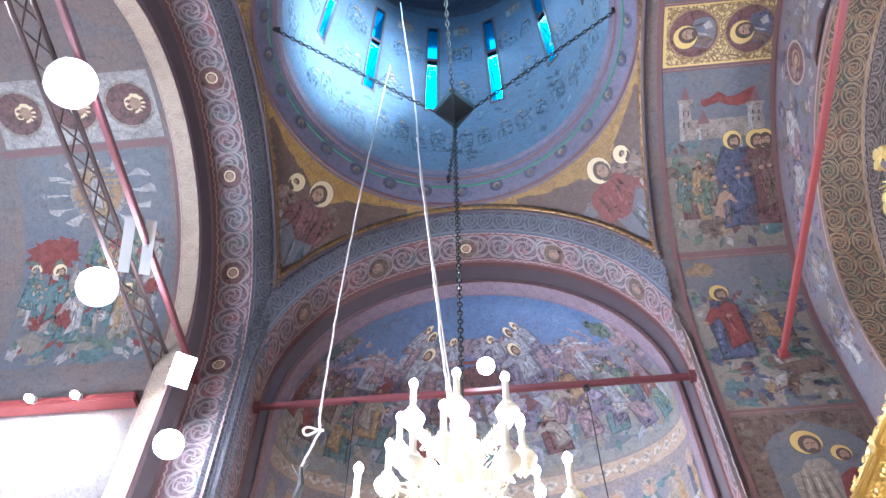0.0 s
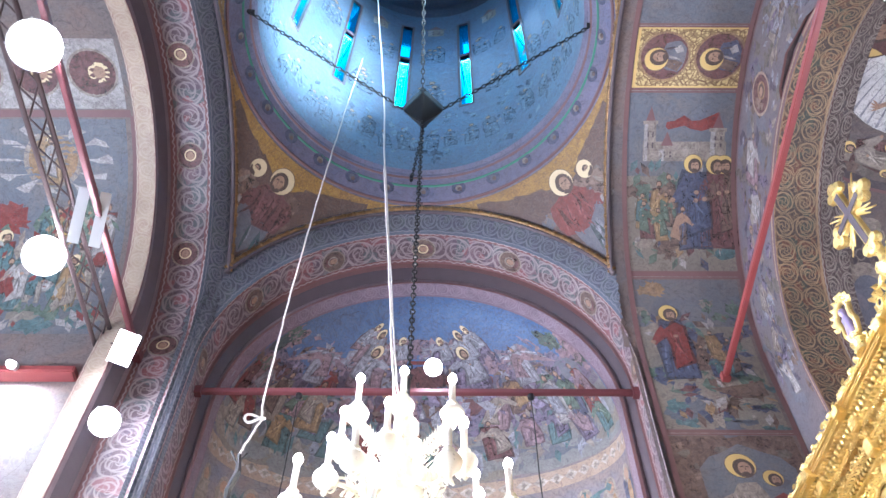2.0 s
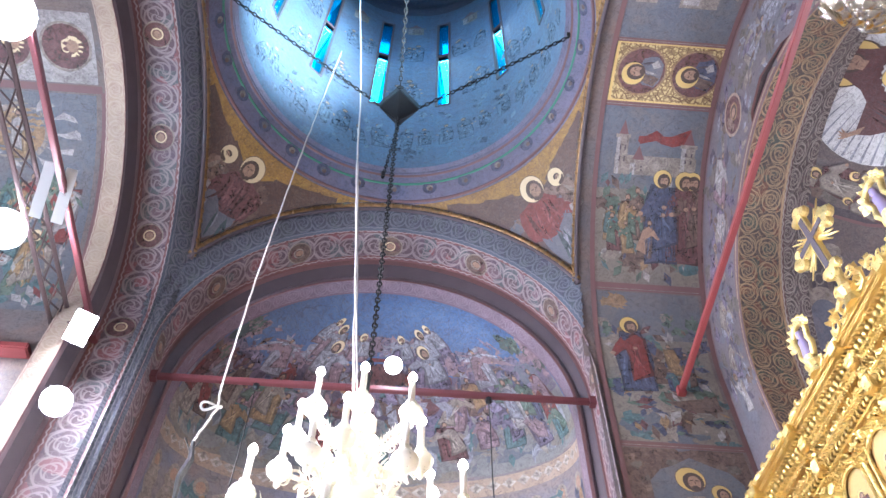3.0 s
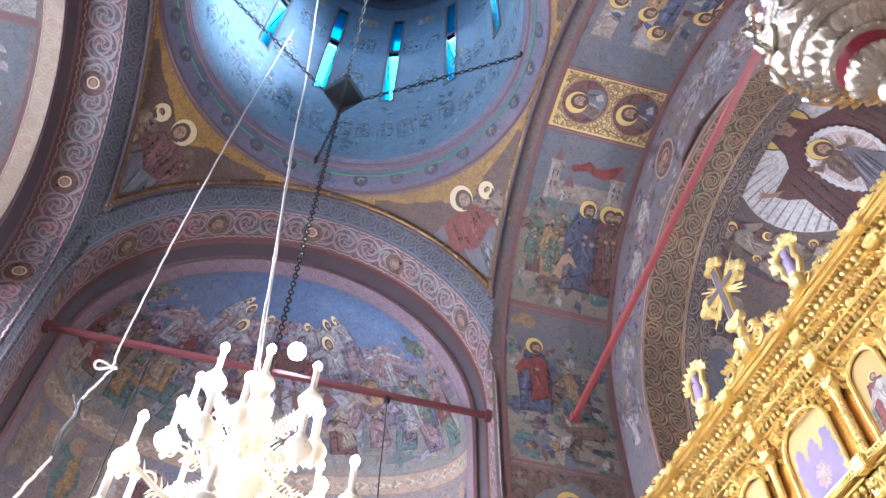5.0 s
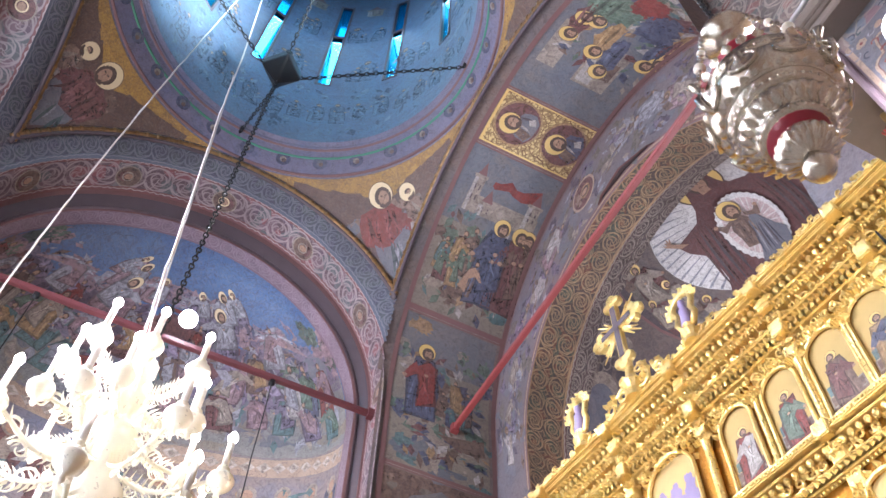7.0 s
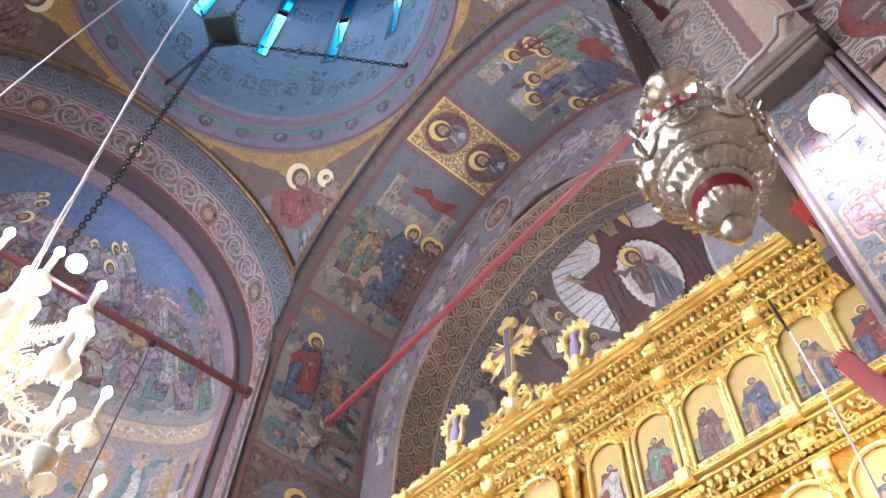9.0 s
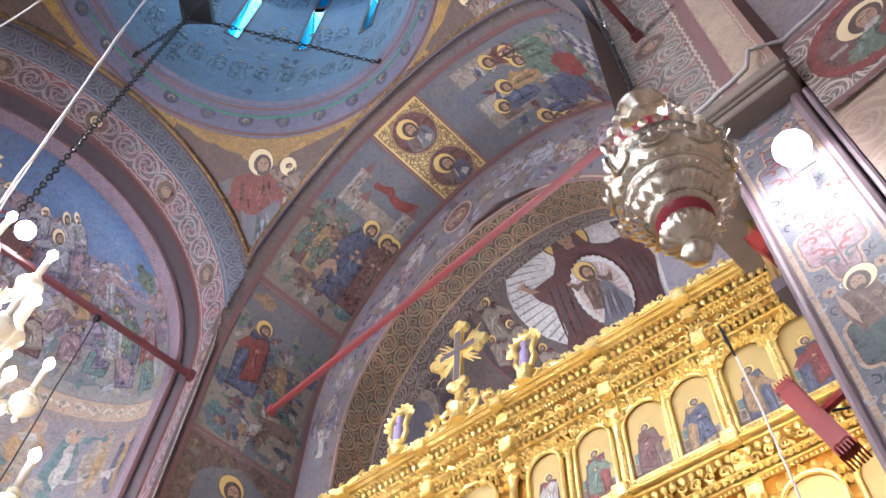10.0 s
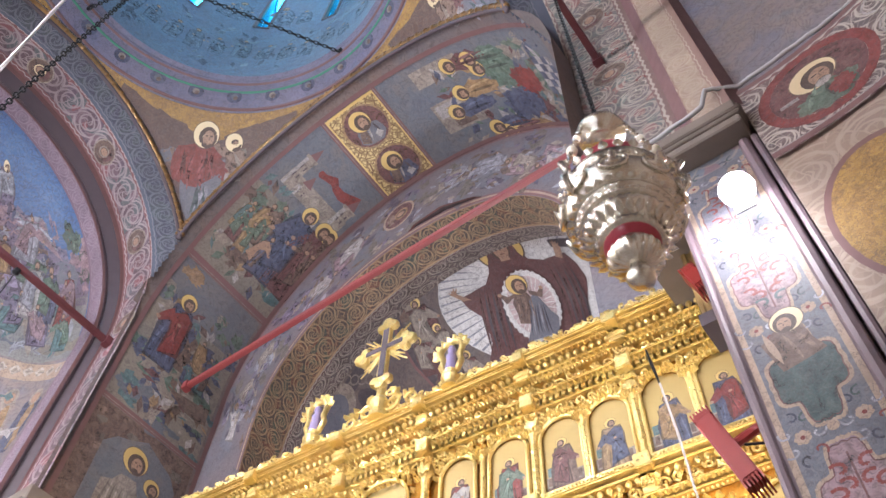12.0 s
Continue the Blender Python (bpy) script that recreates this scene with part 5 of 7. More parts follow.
paint("fresco_chancel_niches", "pale painted arched niches and dark scroll bands on the chancel wall", lambda a, e: pe(a, e), sh, 0.006, unit=3.0)
cwe = conch_wall("east", 3.0, 6.6, 0)
sh = []
for i in range(9):
    a = -1.35 + i * 0.34
    sh += [("fill", "dark", rect(a - 0.15, 8.6, a + 0.15, 10.5)), ("fill", "stone", disc(a, 9.8, 0.13, 0.6)), ("fill", "maroon", disc(a, 9.2, 0.08, 0.6)), ("fill", "halo", disc(a, 9.9, 0.06, 0.2)), ("fill", "flesh", disc(a, 9.9, 0.03, 0.12))]
paint("fresco_wall_saints", "painted saints in pale arched frames on the chancel wall", cwe, sh, unit=3.0)

# pendentives
for q, mirror in ((0, False), (3, True), (1, True), (2, False)):
    pf = pendentive(q)
    pm = (lambda pf: lambda p, k: pf(p, k))(pf)
    sh = [("fill", "gold", rect(0.02, 0.01, 0.2, 0.9)), ("fill", "gold", rect(0.8, 0.01, 0.98, 0.9)), ("fill", "gold", rect(0.18, 0.01, 0.5, 0.16)), ("fill", "gold", rect(0.5, 0.01, 0.82, 0.16))]
    sh += [("fill", "gold", wobble(disc(f, 0.19, 0.055, 0.1 + 0.05 * (round(f * 50) % 3 == 0), 9), 0.015)) for f in (0.22, 0.3, 0.38, 0.46, 0.54, 0.62, 0.7, 0.78)]
    rq = Matrix.Rotation(radians(-90 * q), 3, "Z")

    def smooth_map(p, t, rq=rq):
        h, az = RR + t * 1.365, math.pi / 2 * p
        v = Vector((h * math.sin(az), h * math.cos(az), math.sqrt(RP * RP - h * h)))
        return rq @ (v + Vector((0, 0, ZP))), rq @ -v.normalized()
    paint("pendentive_gilding", "scalloped gold ground along the dome ring", pm, sh + daubs(0.06, 0.94, 0.02, 0.16, 60, 0.02, ("gold", "ochre", "brown"), 1.5), 0.006, unit=4.0)
    mx = -1 if mirror else 1
    em = (lambda f, mx: lambda u, v: f(0.5 + mx * u / 4.3, (v + 0.02) / 1.365))(smooth_map, mx)
    robe = "maroon" if mirror else "red"
    ev = patches(-0.55, 0.5, 0.45, 0.72, 14, 0.12, ("stone_deep", "brown", "brown_lit", "steel")) + patches(-0.1, 0.1, 0.9, 1.1, 5, 0.07, ("brown", "steel"))
    ev += [("fill", "brown", wobble([(-0.5, 0.75), (-0.25, 0.7), (-0.2, 1.05), (-0.45, 1.0)], 0.02)),
           ("fill", "steel", wobble([(-0.2, 0.85), (0.28, 0.75), (0.28, 0.92), (0.12, 1.12), (0.0, 1.22), (-0.14, 1.05)], 0.02)),
           ("fill", robe, wobble([(-0.3, 0.5), (-0.12, 0.43), (0.12, 0.43), (0.25, 0.56), (0.2, 0.78), (0.02, 0.92), (-0.26, 0.88), (-0.36, 0.66)], 0.02)),
           ("fill", robe, wobble([(0.1, 0.5), (0.3, 0.62), (0.42, 0.78), (0.32, 0.84), (0.12, 0.72)], 0.015))]
    for i in range(12):
        x = rnd.uniform(-0.28, 0.18)
        ev.append(("fill", robe + ("_deep" if i % 2 else "_lit"), fold(x, rnd.uniform(0.48, 0.6), x + rnd.uniform(-0.1, 0.12), rnd.uniform(0.75, 0.98), 0.018, rnd.uniform(-0.04, 0.04))))
    for i in range(7):
        x = rnd.uniform(-0.1, 0.25)
        ev.append(("fill", "mist" if i % 2 else "teal_deep", fold(x, rnd.uniform(0.85, 0.95), x + rnd.uniform(-0.12, 0.06), rnd.uniform(1.05, 1.2), 0.018)))
    ev += [("fill", "pale", wobble(rect(0.3, 0.74, 0.5, 0.82), 0.015)), ("fill", "flesh", disc(0.36, 0.76, 0.05, 0.04, 8)),
           *head(0.0, 0.3, 0.17, -1, 1, "halopale"),
           ("fill", "brown_lit", wobble(disc(0.42, 0.6, 0.13, 0.17, 9), 0.02)), ("fill", "stone", fold(0.4, 0.5, 0.5, 0.72, 0.03)),
           *head(0.38, 0.37, 0.115, -1, 1, "halopale")]
    paint("fresco_evangelist", "painted seated evangelist with pale haloes and a companion", em, ev, 0.012)

# medallions of the arch bands
for side, r, zs, d, cs in (("north", RB, ZS, 3.8, (-5.0, -3.35, -1.66, 0.02, 1.66, 3.4, 5.1)), ("west", RB, ZS, 3.8, (-1.66, 0.06, 1.72, 3.38, 5.15)), ("south", RS, ZSS, 4.06, (-6.9, -5.2, -3.4, -1.7, 0, 1.7, 3.4, 5.2, 6.9))):
    fb = barrel(side, r, zs)
    for s in cs:
        sh = [("ring", "stone", s, d, 0.2, 0.225), ("fill", "maroon" if side == "west" else "brown", disc(s, d, 0.2)), ("fill", "maroon", wobble(disc(s + (0.08 if s > 0 else -0.08), d, 0.09, 0.11, 9), 0.01)),
              ("ring", "halopale" if side == "west" or abs(s) < 0.1 else "stone", s - 0.01, d, 0.075, 0.1), ("fill", "flesh", disc(s, d, 0.07, 0.06))]
        paint("medallion", "round painted medallion of a haloed saint", (lambda fb: lambda p, q: fb(p, q))(fb), sh, 0.006, "medallion")

# nave vault scenes
WV = barrel("west", RI + 0.25, ZI)
wv = lambda p, q: WV(-q, p)   # heads towards the crown
sh = [("fill", "pale", rect(4.66, -0.78, 7.3, 0.36)), ("fill", "line", rect(4.6, -0.92, 7.4, -0.8)), ("fill", "line", rect(4.55, -4.9, 4.62, -0.9))]
for p in (5.1, 6.0, 6.9):
    sh += [("ring", "stone", p, -0.2, 0.36, 0.4), ("fill", "maroon", disc(p, -0.2, 0.36)), ("ring", "halopale", p - 0.1, -0.2, 0.1, 0.17), ("fill", "flesh", disc(p - 0.1, -0.2, 0.1))]
sh += [("fill", "sky", rect(4.7, -4.7, 7.2, -0.95)), ("ring", "stone", 5.9, -1.6, 0.4, 0.48), ("fill", "ochre", disc(5.9, -1.6, 0.4))]
for i in range(12):
    a = 2 * math.pi * i / 12
    sh.append(("fill", "pale", wobble([(5.9 + 0.45 * math.cos(a), -1.6 + 0.4 * math.sin(a)), (5.9 + 1.0 * math.cos(a + 0.1), -1.6 + 0.55 * math.sin(a + 0.1)), (5.9 + 0.9 * math.cos(a - 0.12), -1.6 + 0.6 * math.sin(a - 0.12))], 0.04)))
sh += figure(5.9, -2.0, 0.8, ("ochre", "pale"), "halopale") + [("fill", "red", wobble(disc(6.7, -2.6, 0.45, 0.3), 0.08))]
sh += crowd(4.9, 7.1, -4.3, -3.0, 16, 1.0, ("pale", "teal", "red", "ochre", "green", "stone"), 0.3) + patches(4.8, 7.1, -4.7, -4.2, 12, 0.25, ("green", "teal", "ground"))
sh += daubs(4.8, 7.1, -4.6, -2.6, 110, 0.25, ("pale", "teal", "red", "stone", "green", "sky"))
paint("fresco_ascent_scene", "painted scene of a radiant figure above a crowd, pale medallion band", wv, sh)

# drum figures and ring roundels
df = lambda p, q: drum(RD)(p / RD, q)
sh = []
for i in range(40):
    p = -8.5 + i * 0.43
    hh = rnd.uniform(0.7, 0.95)
    sh += figure(p, 16.35 + rnd.uniform(-0.1, 0.25), hh, ("drum_mid", "drum_mid"), None, rnd.uniform(-0.1, 0.1))
for i in range(12):
    p = ((i + 0.0) * step + WOFF - math.pi) * RD
    sh += crowd(p - 0.35, p + 0.35, 18.4, 18.6, 3, 1.0, ("drum_mid",), 0.0) + crowd(p - 0.35, p + 0.35, 20.6, 20.8, 3, 1.1, ("drum_mid",), 0.0) + tower(p, 22.5, 0.4, 0.4)
paint("drum_wall_painting", "faint blue painted figures and towers round the drum", df, sh + daubs(-8.6, 8.6, 15.9, 17.9, 260, 0.25, ("drum_lit", "drum_mid", "drum_deep")), 0.006)
cr = round_wall([(RR - 0.05, ZR + 0.06), (2.86, 15.5)])
sh = []
for i in range(28):
    a = i * 2 * math.pi / 28
    sh.append(("group", "painted_roundel", [("fill", "blue", disc(a, 0.5, 0.045, 0.27)), ("fill", "stone" if i % 2 else "sky", disc(a, 0.5, 0.02, 0.13)), ("fill", "brown", disc(a + 0.006, 0.45, 0.013, 0.09))]))
paint("fresco_ring_roundels", "small pale roundels painted round the dome ring", lambda p, q: cr(p, q), sh, 0.01, unit=3.0)

# pier saint, frieze roundel, gold ovals
def rosette(p, q, r, petal, heart):
    out = [("fill", petal, wobble(disc(p + 0.62 * r * math.cos(a), q + 0.62 * r * math.sin(a), 0.4 * r, n=8), 0.05 * r)) for a in span(0, 5.5, 1.05)]
    return [("group", "painted_flower", out + [("fill", heart, disc(p, q, 0.3 * r, n=8))])]


def stroke(pts, w, col):
    """A painted line of even width through points."""
    out = []
    for (p, q), (p2, q2) in zip(pts, pts[1:]):
        l = math.hypot(p2 - p, q2 - q) or 1e-6
        n, m = -(q2 - q) / l * w / 2, (p2 - p) / l * w / 2
        out.append(("fill", col, [(p + n, q + m), (p2 + n, q2 + m), (p2 - n, q2 - m), (p - n, q - m)]))
    return out


def curl(p, q, r, a0, turn, col, w=0.012):
    """A leaf scroll: a spiral line that tightens towards its end."""
    return stroke([(p + r * (1 - 0.13 * k) * math.cos(a0 + turn * 0.62 * k), q + r * (1 - 0.13 * k) * math.sin(a0 + turn * 0.62 * k)) for k in range(8)], w, col)


def lozenge(q, k=1.0):
    """Outline of an ogee quatrefoil about the pier's centre line."""
    out = []
    for i in range(48):
        a = 2 * math.pi * i / 48
        c, d = math.cos(a), math.sin(a)
        r = 1 / (abs(c) + abs(d)) * (1 + 0.14 * math.cos(8 * a + math.pi))
        out.append((0.32 + 0.255 * k * r * c, q + 0.47 * k * r * d))
    return out


sh = [("fill", "steel", rect(0.06, q, 0.58, q + 0.5)) for q in span(0.3, 7.3, 0.5)]
sh += [("fill", "tan", rect(0.03, q, 0.07, q + 0.5)) for q in span(0.3, 7.3, 0.5)] + [("fill", "tan", rect(0.57, q, 0.61, q + 0.5)) for q in span(0.3, 7.3, 0.5)]
for n, q in enumerate(span(0.8, 7.2, 0.98)):
    saint = n == 5
    sh.append(("fill", "teal_deep" if saint else ("rose" if n % 2 == 0 else "steel"), lozenge(q)))
    sh += stroke(lozenge(q) + lozenge(q)[:1], 0.026, "tan") + stroke(lozenge(q, 0.93) + lozenge(q, 0.93)[:1], 0.008, "maroon")
    if not saint:
        sh += stroke([(0.32, q - 0.3), (0.32, q + 0.3)], 0.012, "maroon")
        for k, (du, dv) in enumerate(((0.07, 0.2), (0.11, 0.06), (0.1, -0.08), (0.06, -0.22), (0.05, 0.1), (0.05, -0.14))):
            for s in (-1, 1):
                sh += curl(0.32 + s * du, q + dv, 0.06, math.pi / 2 - s * 0.8, s, "red" if k != 3 else "teal_deep", 0.022)
    for s in (-1, 1):
        c = 0.32 + s * 0.17
        sh += rosette(c, q + 0.49, 0.05, "tan", "red")
        for k in range(7):
            a = k * 0.9 + (0.4 if s > 0 else 0)
            sh += curl(c + 0.085 * math.cos(a), q + 0.49 + 0.15 * math.sin(a), 0.05, a, 1 if k % 2 else -1, ("mist", "blue_deep", "teal_deep", "mist_lit", "red", "blue_deep", "mist")[k], 0.014)
    sh += [("fill", "tan", disc(0.32, q + 0.49, 0.035, n=12))]
q = 0.8 + 5 * 0.98
sh += [("fill", "brown", wobble([(0.16, q - 0.22), (0.44, q - 0.25), (0.5, q + 0.02), (0.4, q + 0.1), (0.24, q + 0.06)], 0.012)), ("fill", "tan", fold(0.42, q - 0.2, 0.47, q + 0.12, 0.025)), ("fill", "brown_lit", fold(0.2, q - 0.2, 0.3, q + 0.04, 0.02)), ("fill", "brown_lit", fold(0.3, q - 0.22, 0.36, q + 0.04, 0.015)),
       *head(0.3, q + 0.14, 0.105, 1, 1, "halopale")]
paint("fresco_pier_saint", "small haloed saint in a green quatrefoil above leafy scrollwork", lambda p, q: pier_face(q, p), sh, 0.002, depth=0.002)
fz = lambda p, q: conch_wall("south", RS - 0.03, 5.0, 0)(p / RS, q)
SPOTS = (-5.3, -2.6, 0, 2.6, 5.3)
sh = []
for k, p in enumerate(span(-5.8, 5.8, 0.3)):
    for q in (7.66, 8.06, 8.44):
        if min(math.hypot(p - c, q - 8.05) for c in SPOTS) > 0.66:
            turn = 1 if (k + round(q * 5)) % 2 else -1
            sh += curl(p, q, 0.17, k * 1.1, turn, "pale", 0.022) + curl(p + 0.13, q + 0.1 * turn, 0.08, k * 0.7 + 2, -turn, "stone", 0.018)
            sh += [("fill", "stone_lit", fold(p + 0.1 * math.cos(a), q + 0.1 * math.sin(a), p + 0.2 * math.cos(a + 0.4), q + 0.2 * math.sin(a + 0.4), 0.02)) for a in (k * 1.1 + 1.0, k * 1.1 + 3.2)]
for a, b in zip(span(-5.9, 5.9, 0.6), span(-5.9, 5.9, 0.6)[1:]):
    sh += [("fill", "line", rect(a, 7.43, b, 7.5)), ("fill", "line", rect(a, 8.6, b, 8.67)), ("fill", "pale", rect(a, 7.5, b, 7.515)), ("fill", "pale", rect(a, 8.585, b, 8.6))]
tagged(paint("frieze_scrollwork", "pale painted leaf scrolls on the dark frieze", fz, sh, 0.003, depth=0.002), kind="stuff")
sb = barrel("south", RS, ZSS)
sh = []
for k, p in enumerate(span(-7.6, 7.6, 0.36)):
    for d in (3.84, 4.28):
        turn = 1 if (k + (d > 4)) % 2 else -1
        sh += curl(p, d, 0.16, k * 0.9, turn, "stone_lit", 0.02) + curl(p + 0.16, d + 0.05 * turn, 0.08, k * 0.6 + 2, -turn, "red" if k % 3 == 0 else "teal", 0.02)
tagged(paint("arch_scrollwork", "painted leaf scrolls winding along the arch band", sb, sh, 0.003, depth=0.002), kind="stuff")
for p in (-5.3, -2.6, 0, 2.6, 5.3):
    sh = [("ring", "red", p, 8.05, 0.42, 0.52), ("fill", "maroon", disc(p, 8.05, 0.42)), ("fill", "green", wobble(disc(p, 7.8, 0.26, 0.16), 0.03)), *head(p - 0.02, 8.15, 0.2, 1, 1, "halopale"), ("fill", "pale", disc(p + 0.02, 7.98, 0.07, 0.05)), ("fill", "green_lit", fold(p - 0.2, 7.72, p - 0.05, 7.98, 0.03)), ("fill", "green_deep", fold(p + 0.02, 7.7, p + 0.02, 7.95, 0.03)), ("fill", "red", wobble(disc(p + 0.12, 7.78, 0.1, 0.12), 0.02)), ("fill", "pale", rect(p - 0.36, 7.95, p - 0.2, 8.0))]
    paint("frieze_roundel", "red-rimmed roundel of a haloed prophet in the frieze", fz, sh, 0.006, "medallion")
    lw = lambda p, q: conch_wall("south", RS, 5.0, 0)(p / RS, q)
    sh = [("fill", "line", disc(p - 0.05, 6.3, 0.5, 0.78, 30)), ("fill", "gold", disc(p - 0.05, 6.3, 0.45, 0.72, 30))]
    paint("gold_oval_icon", "plain gold oval field on the tan wall", lw, sh, 0.006, "icon")

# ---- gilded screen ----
# Darker copy of the gilding: the shade of the recesses is in its colour.
M_shadegold = gilt("painted_shade_gilding", (0.5, 0.25, 0.045), 30.0, 0.42)
M_icongold = plain("icon_gold_ground", (0.5, 0.36, 0.14), 0.45, 0.25, 0.3, 6)
M_purple = plain("faded_violet_paint", (0.3, 0.24, 0.42), 0.6, 0.0, 0.4, 5)
MS = pose(4.96, 0, 0, 0, 0, 94.5)
screen = base("iconostasis", "carved and gilded altar screen with rows of painted icons", "iconostasis", MS)
UC, U0, U1 = -0.25, -4.2, 3.6


def curl(bm, u, z, r, turns=1.35, flip=1, w=0.02, thick=0.02, start=0.0):
    pts = []
    for i in range(11):
        k = i / 10
        a = start + flip * 2 * math.pi * turns * k
        rr = r * (1 - 0.78 * k)
        pts.append((u + rr * math.cos(a), w + 0.02 * math.sin(math.pi * k), z + rr * math.sin(a)))
    tube(bm, pts, [thick * (1 - 0.5 * i / 10) for i in range(11)], 5)


def leaf(bm, u, z, l, a, w=0.03, fat=0.35):
    """A small raised acanthus leaf."""
    c, s = math.cos(a), math.sin(a)
    tip = bm.verts.new((u + l * c, w - 0.01, z + l * s))
    root = bm.verts.new((u, w - 0.03, z))
    left = bm.verts.new((u + 0.5 * l * c - fat * l * s, w - 0.03, z + 0.5 * l * s + fat * l * c))
    right = bm.verts.new((u + 0.5 * l * c + fat * l * s, w - 0.03, z + 0.5 * l * s - fat * l * c))
    mid = bm.verts.new((u + 0.55 * l * c, w + 0.035, z + 0.55 * l * s))
    for a3 in ((root, right, mid), (right, tip, mid), (tip, left, mid), (left, root, mid)):
        bm.faces.new(a3)


def carving(bm, u0, u1, z0, z1, pitch, w=0.02):
    n = max(1, round((u1 - u0) / pitch))
    h = z1 - z0
    for i in range(n):
        u = u0 + (i + 0.5) * (u1 - u0) / n
        f = 1 if i % 2 else -1
        curl(bm, u, (z0 + z1) / 2 + f * h * 0.08, min(pitch * 0.42, h * 0.42), 1.3, f, w, h * 0.075 + 0.006, rnd.uniform(0, 6))
        for k in range(3):
            leaf(bm, u + rnd.uniform(-0.4, 0.4) * pitch, rnd.uniform(z0, z1 - 0.1 * h), h * rnd.uniform(0.3, 0.5), rnd.uniform(0.3, 2.8), w + 0.015)


def rail(name, z0, z1, w1, w0=-0.06):
    """A moulding along the screen with a rounded face."""
    bm = bmesh.new()
    box(bm, (U0, w0, z0), (U1, w1, z1))
    bmesh.ops.bevel(bm, geom=bm.edges[:], offset=min(0.014, (z1 - z0) * 0.4), segments=2, affect="EDGES")
    part(name, bm, M_gold, screen)


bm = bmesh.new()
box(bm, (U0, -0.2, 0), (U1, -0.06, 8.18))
part("body", bm, M_shadegold, screen)
for nm, z0, z1, w1 in (("top_rail", 8.25, 8.285, 0.26), ("top_rail", 8.2, 8.24, 0.23), ("top_rail", 8.165, 8.19, 0.19), ("upper_moulding", 8.03, 8.06, 0.14), ("upper_moulding", 7.99, 8.015, 0.11), ("frieze_moulding", 7.8, 7.83, 0.1), ("frieze_moulding", 7.765, 7.785, 0.07), ("dentil_moulding", 7.66, 7.685, 0.04),
                       ("tier_rail", 6.51, 6.56, 0.12), ("tier_rail", 6.45, 6.485, 0.15), ("tier_rail", 6.405, 6.43, 0.1), ("tier_moulding", 6.2, 6.23, 0.06), ("tier_moulding", 6.14, 6.16, 0.03), ("lower_rail", 5.0, 5.1, 0.1)):
    rail(nm, z0, z1, w1)
for nm, z0, z1, pitch, w in (("upper_frieze", 7.84, 7.98, 0.13, 0.02), ("middle_frieze", 7.55, 7.66, 0.11, -0.02), ("tier_frieze", 6.25, 6.4, 0.13, 0.0)):
    bm = bmesh.new()
    carving(bm, U0, U1, z0, z1, pitch, w)
    tagged(part(nm, bm, M_gold, screen, smooth=True), kind="stuff")
# egg, bead and leaf mouldings, too many to count
bm = bmesh.new()
for u in span(U0 + 0.03, U1 - 0.03, 0.07):
    box(bm, (u - 0.02, -0.06, 7.69), (u + 0.02, 0.06, 7.755))
tagged(part("dentil_band", bm, M_gold, screen), kind="stuff")
for nm, z, w, r, pitch in (("egg_band", 8.11, 0.13, 0.036, 0.085), ("bead_band", 7.97, 0.09, 0.016, 0.04), ("bead_band", 7.745, 0.06, 0.014, 0.036), ("egg_band", 6.36, 0.07, 0.034, 0.085), ("bead_band", 6.5, 0.13, 0.014, 0.036), ("bead_band", 6.12, 0.0, 0.015, 0.04)):
    bm = bmesh.new()
    for u in span(U0 + 0.03, U1 - 0.03, pitch):
        lathe(bm, [(0.0, -r * 1.3), (r * 0.7, -r * 0.8), (r, 0.0), (r * 0.6, r * 0.8), (0.0, r)], 6, Matrix.Translation((u, w, z)))
    tagged(part(nm, bm, M_gold, screen, smooth=True), kind="stuff")
for z, l, w in ((8.06, 0.06, 0.12), (7.79, 0.08, 0.1), (7.53, 0.07, 0.03), (6.22, 0.08, 0.07), (8.17, 0.05, 0.18)):
    bm = bmesh.new()
    for u in span(U0 + 0.03, U1 - 0.03, 0.062):
        leaf(bm, u, z, l, -math.pi / 2, w, 0.4)
    tagged(part("leaf_band", bm, M_gold, screen), kind="stuff")
# pierced cresting: one scroll, repeated and turned about
for k, u in enumerate(span(U0 + 0.1, U1 - 0.1, 0.17)):
    f = 1 if k % 2 else -1
    big = 1.0 + 0.3 * (k % 4 == 0)
    bm = bmesh.new()
    curl(bm, u, 8.345, 0.066 * big, 1.5, f, 0.17, 0.016, 1.2)
    curl(bm, u + 0.07, 8.37 + 0.03 * big, 0.045 * big, 1.3, -f, 0.16, 0.013, 0.4)
    curl(bm, u - 0.05, 8.42 * 1.0 + 0.02 * big, 0.035 * big, 1.2, f, 0.17, 0.011, 2.0)
    for q in range(5):
        leaf(bm, u + rnd.uniform(-0.09, 0.09), 8.3 + rnd.uniform(0, 0.08), 0.1 * big, rnd.uniform(0.5, 2.6), 0.18, 0.3)
    part("crest_scroll", bm, M_gold, screen, smooth=True)


def arch_outline(w, z0, zs, rise, n=14):
    pts = [(-w / 2, z0), (w / 2, z0)]
    pts += [(w / 2 * math.cos(a), zs + rise * math.sin(a)) for a in span(0, math.pi, math.pi / n)]
    return pts


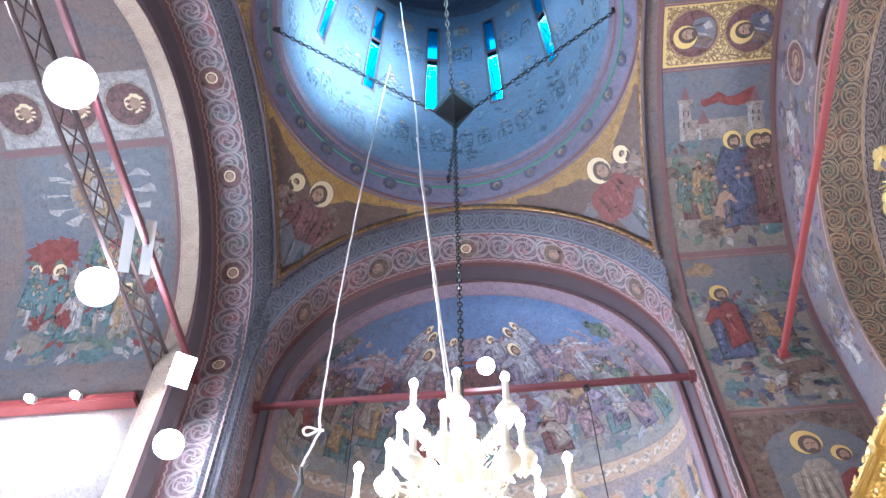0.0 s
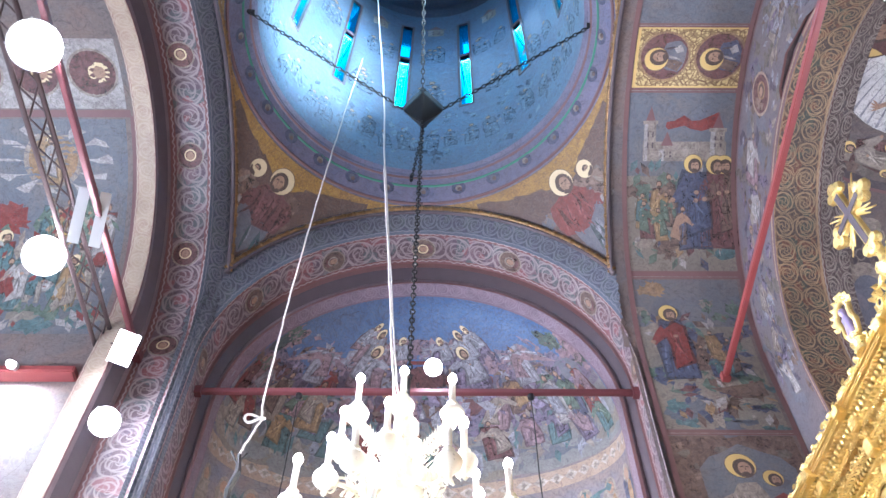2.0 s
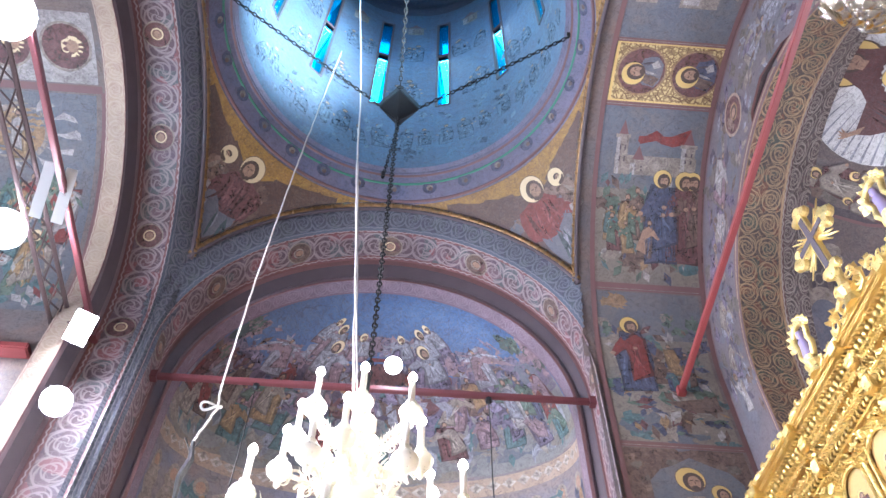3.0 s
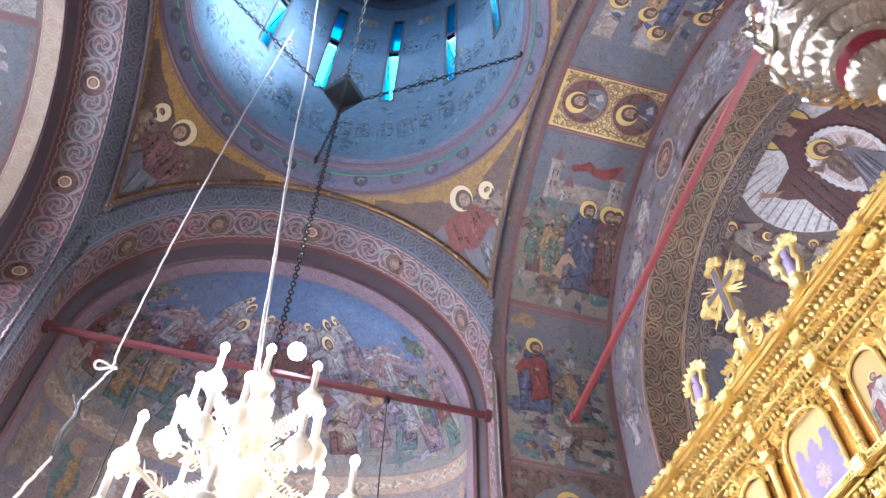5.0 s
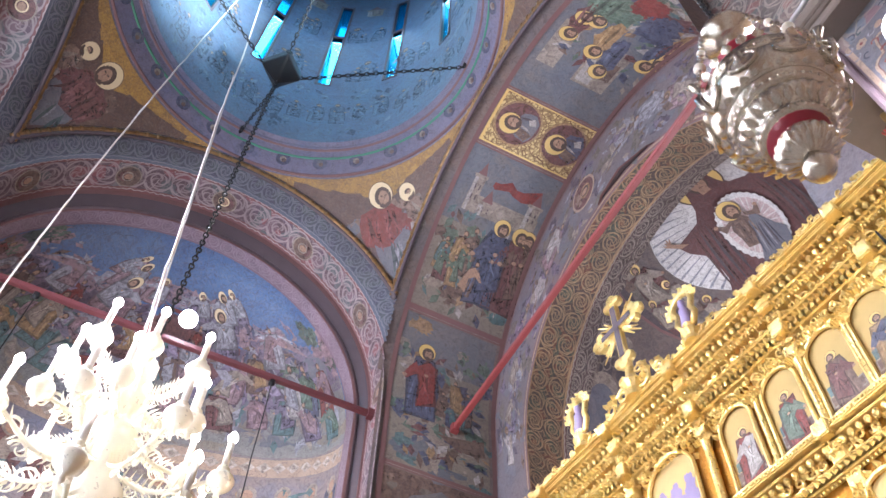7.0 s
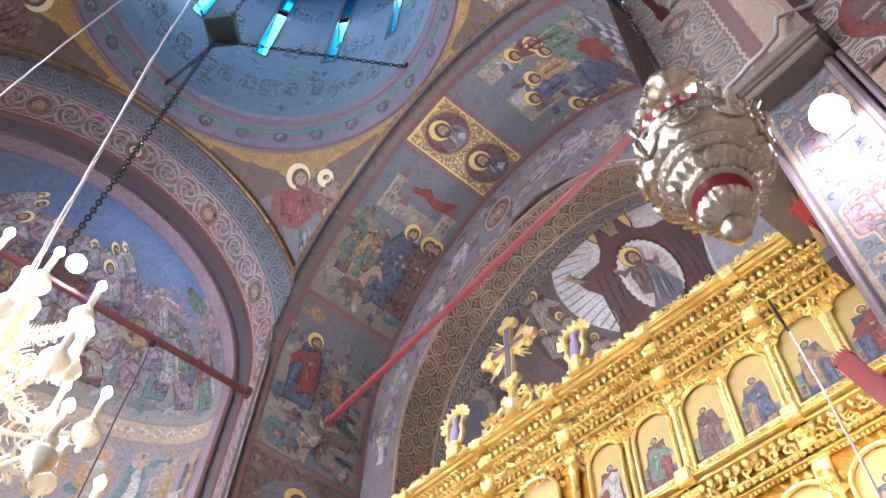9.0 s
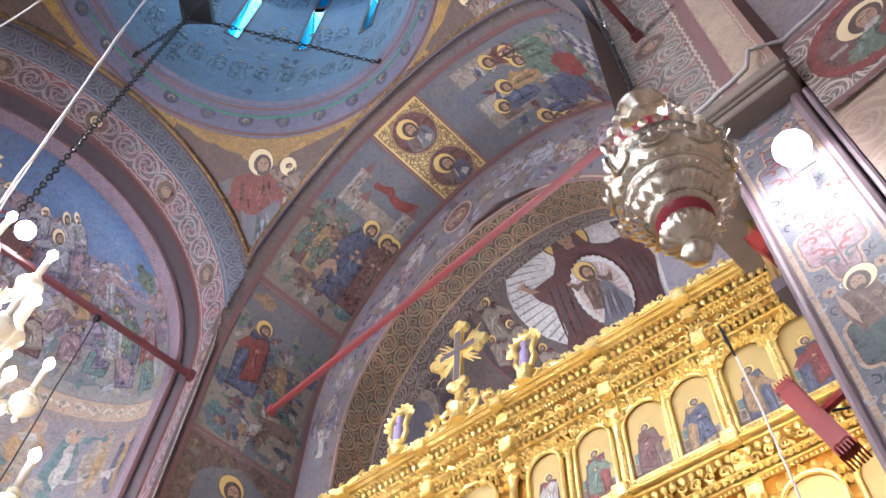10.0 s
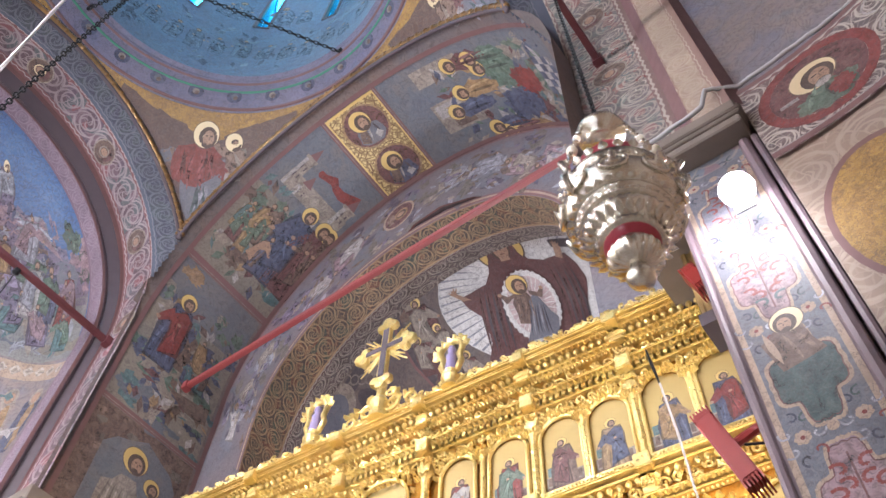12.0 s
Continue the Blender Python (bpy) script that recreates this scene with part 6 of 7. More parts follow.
def icon(u, w, z0, z1, cols, big=False):
    rise = w * 0.5
    zs = z1 - rise
    bm = bmesh.new()
    f = [bm.verts.new((u + p, -0.03, z)) for p, z in arch_outline(w, z0, zs, rise)]
    face = bm.faces.new(f)
    ex = bmesh.ops.extrude_face_region(bm, geom=[face])["geom"]
    for v in ex:
        if isinstance(v, bmesh.types.BMVert):
            v.co.y = -0.055
    panel = part("icon_panel", bm, M_icongold, screen, "arched icon of a robed saint on gold")
    loc = lambda p, q: (Vector((p, -0.03, q)), Vector((0, 1, 0)))
    h = (z1 - z0) * 0.82
    sh = [("fill", "brown", rect(u - w / 2 + 0.005, z0 + 0.005, u + w / 2 - 0.005, z0 + 0.2 * h))]
    if big:
        sh = [("fill", "violet", wobble(disc(u, z0 + 0.3 * h, w * 0.44, 0.33 * h), 0.04))] + [("fill", "violet", wobble(disc(u + k * w * 0.3, z0 + 0.55 * h, w * 0.13, 0.3 * h), 0.02)) for k in (-1, 0, 1)] + [("fill", "pink", wobble(disc(u, z0 + 0.35 * h, w * 0.15, 0.15 * h), 0.03))]
    else:
        sh += [("fill", "stone", rect(u - w / 2 + 0.01, z0 + 0.2 * h, u + w / 2 - 0.01, z0 + 0.36 * h))] + [("fill", "brown", rect(u + k * w - 0.02, z0 + 0.22 * h, u + k * w + 0.02, z0 + 0.34 * h)) for k in (-0.36, -0.2, 0.22, 0.38)]
        sh += [("fill", "teal", rect(u + 0.27 * w, z0 + 0.36 * h, u + 0.43 * w, z0 + 0.5 * h))]
        sh += figure(u, z0 + 0.07 * h, h * 0.86, cols, "halo", rnd.uniform(-0.02, 0.02), w=0.36, nimbus=0.085)
    ob = paint("icon_painting", "", loc, sh, 0.002, depth=0.004)
    del ob["category"]
    ob.parent = panel
    bm = bmesh.new()
    tube(bm, [(u - w / 2 - 0.015, 0.0, z0), (u - w / 2 - 0.015, 0.0, zs)] + [(u + (w / 2 + 0.015) * math.cos(a), 0.0, zs + (rise + 0.015) * math.sin(a)) for a in span(math.pi, 0, 0.25)] + [(u + w / 2 + 0.015, 0.0, z0)], 0.022, 6)
    for i in range(9):
        a = math.pi * (i + 0.5) / 9
        leaf(bm, u + (w / 2 + 0.03) * math.cos(a), zs + (rise + 0.03) * math.sin(a), 0.085, a, 0.015, 0.45)
    part("icon_frame", bm, M_gold, screen, smooth=False)


PAL["violet"] = M_purple
tier = [(-1.15, 0.36), (-1.7, 0.38), (-2.25, 0.39), (-2.73, 0.39), (-3.28, 0.43), (-3.8, 0.42)]
tints = [("red", "pale"), ("red", "green"), ("brown", "maroon"), ("ochre", "blue"), ("blue", "ochre"), ("blue", "red"), ("green", "red")]
icon(UC, 0.62, 6.58, 7.56, None, True)
for (u, w), c in zip(tier, tints):
    for uu in (u, 2 * UC - u):
        icon(uu, w, 6.57, 7.47 + (0.05 if u < -3 else 0), c)
for i, u in enumerate((-0.98, -1.58, -2.18, -2.78, -3.38, -3.95)):
    icon(u, 0.44, 5.2, 5.98, tints[i])
    icon(2 * UC - u, 0.44, 5.2, 5.98, tints[-1 - i])
# columns between the icons, with proud entablature blocks over the thicker ones
for k, uu in enumerate([q for u in (-0.78, -1.43, -1.98, -2.49, -3.0, -3.54, -4.08) for q in (u, 2 * UC - u)]):
    thick = (k // 2) in (0, 2, 4, 6)
    r = 0.042 if thick else 0.03
    bm = bmesh.new()
    prof = [(r * 1.5, 6.56), (r * 1.5, 6.6), (r, 6.63)] + [(r * (0.9 + 0.14 * (i % 2)), 6.64 + i * 0.034) for i in range(20)] + [(r * 1.2, 7.33), (r * 1.6, 7.39), (r * 1.7, 7.43)]
    lathe(bm, prof, 10, Matrix.Translation((uu, 0.0, 0)))
    column = part("column", bm, M_gold, screen)
    bm = bmesh.new()
    for a in range(7):
        leaf(bm, uu + (a - 3) * r * 0.5, 7.34, 0.09, math.pi / 2 + (3 - a) * 0.2, r + 0.02)
    part("capital", bm, M_gold, column)
    if thick:
        for z0, z1, w1 in ((7.43, 7.52, 0.06), (7.52, 7.66, 0.03), (7.66, 7.83, 0.13), (7.84, 7.98, 0.07), (7.99, 8.06, 0.17), (8.06, 8.16, 0.16), (8.165, 8.288, 0.29), (6.2, 6.4, 0.08), (6.405, 6.555, 0.18), (5.1, 6.2, 0.0)):
            bm = bmesh.new()
            box(bm, (uu - r * 1.7, -0.06, z0), (uu + r * 1.7, w1, z1))
            bmesh.ops.bevel(bm, geom=bm.edges[:], offset=0.01, segments=2, affect="EDGES")
            part("pilaster_block", bm, M_gold, screen)
        for z, w in ((7.59, 0.04), (7.91, 0.08), (6.3, 0.09), (5.9, 0.02), (5.7, 0.02), (5.5, 0.02)):
            bm = bmesh.new()
            carving(bm, uu - r * 1.4, uu + r * 1.4, z - 0.06, z + 0.06, 0.07, w)
            tagged(part("pilaster_carving", bm, M_gold, screen), kind="stuff")
# leafy spandrels over the icon arches
for u, w in tier + [(2 * UC - u, w) for u, w in tier] + [(UC, 0.62)]:
    top = 7.6 if w > 0.5 else 7.47
    bm = bmesh.new()
    for s in (-1, 1):
        for k in range(10):
            f = k / 9
            leaf(bm, u + s * w * (0.08 + 0.46 * f), top + 0.045 - 0.12 * f * f + rnd.uniform(-0.02, 0.02), 0.075, math.pi / 2 - s * f * 1.2 + rnd.uniform(-0.4, 0.4), 0.03, 0.38)
        for k, (du, dz, rr) in enumerate(((0.2, 0.05, 0.04), (0.38, 0.02, 0.045), (0.5, -0.06, 0.04))):
            curl(bm, u + s * w * du, top + dz, rr, 1.4, s if k % 2 else -s, 0.01, 0.012, 0)
    tagged(part("spandrel_carving", bm, M_gold, screen), kind="stuff")

# finials: cross with rays, two small framed crests
def finial_cross(parent, u, z, s):
    bm = bmesh.new()
    for ang, l0, l1 in ((math.pi / 2, 0.0, 0.5), (-math.pi / 2, 0.0, 0.62), (0, 0.0, 0.36), (math.pi, 0.0, 0.36)):
        c, sn = math.cos(ang), math.sin(ang)
        m = Matrix.Translation((u, 0.25, z)) @ Matrix.Rotation(-ang, 4, "Y")
        box(bm, (0, -0.03, -0.055 * s), (l1 * s, 0.03, 0.055 * s), m)
        for dx, dz, r in ((l1, 0, 0.085), (l1 - 0.07, 0.085, 0.07), (l1 - 0.07, -0.085, 0.07)):
            lathe(bm, [(0, -0.045), (r * s * 0.8, -0.04), (r * s, 0), (r * s * 0.8, 0.04), (0, 0.045)], 12, m @ Matrix.Translation((dx * s, 0, dz * s)) @ Matrix.Rotation(math.pi / 2, 4, "X"))
    c1 = part("cross", bm, M_gold, parent)
    bm = bmesh.new()
    for k in range(4):
        for j in (-1, 0, 1):
            a = math.pi / 4 + k * math.pi / 2 + j * 0.14
            l = (0.46 if j == 0 else 0.36) * s
            tube(bm, [(u + 0.1 * s * math.cos(a), 0.24, z + 0.1 * s * math.sin(a)), (u + l * math.cos(a), 0.24, z + l * math.sin(a))], [0.022, 0.008], 5)
    part("ray", bm, M_gold, c1)
    bm = bmesh.new()
    box(bm, (u - 0.04 * s, 0.282, z - 0.5 * s), (u + 0.04 * s, 0.288, z + 0.36 * s))
    box(bm, (u - 0.26 * s, 0.284, z - 0.03 * s), (u + 0.26 * s, 0.29, z + 0.05 * s))
    part("painted_corpus_panel", bm, M_dark, c1)


finial_cross(screen, UC, 9.42, 1.0)
bm = bmesh.new()
lathe(bm, [(0.12, 8.27), (0.09, 8.4), (0.13, 8.5), (0.06, 8.62), (0.05, 8.86)], 12, Matrix.Translation((UC, 0.22, 0)))
for s in (-1, 1):
    curl(bm, UC + s * 0.17, 8.47, 0.13, 1.5, s, 0.2, 0.026, 0.5)
    curl(bm, UC + s * 0.12, 8.66, 0.08, 1.4, -s, 0.2, 0.02, 1.5)
    for k in range(8):
        leaf(bm, UC + s * rnd.uniform(0.05, 0.45), rnd.uniform(8.35, 8.6), 0.12, rnd.uniform(0.4, 2.7), 0.22, 0.35)
    curl(bm, UC + s * 0.4, 8.42, 0.1, 1.4, -s, 0.2, 0.022, 0.5)
part("cross_base", bm, M_gold, screen)
for u in (UC - 0.92, UC + 0.92):
    bm = bmesh.new()
    pts = [(u - 0.07, 0.22, 8.52), (u - 0.13, 0.22, 8.66), (u - 0.1, 0.22, 8.76)] + [(u + 0.14 * math.cos(a), 0.22, 8.88 + 0.15 * math.sin(a)) for a in span(math.pi, 0, 0.35)] + [(u + 0.1, 0.22, 8.76), (u + 0.13, 0.22, 8.66), (u + 0.07, 0.22, 8.52)]
    tube(bm, pts, 0.036, 8)
    for k in range(9):
        a = math.pi * (k - 0.5) / 8
        leaf(bm, u + 0.15 * math.cos(a), 8.88 + 0.16 * math.sin(a), 0.1, a, 0.24, 0.42)
        lathe(bm, [(0, -0.035), (0.03, -0.015), (0.035, 0.015), (0, 0.04)], 8, Matrix.Translation((u + 0.17 * math.cos(a), 0.22, 8.88 + 0.18 * math.sin(a))))
    f = part("side_finial", bm, M_gold, screen, smooth=True)
    bm = bmesh.new()
    lathe(bm, [(0.1, 8.27), (0.08, 8.34), (0.11, 8.42), (0.05, 8.5), (0.07, 8.54)], 12, Matrix.Translation((u, 0.22, 0)))
    for s in (-1, 1):
        curl(bm, u + s * 0.1, 8.4, 0.07, 1.4, s, 0.2, 0.018, 0.5)
    part("finial_base", bm, M_gold, f)
    bm = bmesh.new()
    lathe(bm, [(0.0, 8.52), (0.075, 8.54), (0.055, 8.72), (0.06, 8.78), (0.025, 8.84), (0.045, 8.88), (0.04, 8.93), (0.0, 8.96)], 12, Matrix.Translation((u, 0.22, 0)))
    part("finial_picture", bm, M_purple, f, "small violet painted figure in the frame", smooth=True)

# wooden post at the screen's end
post = base("wooden_post", "dark gilded wooden post standing at the screen's end", "post", Matrix.Translation((4.75, -4.05, 0)))
bm = bmesh.new()
box(bm, (-0.13, -0.1, 7.2), (0.13, 0.1, 9.0))
for s in (-0.09, 0.0, 0.09):
    box(bm, (-0.15, s - 0.025, 7.22), (-0.12, s + 0.025, 9.0))
bmesh.ops.bevel(bm, geom=bm.edges[:], offset=0.01, segments=1, affect="EDGES")
part("shaft", bm, plain("dull_gold_wood", (0.3, 0.19, 0.07), 0.5, 0.3, 0.4, 4), post)
bm = bmesh.new()
box(bm, (-0.17, -0.14, 7.08), (0.17, 0.14, 7.22))
part("foot_block", bm, M_dark, post)

# ---- chandelier ----
M_candle = plain("white_candle_tube", (0.85, 0.8, 0.72), 0.5, 0.0, 0.1)
M_bulb = glow("lit_bulb", (1.0, 0.95, 0.88), 60.0)
M_brass = plain("bright_gilt_brass", (0.93, 0.86, 0.72), 0.3, 0.25, 0.2, 12, 0.5, 0.01)
CX, CY = 0.04, 1.08
chand = base("chandelier", "tiered gilt brass chandelier with lit candle bulbs", "chandelier", Matrix.Translation((CX, CY, 0)))
bm = bmesh.new()
lathe(bm, [(0.0, 5.5), (0.1, 5.55), (0.16, 5.7), (0.08, 5.85), (0.2, 6.0), (0.26, 6.2), (0.12, 6.4), (0.1, 6.5), (0.2, 6.62), (0.22, 6.75), (0.1, 6.9), (0.08, 7.0), (0.15, 7.12), (0.17, 7.22), (0.07, 7.36), (0.06, 7.45), (0.12, 7.55), (0.12, 7.66), (0.05, 7.74), (0.05, 7.82)], 24, Matrix(), 0.08, 12)
part("stem", bm, M_brass, chand, smooth=True)


def candle(x, y, z, s=1.0):
    """One candle: cup and urn, tube, bulb; z is the bulb's centre."""
    at = Matrix.Translation((x, y, 0))
    bm = bmesh.new()
    lathe(bm, [(0.012, z - 0.66 * s), (0.03 * s, z - 0.63 * s), (0.02 * s, z - 0.6 * s), (0.05 * s, z - 0.57 * s), (0.105 * s, z - 0.51 * s), (0.118 * s, z - 0.46 * s), (0.1 * s, z - 0.42 * s), (0.04 * s, z - 0.39 * s), (0.03 * s, z - 0.37 * s), (0.055 * s, z - 0.34 * s), (0.03 * s, z - 0.31 * s)], 20, at)
    cup = part("candle_cup", bm, M_brass, chand, smooth=True)
    bm = bmesh.new()
    lathe(bm, [(0.03 * s, z - 0.32 * s), (0.03 * s, z - 0.05 * s)], 12, at)
    part("candle_tube", bm, M_candle, cup, smooth=True)
    bm = bmesh.new()
    lathe(bm, [(0.0, z - 0.06 * s), (0.034 * s, z - 0.03 * s), (0.044 * s, z + 0.01 * s), (0.028 * s, z + 0.05 * s), (0.0, z + 0.085 * s)], 12, at)
    part("bulb", bm, M_bulb, cup, "lit white bulb", smooth=True)


def arm_of(a, r, z, hub):
    """A scrolled arm with leaves from the stem to a candle cup."""
    bm = bmesh.new()
    pts = []
    for k in span(0, 1, 0.07):
        rr = 0.1 + (r - 0.1) * k
        pts.append((rr * math.cos(a), rr * math.sin(a), hub + (z - 0.6 - hub) * k * k - 0.16 * math.sin(math.pi * k * 1.3) * r))
    tube(bm, pts, 0.022, 7)
    arm = part("arm", bm, M_brass, chand, smooth=True)
    bm = bmesh.new()
    e1, side, up = Vector((math.cos(a), math.sin(a), 0)), Vector((-math.sin(a), math.cos(a), 0)), Vector((0, 0, 1))
    for c, q, rad in ((0.25, -0.06, 0.09), (0.45, 0.05, 0.1), (0.6, -0.1, 0.09), (0.75, 0.02, 0.08), (0.95, -0.08, 0.07)):
        P0 = Vector(pts[round(c * (len(pts) - 1))])
        tube(bm, [P0 + e1 * rad * math.cos(t) * (1 - t / 9) + up * (q + rad * math.sin(t) * (1 - t / 9)) for t in span(0, 6.5, 0.5)], [0.016 - 0.0008 * i for i in range(14)], 5)
    for k in span(0.1, 1.0, 0.075):
        P0 = Vector(pts[round(k * (len(pts) - 1))])
        for s in (-1, 0, 1):
            d = (side * s + up * (0.9 if s else -1.0) + e1 * 0.35).normalized()
            wd = d.cross(e1).normalized() * 0.026
            v = [bm.verts.new(q) for q in (P0, P0 + d * 0.05 + wd, P0 + d * 0.12 + e1 * 0.03, P0 + d * 0.05 - wd, P0 + d * 0.06 + e1 * 0.02)]
            for i in range(4):
                bm.faces.new((v[i], v[(i + 1) % 4], v[4]))
    tagged(part("arm_foliage", bm, M_brass, arm, smooth=True), kind="stuff")


TIERS = [(0.5, 7.88, 7.25, [radians(a) for a in (268, 222, 318, 176, 25, 130, 80)]), (1.0, 6.85, 6.4, [radians(204 + 45 * k) for k in range(8)]), (0.72, 7.25, 6.9, [radians(20 + 60 * k) for k in range(6)]), (1.28, 5.9, 5.7, [0.2 + k * math.pi / 5 for k in range(10)])]
for r, z, hub, turns in TIERS:
    for a in turns:
        r0 = r
        if r == 0.5:
            r = 0.5 + 0.14 * abs(math.cos(a))
        x, y = r * math.cos(a), r * math.sin(a)
        candle(x, y, z)
        arm_of(a, r, z, hub)
        r = r0
bm = bmesh.new()
tube(bm, [(0, 0, 8.0), (0, 0, 8.3)], 0.02, 6)
part("hook", bm, M_iron, chand)


def chain(name, p, q, label, mat=M_iron, link=0.1, thick=0.011, parent=None, cat="chain"):
    """Oval links turned crosswise in turn, drawn tight between two points."""
    p, q = Vector(p), Vector(q)
    d = q - p
    n = max(2, round(d.length / (link * 0.78)))
    mt = d.to_track_quat("X", "Z").to_matrix().to_4x4()
    bm = bmesh.new()
    for i in range(n):
        x = d.length * (i + 0.5) / n
        rows = []
        for k in range(8):
            a = 2 * math.pi * k / 8
            lx, ly = link * 0.5 * math.cos(a), link * 0.27 * math.sin(a)
            c = Vector((x + lx, ly, 0)) if i % 2 else Vector((x + lx, 0, ly))
            rows.append(c)
        ring = [p + mt @ c for c in rows]
        tube(bm, ring + [ring[0]], thick, 4)
    if parent is None:
        return tagged(part(name, bm, mat), label, cat)
    return part(name, bm, mat, parent)


# black counterweight box on four chains
weight = base("counterweight", "black iron box hung on chains under the dome", "counterweight", Matrix.Translation((CX, CY, 14.75)))
bm = bmesh.new()
lathe(bm, [(0.03, -0.42), (0.34, 0.0), (0.34, 0.2), (0.06, 0.42)], 4, Matrix.Rotation(0.0, 4, "Z"))
bmesh.ops.bevel(bm, geom=bm.edges[:], offset=0.02, segments=1, affect="EDGES")
part("box", bm, M_iron, weight)
bm = bmesh.new()
for k in range(4):
    a = k * math.pi / 2
    tube(bm, [Vector((0.33 * math.cos(a), 0.33 * math.sin(a), 0.1)) + Vector((0.05 * math.cos(t), 0, 0.05 * math.sin(t))) for t in span(0, 6.28, 0.6)], 0.012, 4)
part("eye_ring", bm, M_iron, weight)
for at, k in (((2.88, -0.12, 15.55), 0), ((-2.85, -0.35, 15.5), 2), ((-0.22, 2.86, 15.5), 1), ((0.1, -2.8, 15.6), 3)):
    a = k * math.pi / 2
    chain("support_chain", (CX + 0.36 * math.cos(a), CY + 0.36 * math.sin(a), 14.85), at, "black iron chain from the dome ring to the counterweight")
    bm = bmesh.new()
    d = Vector((at[0], at[1], 0)).normalized()
    tube(bm, [Vector(at) - d * 0.12, Vector(at) + d * 0.15], 0.035, 8)
    tagged(part("ring_bolt", bm, M_iron), "black iron bolt fixed in the dome ring", "bolt")
chain("chandelier_chain", (CX, CY, 8.3), (CX, CY, 14.35), "black iron chain holding the chandelier")


def rope(name, pts, r, label, cat="rope", mat=M_rope):
    bm = bmesh.new()
    v = [Vector(p) for p in pts]
    fine = []
    for a, b in zip(v, v[1:]):
        for k in span(0, 1, 0.12)[:-1]:
            fine.append(a.lerp(b, k) + Vector((rnd.uniform(-0.006, 0.006), 0, 0)))
    tube(bm, fine + [v[-1]], r, 6)
    return tagged(part(name, bm, mat, smooth=True), label, cat)


rope("hanging_rope", [(-1.1, 1.08, 20.5), (-0.62, 1.08, 15.0), (-0.48, 1.08, 12.7), (-0.27, 1.08, 10.2), (-0.15, 1.08, 8.6), (-0.07, 1.08, 7.7)], 0.014, "pale twisted rope running up into the dome")
rope("hanging_rope", [(-0.58, 1.12, 14.0), (-0.44, 1.12, 12.4), (-0.24, 1.12, 10.1), (-0.1, 1.12, 8.4), (-0.02, 1.12, 7.6)], 0.009, "thin second strand beside the pale rope")
rope("slack_rope", [(-1.15, 1.08, 17.0), (-1.27, 1.08, 14.4), (-1.35, 1.08, 12.4), (-1.42, 1.08, 9.8), (-1.43, 1.08, 8.0), (-1.4, 1.08, 7.72), (-1.5, 1.08, 7.4), (-1.53, 1.08, 7.25)], 0.012, "slack pale rope with a looped knot")
bm = bmesh.new()
tube(bm, [(-1.47 + 0.1 * math.cos(t), 1.08 + 0.03 * math.sin(2 * t), 7.74 + 0.035 * math.sin(t)) for t in span(0, 6.28, 0.4)], 0.014, 6)
tagged(part("rope_knot", bm, M_rope), "looped knot tied in the pale rope", "knot")
clip = base("rope_clip", "black clip fastening hanging on the rope's end", "clip", Matrix.Translation((-1.53, 1.08, 6.95)))
bm = bmesh.new()
tube(bm, [(0, 0, 0.32), (0.03, 0, 0.1), (-0.02, 0, -0.1), (0.0, 0, -0.35)], [0.02, 0.035, 0.035, 0.02], 6)
part("clip_body", bm, M_iron, clip)
bm = bmesh.new()
tube(bm, [(-0.08, 0, 0.36), (0, 0, 0.2), (0.07, 0, 0.34)], 0.012, 5)
part("clip_hook", bm, M_iron, clip)
rope("slack_rope", [(-1.53, 1.08, 6.6), (-1.62, 1.05, 6.2), (-1.8, 1.0, 5.4)], 0.014, "slack pale rope below the black clip")
for x in (-1.76, 1.70):
    rope("hanger_wire", [(x, 3.92, 10.98), (x, 3.92, 6.5)], 0.009, "thin black wire hanging from the iron tie", "wire", M_iron)
    bm = bmesh.new()
    lathe(bm, [(0.0, 10.86), (0.05, 10.9), (0.05, 10.97), (0.0, 11.0)], 8, Matrix.Translation((x, 3.92, 0)))
    tagged(part("wire_clamp", bm, M_iron), "small black clamp under the iron tie", "clamp")

# ---- silver hanging lamp ----
M_redcloth = plain("red_glass_and_cloth", (0.35, 0.03, 0.05), 0.35, 0.0, 0.4, 20)
LX, LY, LZ = 2.46, -4.17, 5.0
lamp_s = base("hanging_oil_lamp", "large chased silver hanging oil lamp with a red insert", "oil lamp", Matrix.Translation((LX, LY, LZ)))
def lamp_part(name, prof, sides, mat=M_silver, flute=0.0, lobes=0, label=""):
    bm = bmesh.new()
    lathe(bm, prof, sides, Matrix(), flute, lobes)
    return part(name, bm, mat, lamp_s, label, smooth=True)


def ring_of(name, n, r, z, make, mat=M_silver):
    """Small ornaments set in a ring round the lamp, joined as one chased band."""
    bm = bmesh.new()
    for i in range(n):
        make(bm, Matrix.Rotation(2 * math.pi * i / n, 4, "Z") @ Matrix.Translation((r, 0, z)))
    tagged(part(name, bm, mat, lamp_s, smooth=True), kind="stuff")


def bead(s):
    return lambda bm, m: lathe(bm, [(0, -s), (s * 0.8, -s * 0.6), (s, 0), (s * 0.8, s * 0.6), (0, s)], 8, m)


def oval(w, h, lean):
    """An oval cartouche: raised rim, domed middle."""
    def make(bm, m):
        t = m @ Matrix.Rotation(radians(lean), 4, "Y") @ Matrix.Rotation(math.pi / 2, 4, "Y") @ Matrix.Diagonal((h, w, 1, 1))
        lathe(bm, [(1.0, -0.01), (1.0, 0.012), (0.9, 0.02), (0.78, 0.008), (0.7, 0.006), (0.45, 0.02), (0.0, 0.026)], 16, t)
    return make


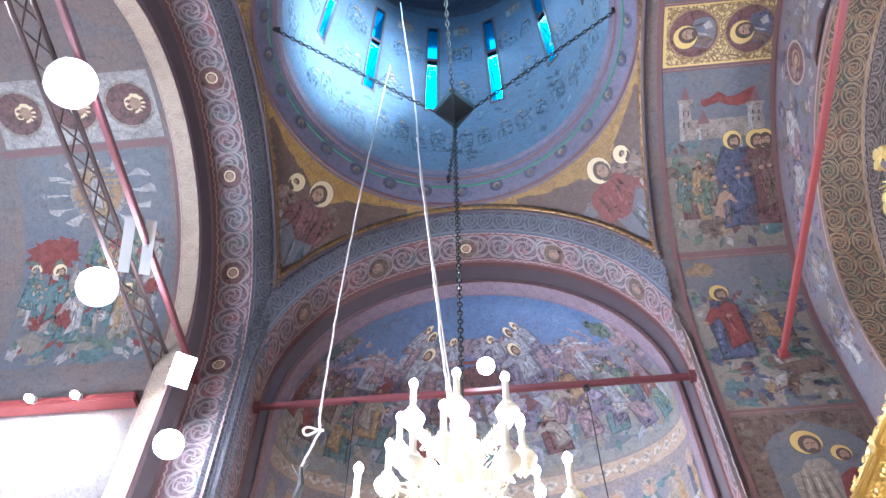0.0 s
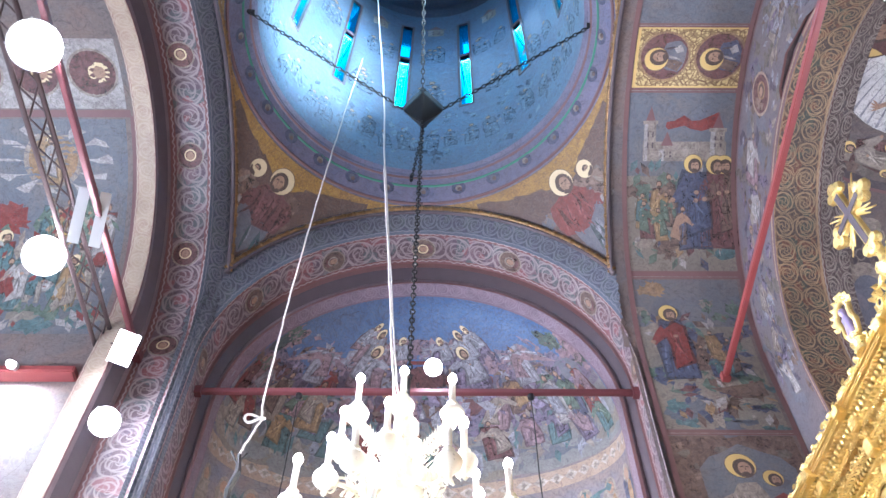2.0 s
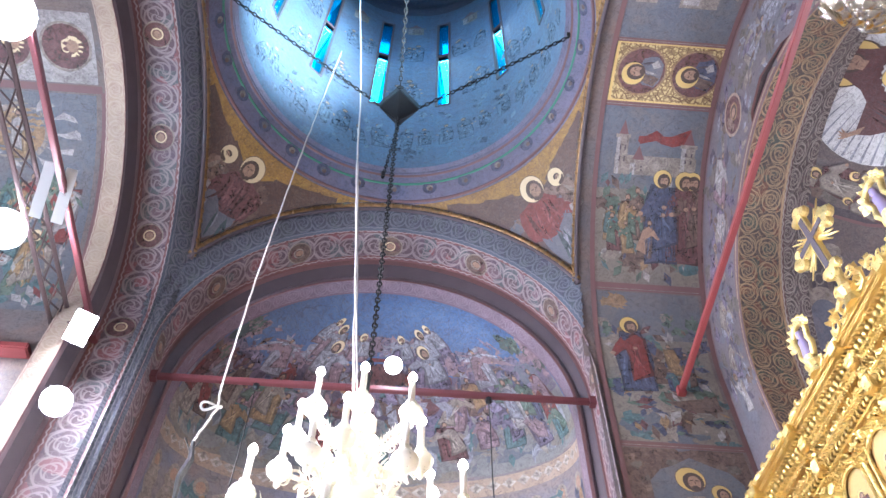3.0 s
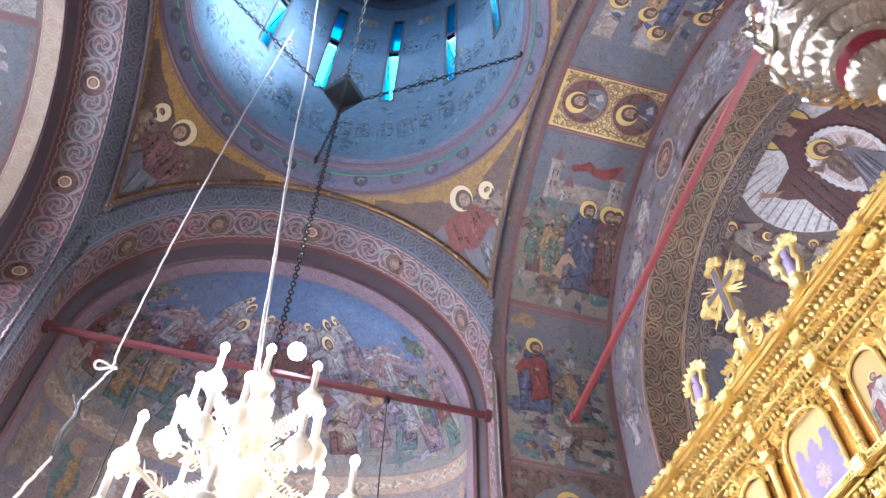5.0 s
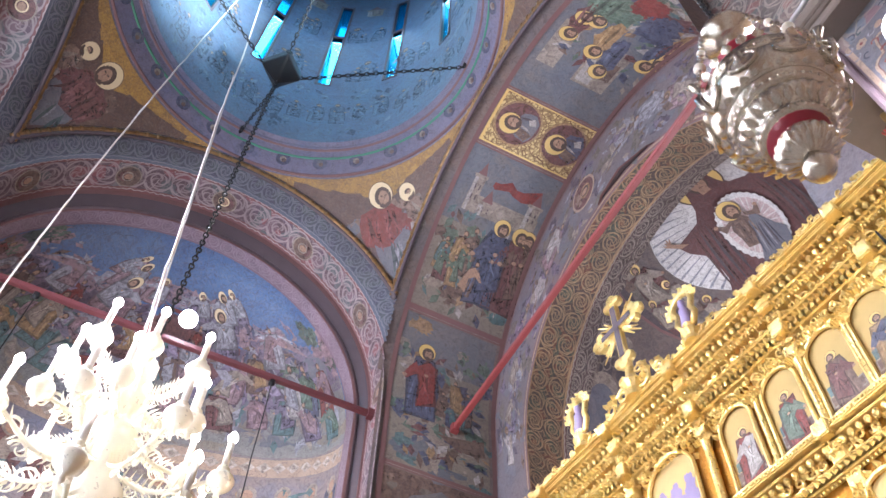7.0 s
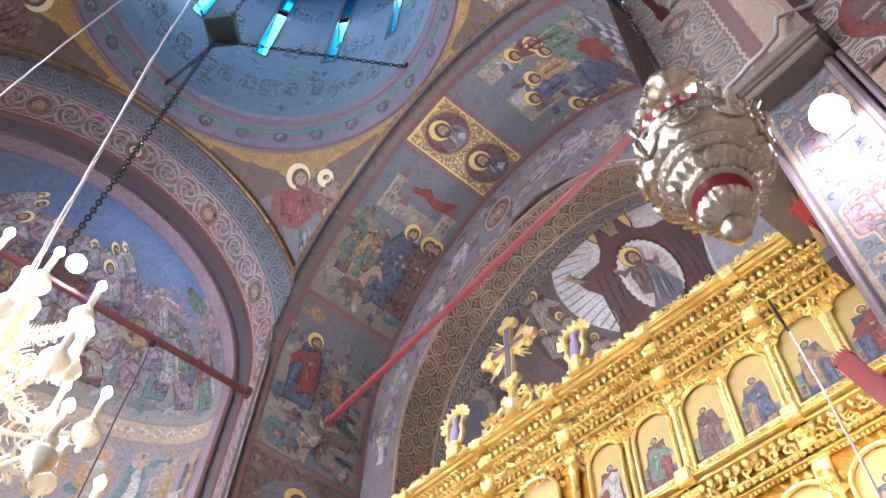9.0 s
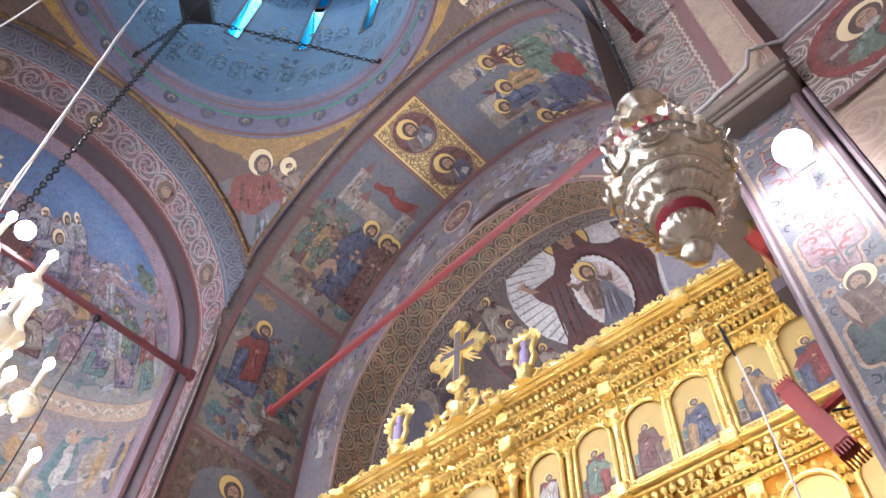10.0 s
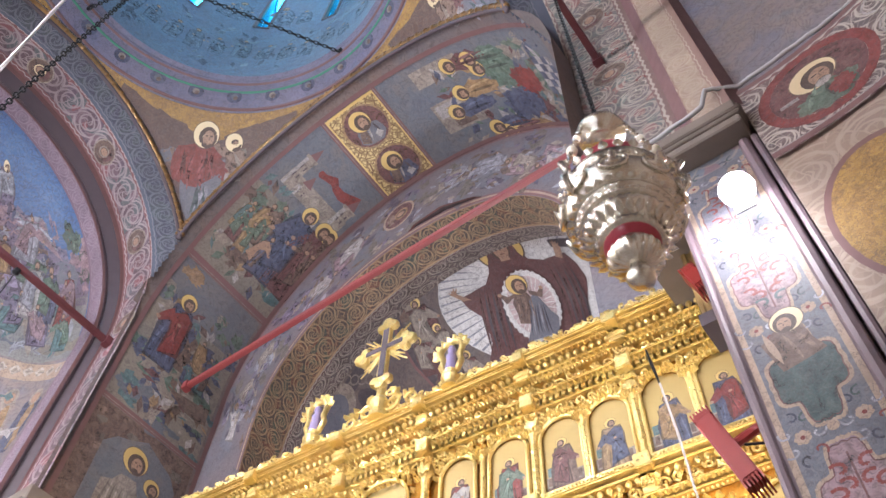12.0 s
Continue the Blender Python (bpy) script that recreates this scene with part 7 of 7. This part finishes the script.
def petal(l, w, lean):
    def make(bm, m):
        t = m @ Matrix.Rotation(radians(lean), 4, "Y")
        pts = [(0, 0, 0), (0.006, w * 0.5, l * 0.35), (0.012, w * 0.42, l * 0.7), (0.02, 0, l), (0.012, -w * 0.42, l * 0.7), (0.006, -w * 0.5, l * 0.35), (0.022, 0, l * 0.5)]
        v = [bm.verts.new(t @ Vector(p)) for p in pts]
        for k in range(6):
            bm.faces.new((v[k], v[(k + 1) % 6], v[6]))
    return make


lamp_part("bottom_knob", [(0.0, 0.0), (0.03, 0.004), (0.062, 0.03), (0.076, 0.065), (0.068, 0.1), (0.045, 0.122), (0.038, 0.135), (0.05, 0.15)], 28)
lamp_part("lower_bowl", [(0.045, 0.148), (0.085, 0.165), (0.125, 0.2), (0.14, 0.235), (0.135, 0.262), (0.11, 0.275), (0.1, 0.28)], 60, flute=0.1, lobes=20)
lamp_part("collar", [(0.1, 0.278), (0.118, 0.285), (0.122, 0.3), (0.112, 0.31)], 40)
lamp_part("red_insert", [(0.108, 0.305), (0.125, 0.32), (0.15, 0.345), (0.155, 0.36)], 24, M_redcloth, label="dark red enamel collar")
lamp_part("middle_bowl", [(0.15, 0.352), (0.175, 0.358), (0.18, 0.37), (0.17, 0.378), (0.2, 0.4), (0.235, 0.44), (0.245, 0.475), (0.235, 0.495), (0.215, 0.503)], 64, flute=0.05, lobes=32)
lamp_part("step_ring", [(0.215, 0.5), (0.262, 0.505), (0.27, 0.518), (0.262, 0.53), (0.25, 0.532), (0.252, 0.548), (0.275, 0.556), (0.28, 0.568), (0.268, 0.578)], 56)
lamp_part("upper_bowl", [(0.262, 0.575), (0.29, 0.59), (0.325, 0.64), (0.338, 0.7), (0.33, 0.75), (0.305, 0.785), (0.285, 0.795)], 60)
lamp_part("rim_ring", [(0.285, 0.79), (0.315, 0.797), (0.325, 0.812), (0.315, 0.828), (0.295, 0.835), (0.3, 0.86), (0.32, 0.885), (0.3, 0.9), (0.2, 0.9)], 56)
ring_of("cartouche_band", 9, 0.333, 0.69, oval(0.085, 0.06, 4))
ring_of("scroll_band", 9, 0.33, 0.62, petal(0.16, 0.045, 12))
ring_of("shell_band", 30, 0.272, 0.585, petal(0.05, 0.05, 55))
ring_of("leaf_band", 26, 0.19, 0.385, petal(0.09, 0.045, 48))
ring_of("bead_band", 44, 0.266, 0.518, bead(0.012))
ring_of("bead_band", 48, 0.322, 0.812, bead(0.011))
ring_of("bead_band", 30, 0.178, 0.364, bead(0.01))
ring_of("bead_band", 24, 0.12, 0.293, bead(0.008))
ring_of("leaf_band", 16, 0.075, 0.163, petal(0.08, 0.03, 50))
ring_of("crown_leaf_band", 24, 0.31, 0.89, petal(0.06, 0.06, 15))
lamp_part("red_cup", [(0.14, 0.89), (0.18, 0.96), (0.19, 1.05), (0.17, 1.16), (0.2, 1.2)], 24, M_redcloth, 0.06, 8, "red glass oil cup")
lamp_part("top_cap", [(0.0, 1.6), (0.03, 1.605), (0.035, 1.62), (0.07, 1.625), (0.1, 1.645), (0.105, 1.66), (0.15, 1.675), (0.165, 1.7), (0.155, 1.73), (0.1, 1.75), (0.06, 1.8), (0.025, 1.83), (0.0, 1.84)], 36)
for i in range(3):
    a = 0.6 + i * 2 * math.pi / 3
    ca, sa = math.cos(a), math.sin(a)
    chain("lamp_chain", (0.35 * ca, 0.35 * sa, 0.92), (0.15 * ca, 0.15 * sa, 1.7), "", M_silver, 0.05, 0.008, lamp_s)
    bm = bmesh.new()
    tube(bm, [(0.33 * ca, 0.33 * sa, 0.62), (0.375 * ca, 0.375 * sa, 0.67), (0.385 * ca, 0.385 * sa, 0.75), (0.35 * ca, 0.35 * sa, 0.82), (0.36 * ca, 0.36 * sa, 0.88), (0.385 * ca, 0.385 * sa, 0.92), (0.36 * ca, 0.36 * sa, 0.96)], [0.012, 0.02, 0.022, 0.016, 0.02, 0.024, 0.014], 10)
    part("lamp_bracket", bm, M_silver, lamp_s, smooth=True)
    for f, rad in ((0.33, 0.036), (0.62, 0.026)):
        bm = bmesh.new()
        lathe(bm, [(0, -rad), (rad * 0.8, -rad * 0.6), (rad, 0), (rad * 0.8, rad * 0.6), (0, rad)], 12, Matrix.Translation(((0.35 - 0.2 * f) * ca, (0.35 - 0.2 * f) * sa, 0.92 + 0.78 * f)))
        part("gilt_bead", bm, M_brass, lamp_s, smooth=True)
chain("lamp_hanging_chain", (LX, LY, LZ + 1.82), (LX - 0.02, LY + 0.1, 11.0), "dark iron chain holding the silver lamp", M_iron, 0.05, 0.0075)

# ---- floodlights ----
M_flood = glow("lit_flood_face", (0.96, 0.97, 1.0), 120.0)
M_led = glow("lit_led", (0.97, 0.98, 1.0), 150.0)
M_grey = plain("grey_lamp_housing", (0.55, 0.55, 0.56), 0.45, 0.2, 0.2)
M_truss = plain("dark_truss_tube", (0.12, 0.085, 0.085), 0.4, 0.5, 0.3)


def floodlight(at, to, w, h, label, body=M_grey, face=M_flood, name="floodlight", dish=True):
    m = look(at, to)
    ob = base(name, label, "floodlight", m, "")
    bm = bmesh.new()
    box(bm, (-w / 2, -h / 2, 0.0), (w / 2, h / 2, 0.12))
    for k in range(6):
        box(bm, (-w / 2 + (k + 0.3) * w / 6, -h / 2, 0.12), (-w / 2 + (k + 0.5) * w / 6, h / 2, 0.18))
    if dish:
        lathe(bm, [(w * 0.3, 0.0), (w * 0.62, -0.1), (w * 0.64, -0.1), (w * 0.34, 0.02)], 28)
    part("housing", bm, body, ob)
    bm = bmesh.new()
    if dish:
        # Lit disc is made wider than the housing to stand for the lamp's glare.
        lathe(bm, [(0.0, -0.13), (w * 0.35, -0.12), (w * 0.6, -0.09), (0.0, -0.085)], 28)
    else:
        box(bm, (-w * 0.46, -h * 0.46, -0.012), (w * 0.46, h * 0.46, -0.004))
    part("lit_face", bm, face, ob, "glaring white lit face")
    bm = bmesh.new()
    tube(bm, [(-w / 2 - 0.03, 0, 0.06), (-w / 2 - 0.03, 0, 0.26), (w / 2 + 0.03, 0, 0.26), (w / 2 + 0.03, 0, 0.06)], 0.014, 6)
    part("yoke", bm, M_truss, ob)
    return ob


EYE = (0.3, -5.0, 1.7)
floodlight((-4.2, -1.55, 10.9), EYE, 0.46, 0.42, "large glaring floodlight hung on the truss")
floodlight((-4.75, 1.2, 10.7), EYE, 0.42, 0.3, "glaring floodlight hung on the truss")
floodlight((-3.95, 2.6, 10.5), EYE, 0.3, 0.46, "square white floodlight at the truss's end", dish=False)
floodlight((-3.8, 2.66, 9.2), EYE, 0.3, 0.3, "glaring floodlight fixed on the pier's edge")
floodlight((-5.2, -2.3, 10.9), EYE, 0.22, 0.2, "small lit floodlight on the truss")
floodlight((0.24, 3.86, 11.5), (0.3, -3.0, 5.0), 0.22, 0.2, "glaring floodlight clamped on the iron tie")
floodlight((3.5, -4.7, 6.95), (0.8, -4.8, 2.8), 0.2, 0.2, "glaring floodlight at the head of the pier")
bm = bmesh.new()
tube(bm, [(3.82, -4.68, 7.16), (3.66, -4.69, 7.14), (3.55, -4.7, 7.04)], 0.022, 8)
box(bm, (3.775, -4.76, 7.08), (3.81, -4.6, 7.24))
tagged(part("floodlight_bracket", bm, M_grey), "grey steel bracket holding the floodlight to the pier", "bracket")
panel = base("ribbed_light", "unlit grey ribbed strip light on the truss", "strip light", look((-4.15, 0.78, 10.95), EYE) @ pose(0, 0, 0, 0, 0, -18))
for s in (-1, 1):
    bm = bmesh.new()
    box(bm, (s * 0.13 - 0.07, -0.36, 0), (s * 0.13 + 0.07, 0.36, 0.05))
    for k in range(12):
        box(bm, (s * 0.13 - 0.06, -0.33 + k * 0.058, -0.012), (s * 0.13 + 0.06, -0.3 + k * 0.058, 0.0))
    part("ribbed_tray", bm, M_grey, panel)
truss = base("lighting_truss", "dark metal lattice lighting truss spanning the nave arch", "truss", Matrix.Translation((-4.5, 0, 11.0)))
chords = ((-0.16, 0.1), (0.12, 0.1), (-0.02, -0.16))
for cx, cz in chords:
    bm = bmesh.new()
    tube(bm, [(cx, -3.1, cz), (cx, 3.0, cz)], 0.035, 8)
    part("chord", bm, M_truss, truss)
for i in range(15):
    y = -3.0 + i * 0.4
    for (a, b) in ((0, 1), (1, 2), (2, 0)):
        bm = bmesh.new()
        tube(bm, [(chords[a][0], y, chords[a][1]), (chords[b][0], y + 0.4, chords[b][1])], 0.014, 5)
        part("lattice_bar", bm, M_truss, truss)
# lit ledge along the nave wall
ledge = base("lit_ledge", "red painted ledge with small glaring spotlights on the nave wall", "ledge", Matrix.Translation((-5.6, 2.9, 10.3)))
bm = bmesh.new()
box(bm, (-1.6, -0.12, -0.06), (1.0, 0.1, 0.06))
bmesh.ops.bevel(bm, geom=bm.edges[:], offset=0.02, segments=2, affect="EDGES")
part("beam", bm, M_red, ledge)
for x in (-1.2, -0.45, 0.2):
    bm = bmesh.new()
    tube(bm, [(x, -0.14, 0.0), (x, -0.22, -0.06)], 0.06, 10)
    s = part("spot_can", bm, M_grey, ledge)
    bm = bmesh.new()
    lathe(bm, [(0.0, -0.03), (0.05, -0.01), (0.055, 0.03), (0.0, 0.05)], 12, Matrix.Translation((x, -0.25, -0.08)))
    part("spot_bulb", bm, M_led, s)
# red lamp bars by the pier
M_lampred = plain("red_lamp_enamel", (0.3, 0.03, 0.025), 0.4, 0.0, 0.25, 8)
for at, to, l in (((4.25, -3.88, 5.5), (2.5, -2.2, 7.0), 0.68), ((4.5, -4.02, 7.55), (2.5, -2.0, 8.0), 0.3)):
    bar = base("red_lamp_bar", "red metal lamp bar with ribbed ends on a pier bracket", "lamp bar", Matrix.Translation(at) @ Matrix.Rotation(radians(-16), 4, "X"))
    bm = bmesh.new()
    box(bm, (-0.08, -0.065, -l / 2), (0.08, 0.065, l / 2))
    bmesh.ops.bevel(bm, geom=bm.edges[:], offset=0.015, segments=2, affect="EDGES")
    part("bar_body", bm, M_lampred, bar)
    bm = bmesh.new()
    box(bm, (0.081, -0.06, -l * 0.42), (0.088, 0.06, l * 0.42))
    part("lit_strip", bm, glow("lamp_bar_glow", (1.0, 0.97, 0.92), 3.0), bar)
    for e in (-1, 1):
        bm = bmesh.new()
        for k in range(6):
            box(bm, (-0.084, -0.068 + k * 0.025, e * l / 2 - 0.07), (0.084, -0.056 + k * 0.025, e * l / 2 + 0.006))
        part("ribbed_end", bm, M_lampred, bar)
    bm = bmesh.new()
    tube(bm, [(0.0, -0.05, 0.0), (0.02, -0.2, 0.02), (0.02, -0.45, 0.0)], 0.035, 8)
    part("bracket_arm", bm, M_lampred, bar)
    bm = bmesh.new()
    tube(bm, [(0.0, -0.1, -0.05), (-0.03, -0.2, -0.16), (0, -0.34, -0.14), (0.02, -0.42, -0.02)], 0.01, 5)
    part("cable", bm, M_iron, bar)
rope("pale_cord", [(4.05, -3.62, 6.1), (4.02, -3.66, 5.6), (4.0, -3.7, 4.2)], 0.008, "pale cord hanging beside the red lamp")
bm = bmesh.new()
tube(bm, [(4.06, -3.58, 6.5), (4.05, -3.6, 6.3), (4.05, -3.62, 6.08)], [0.006, 0.013, 0.006], 6)
tagged(part("cord_clip", bm, M_iron), "dark clip at the head of the pale cord", "clip")
# pale conduit along the frieze
rope("conduit", [(3.6, -3.66, 8.34), (3.58, -4.2, 8.36), (3.55, -4.75, 8.4), (3.58, -4.84, 8.72), (3.72, -5.1, 8.72), (3.6, -6.1, 8.72), (3.2, -7.0, 8.72)], 0.022, "pale grey conduit running along the frieze", "conduit", M_grey)
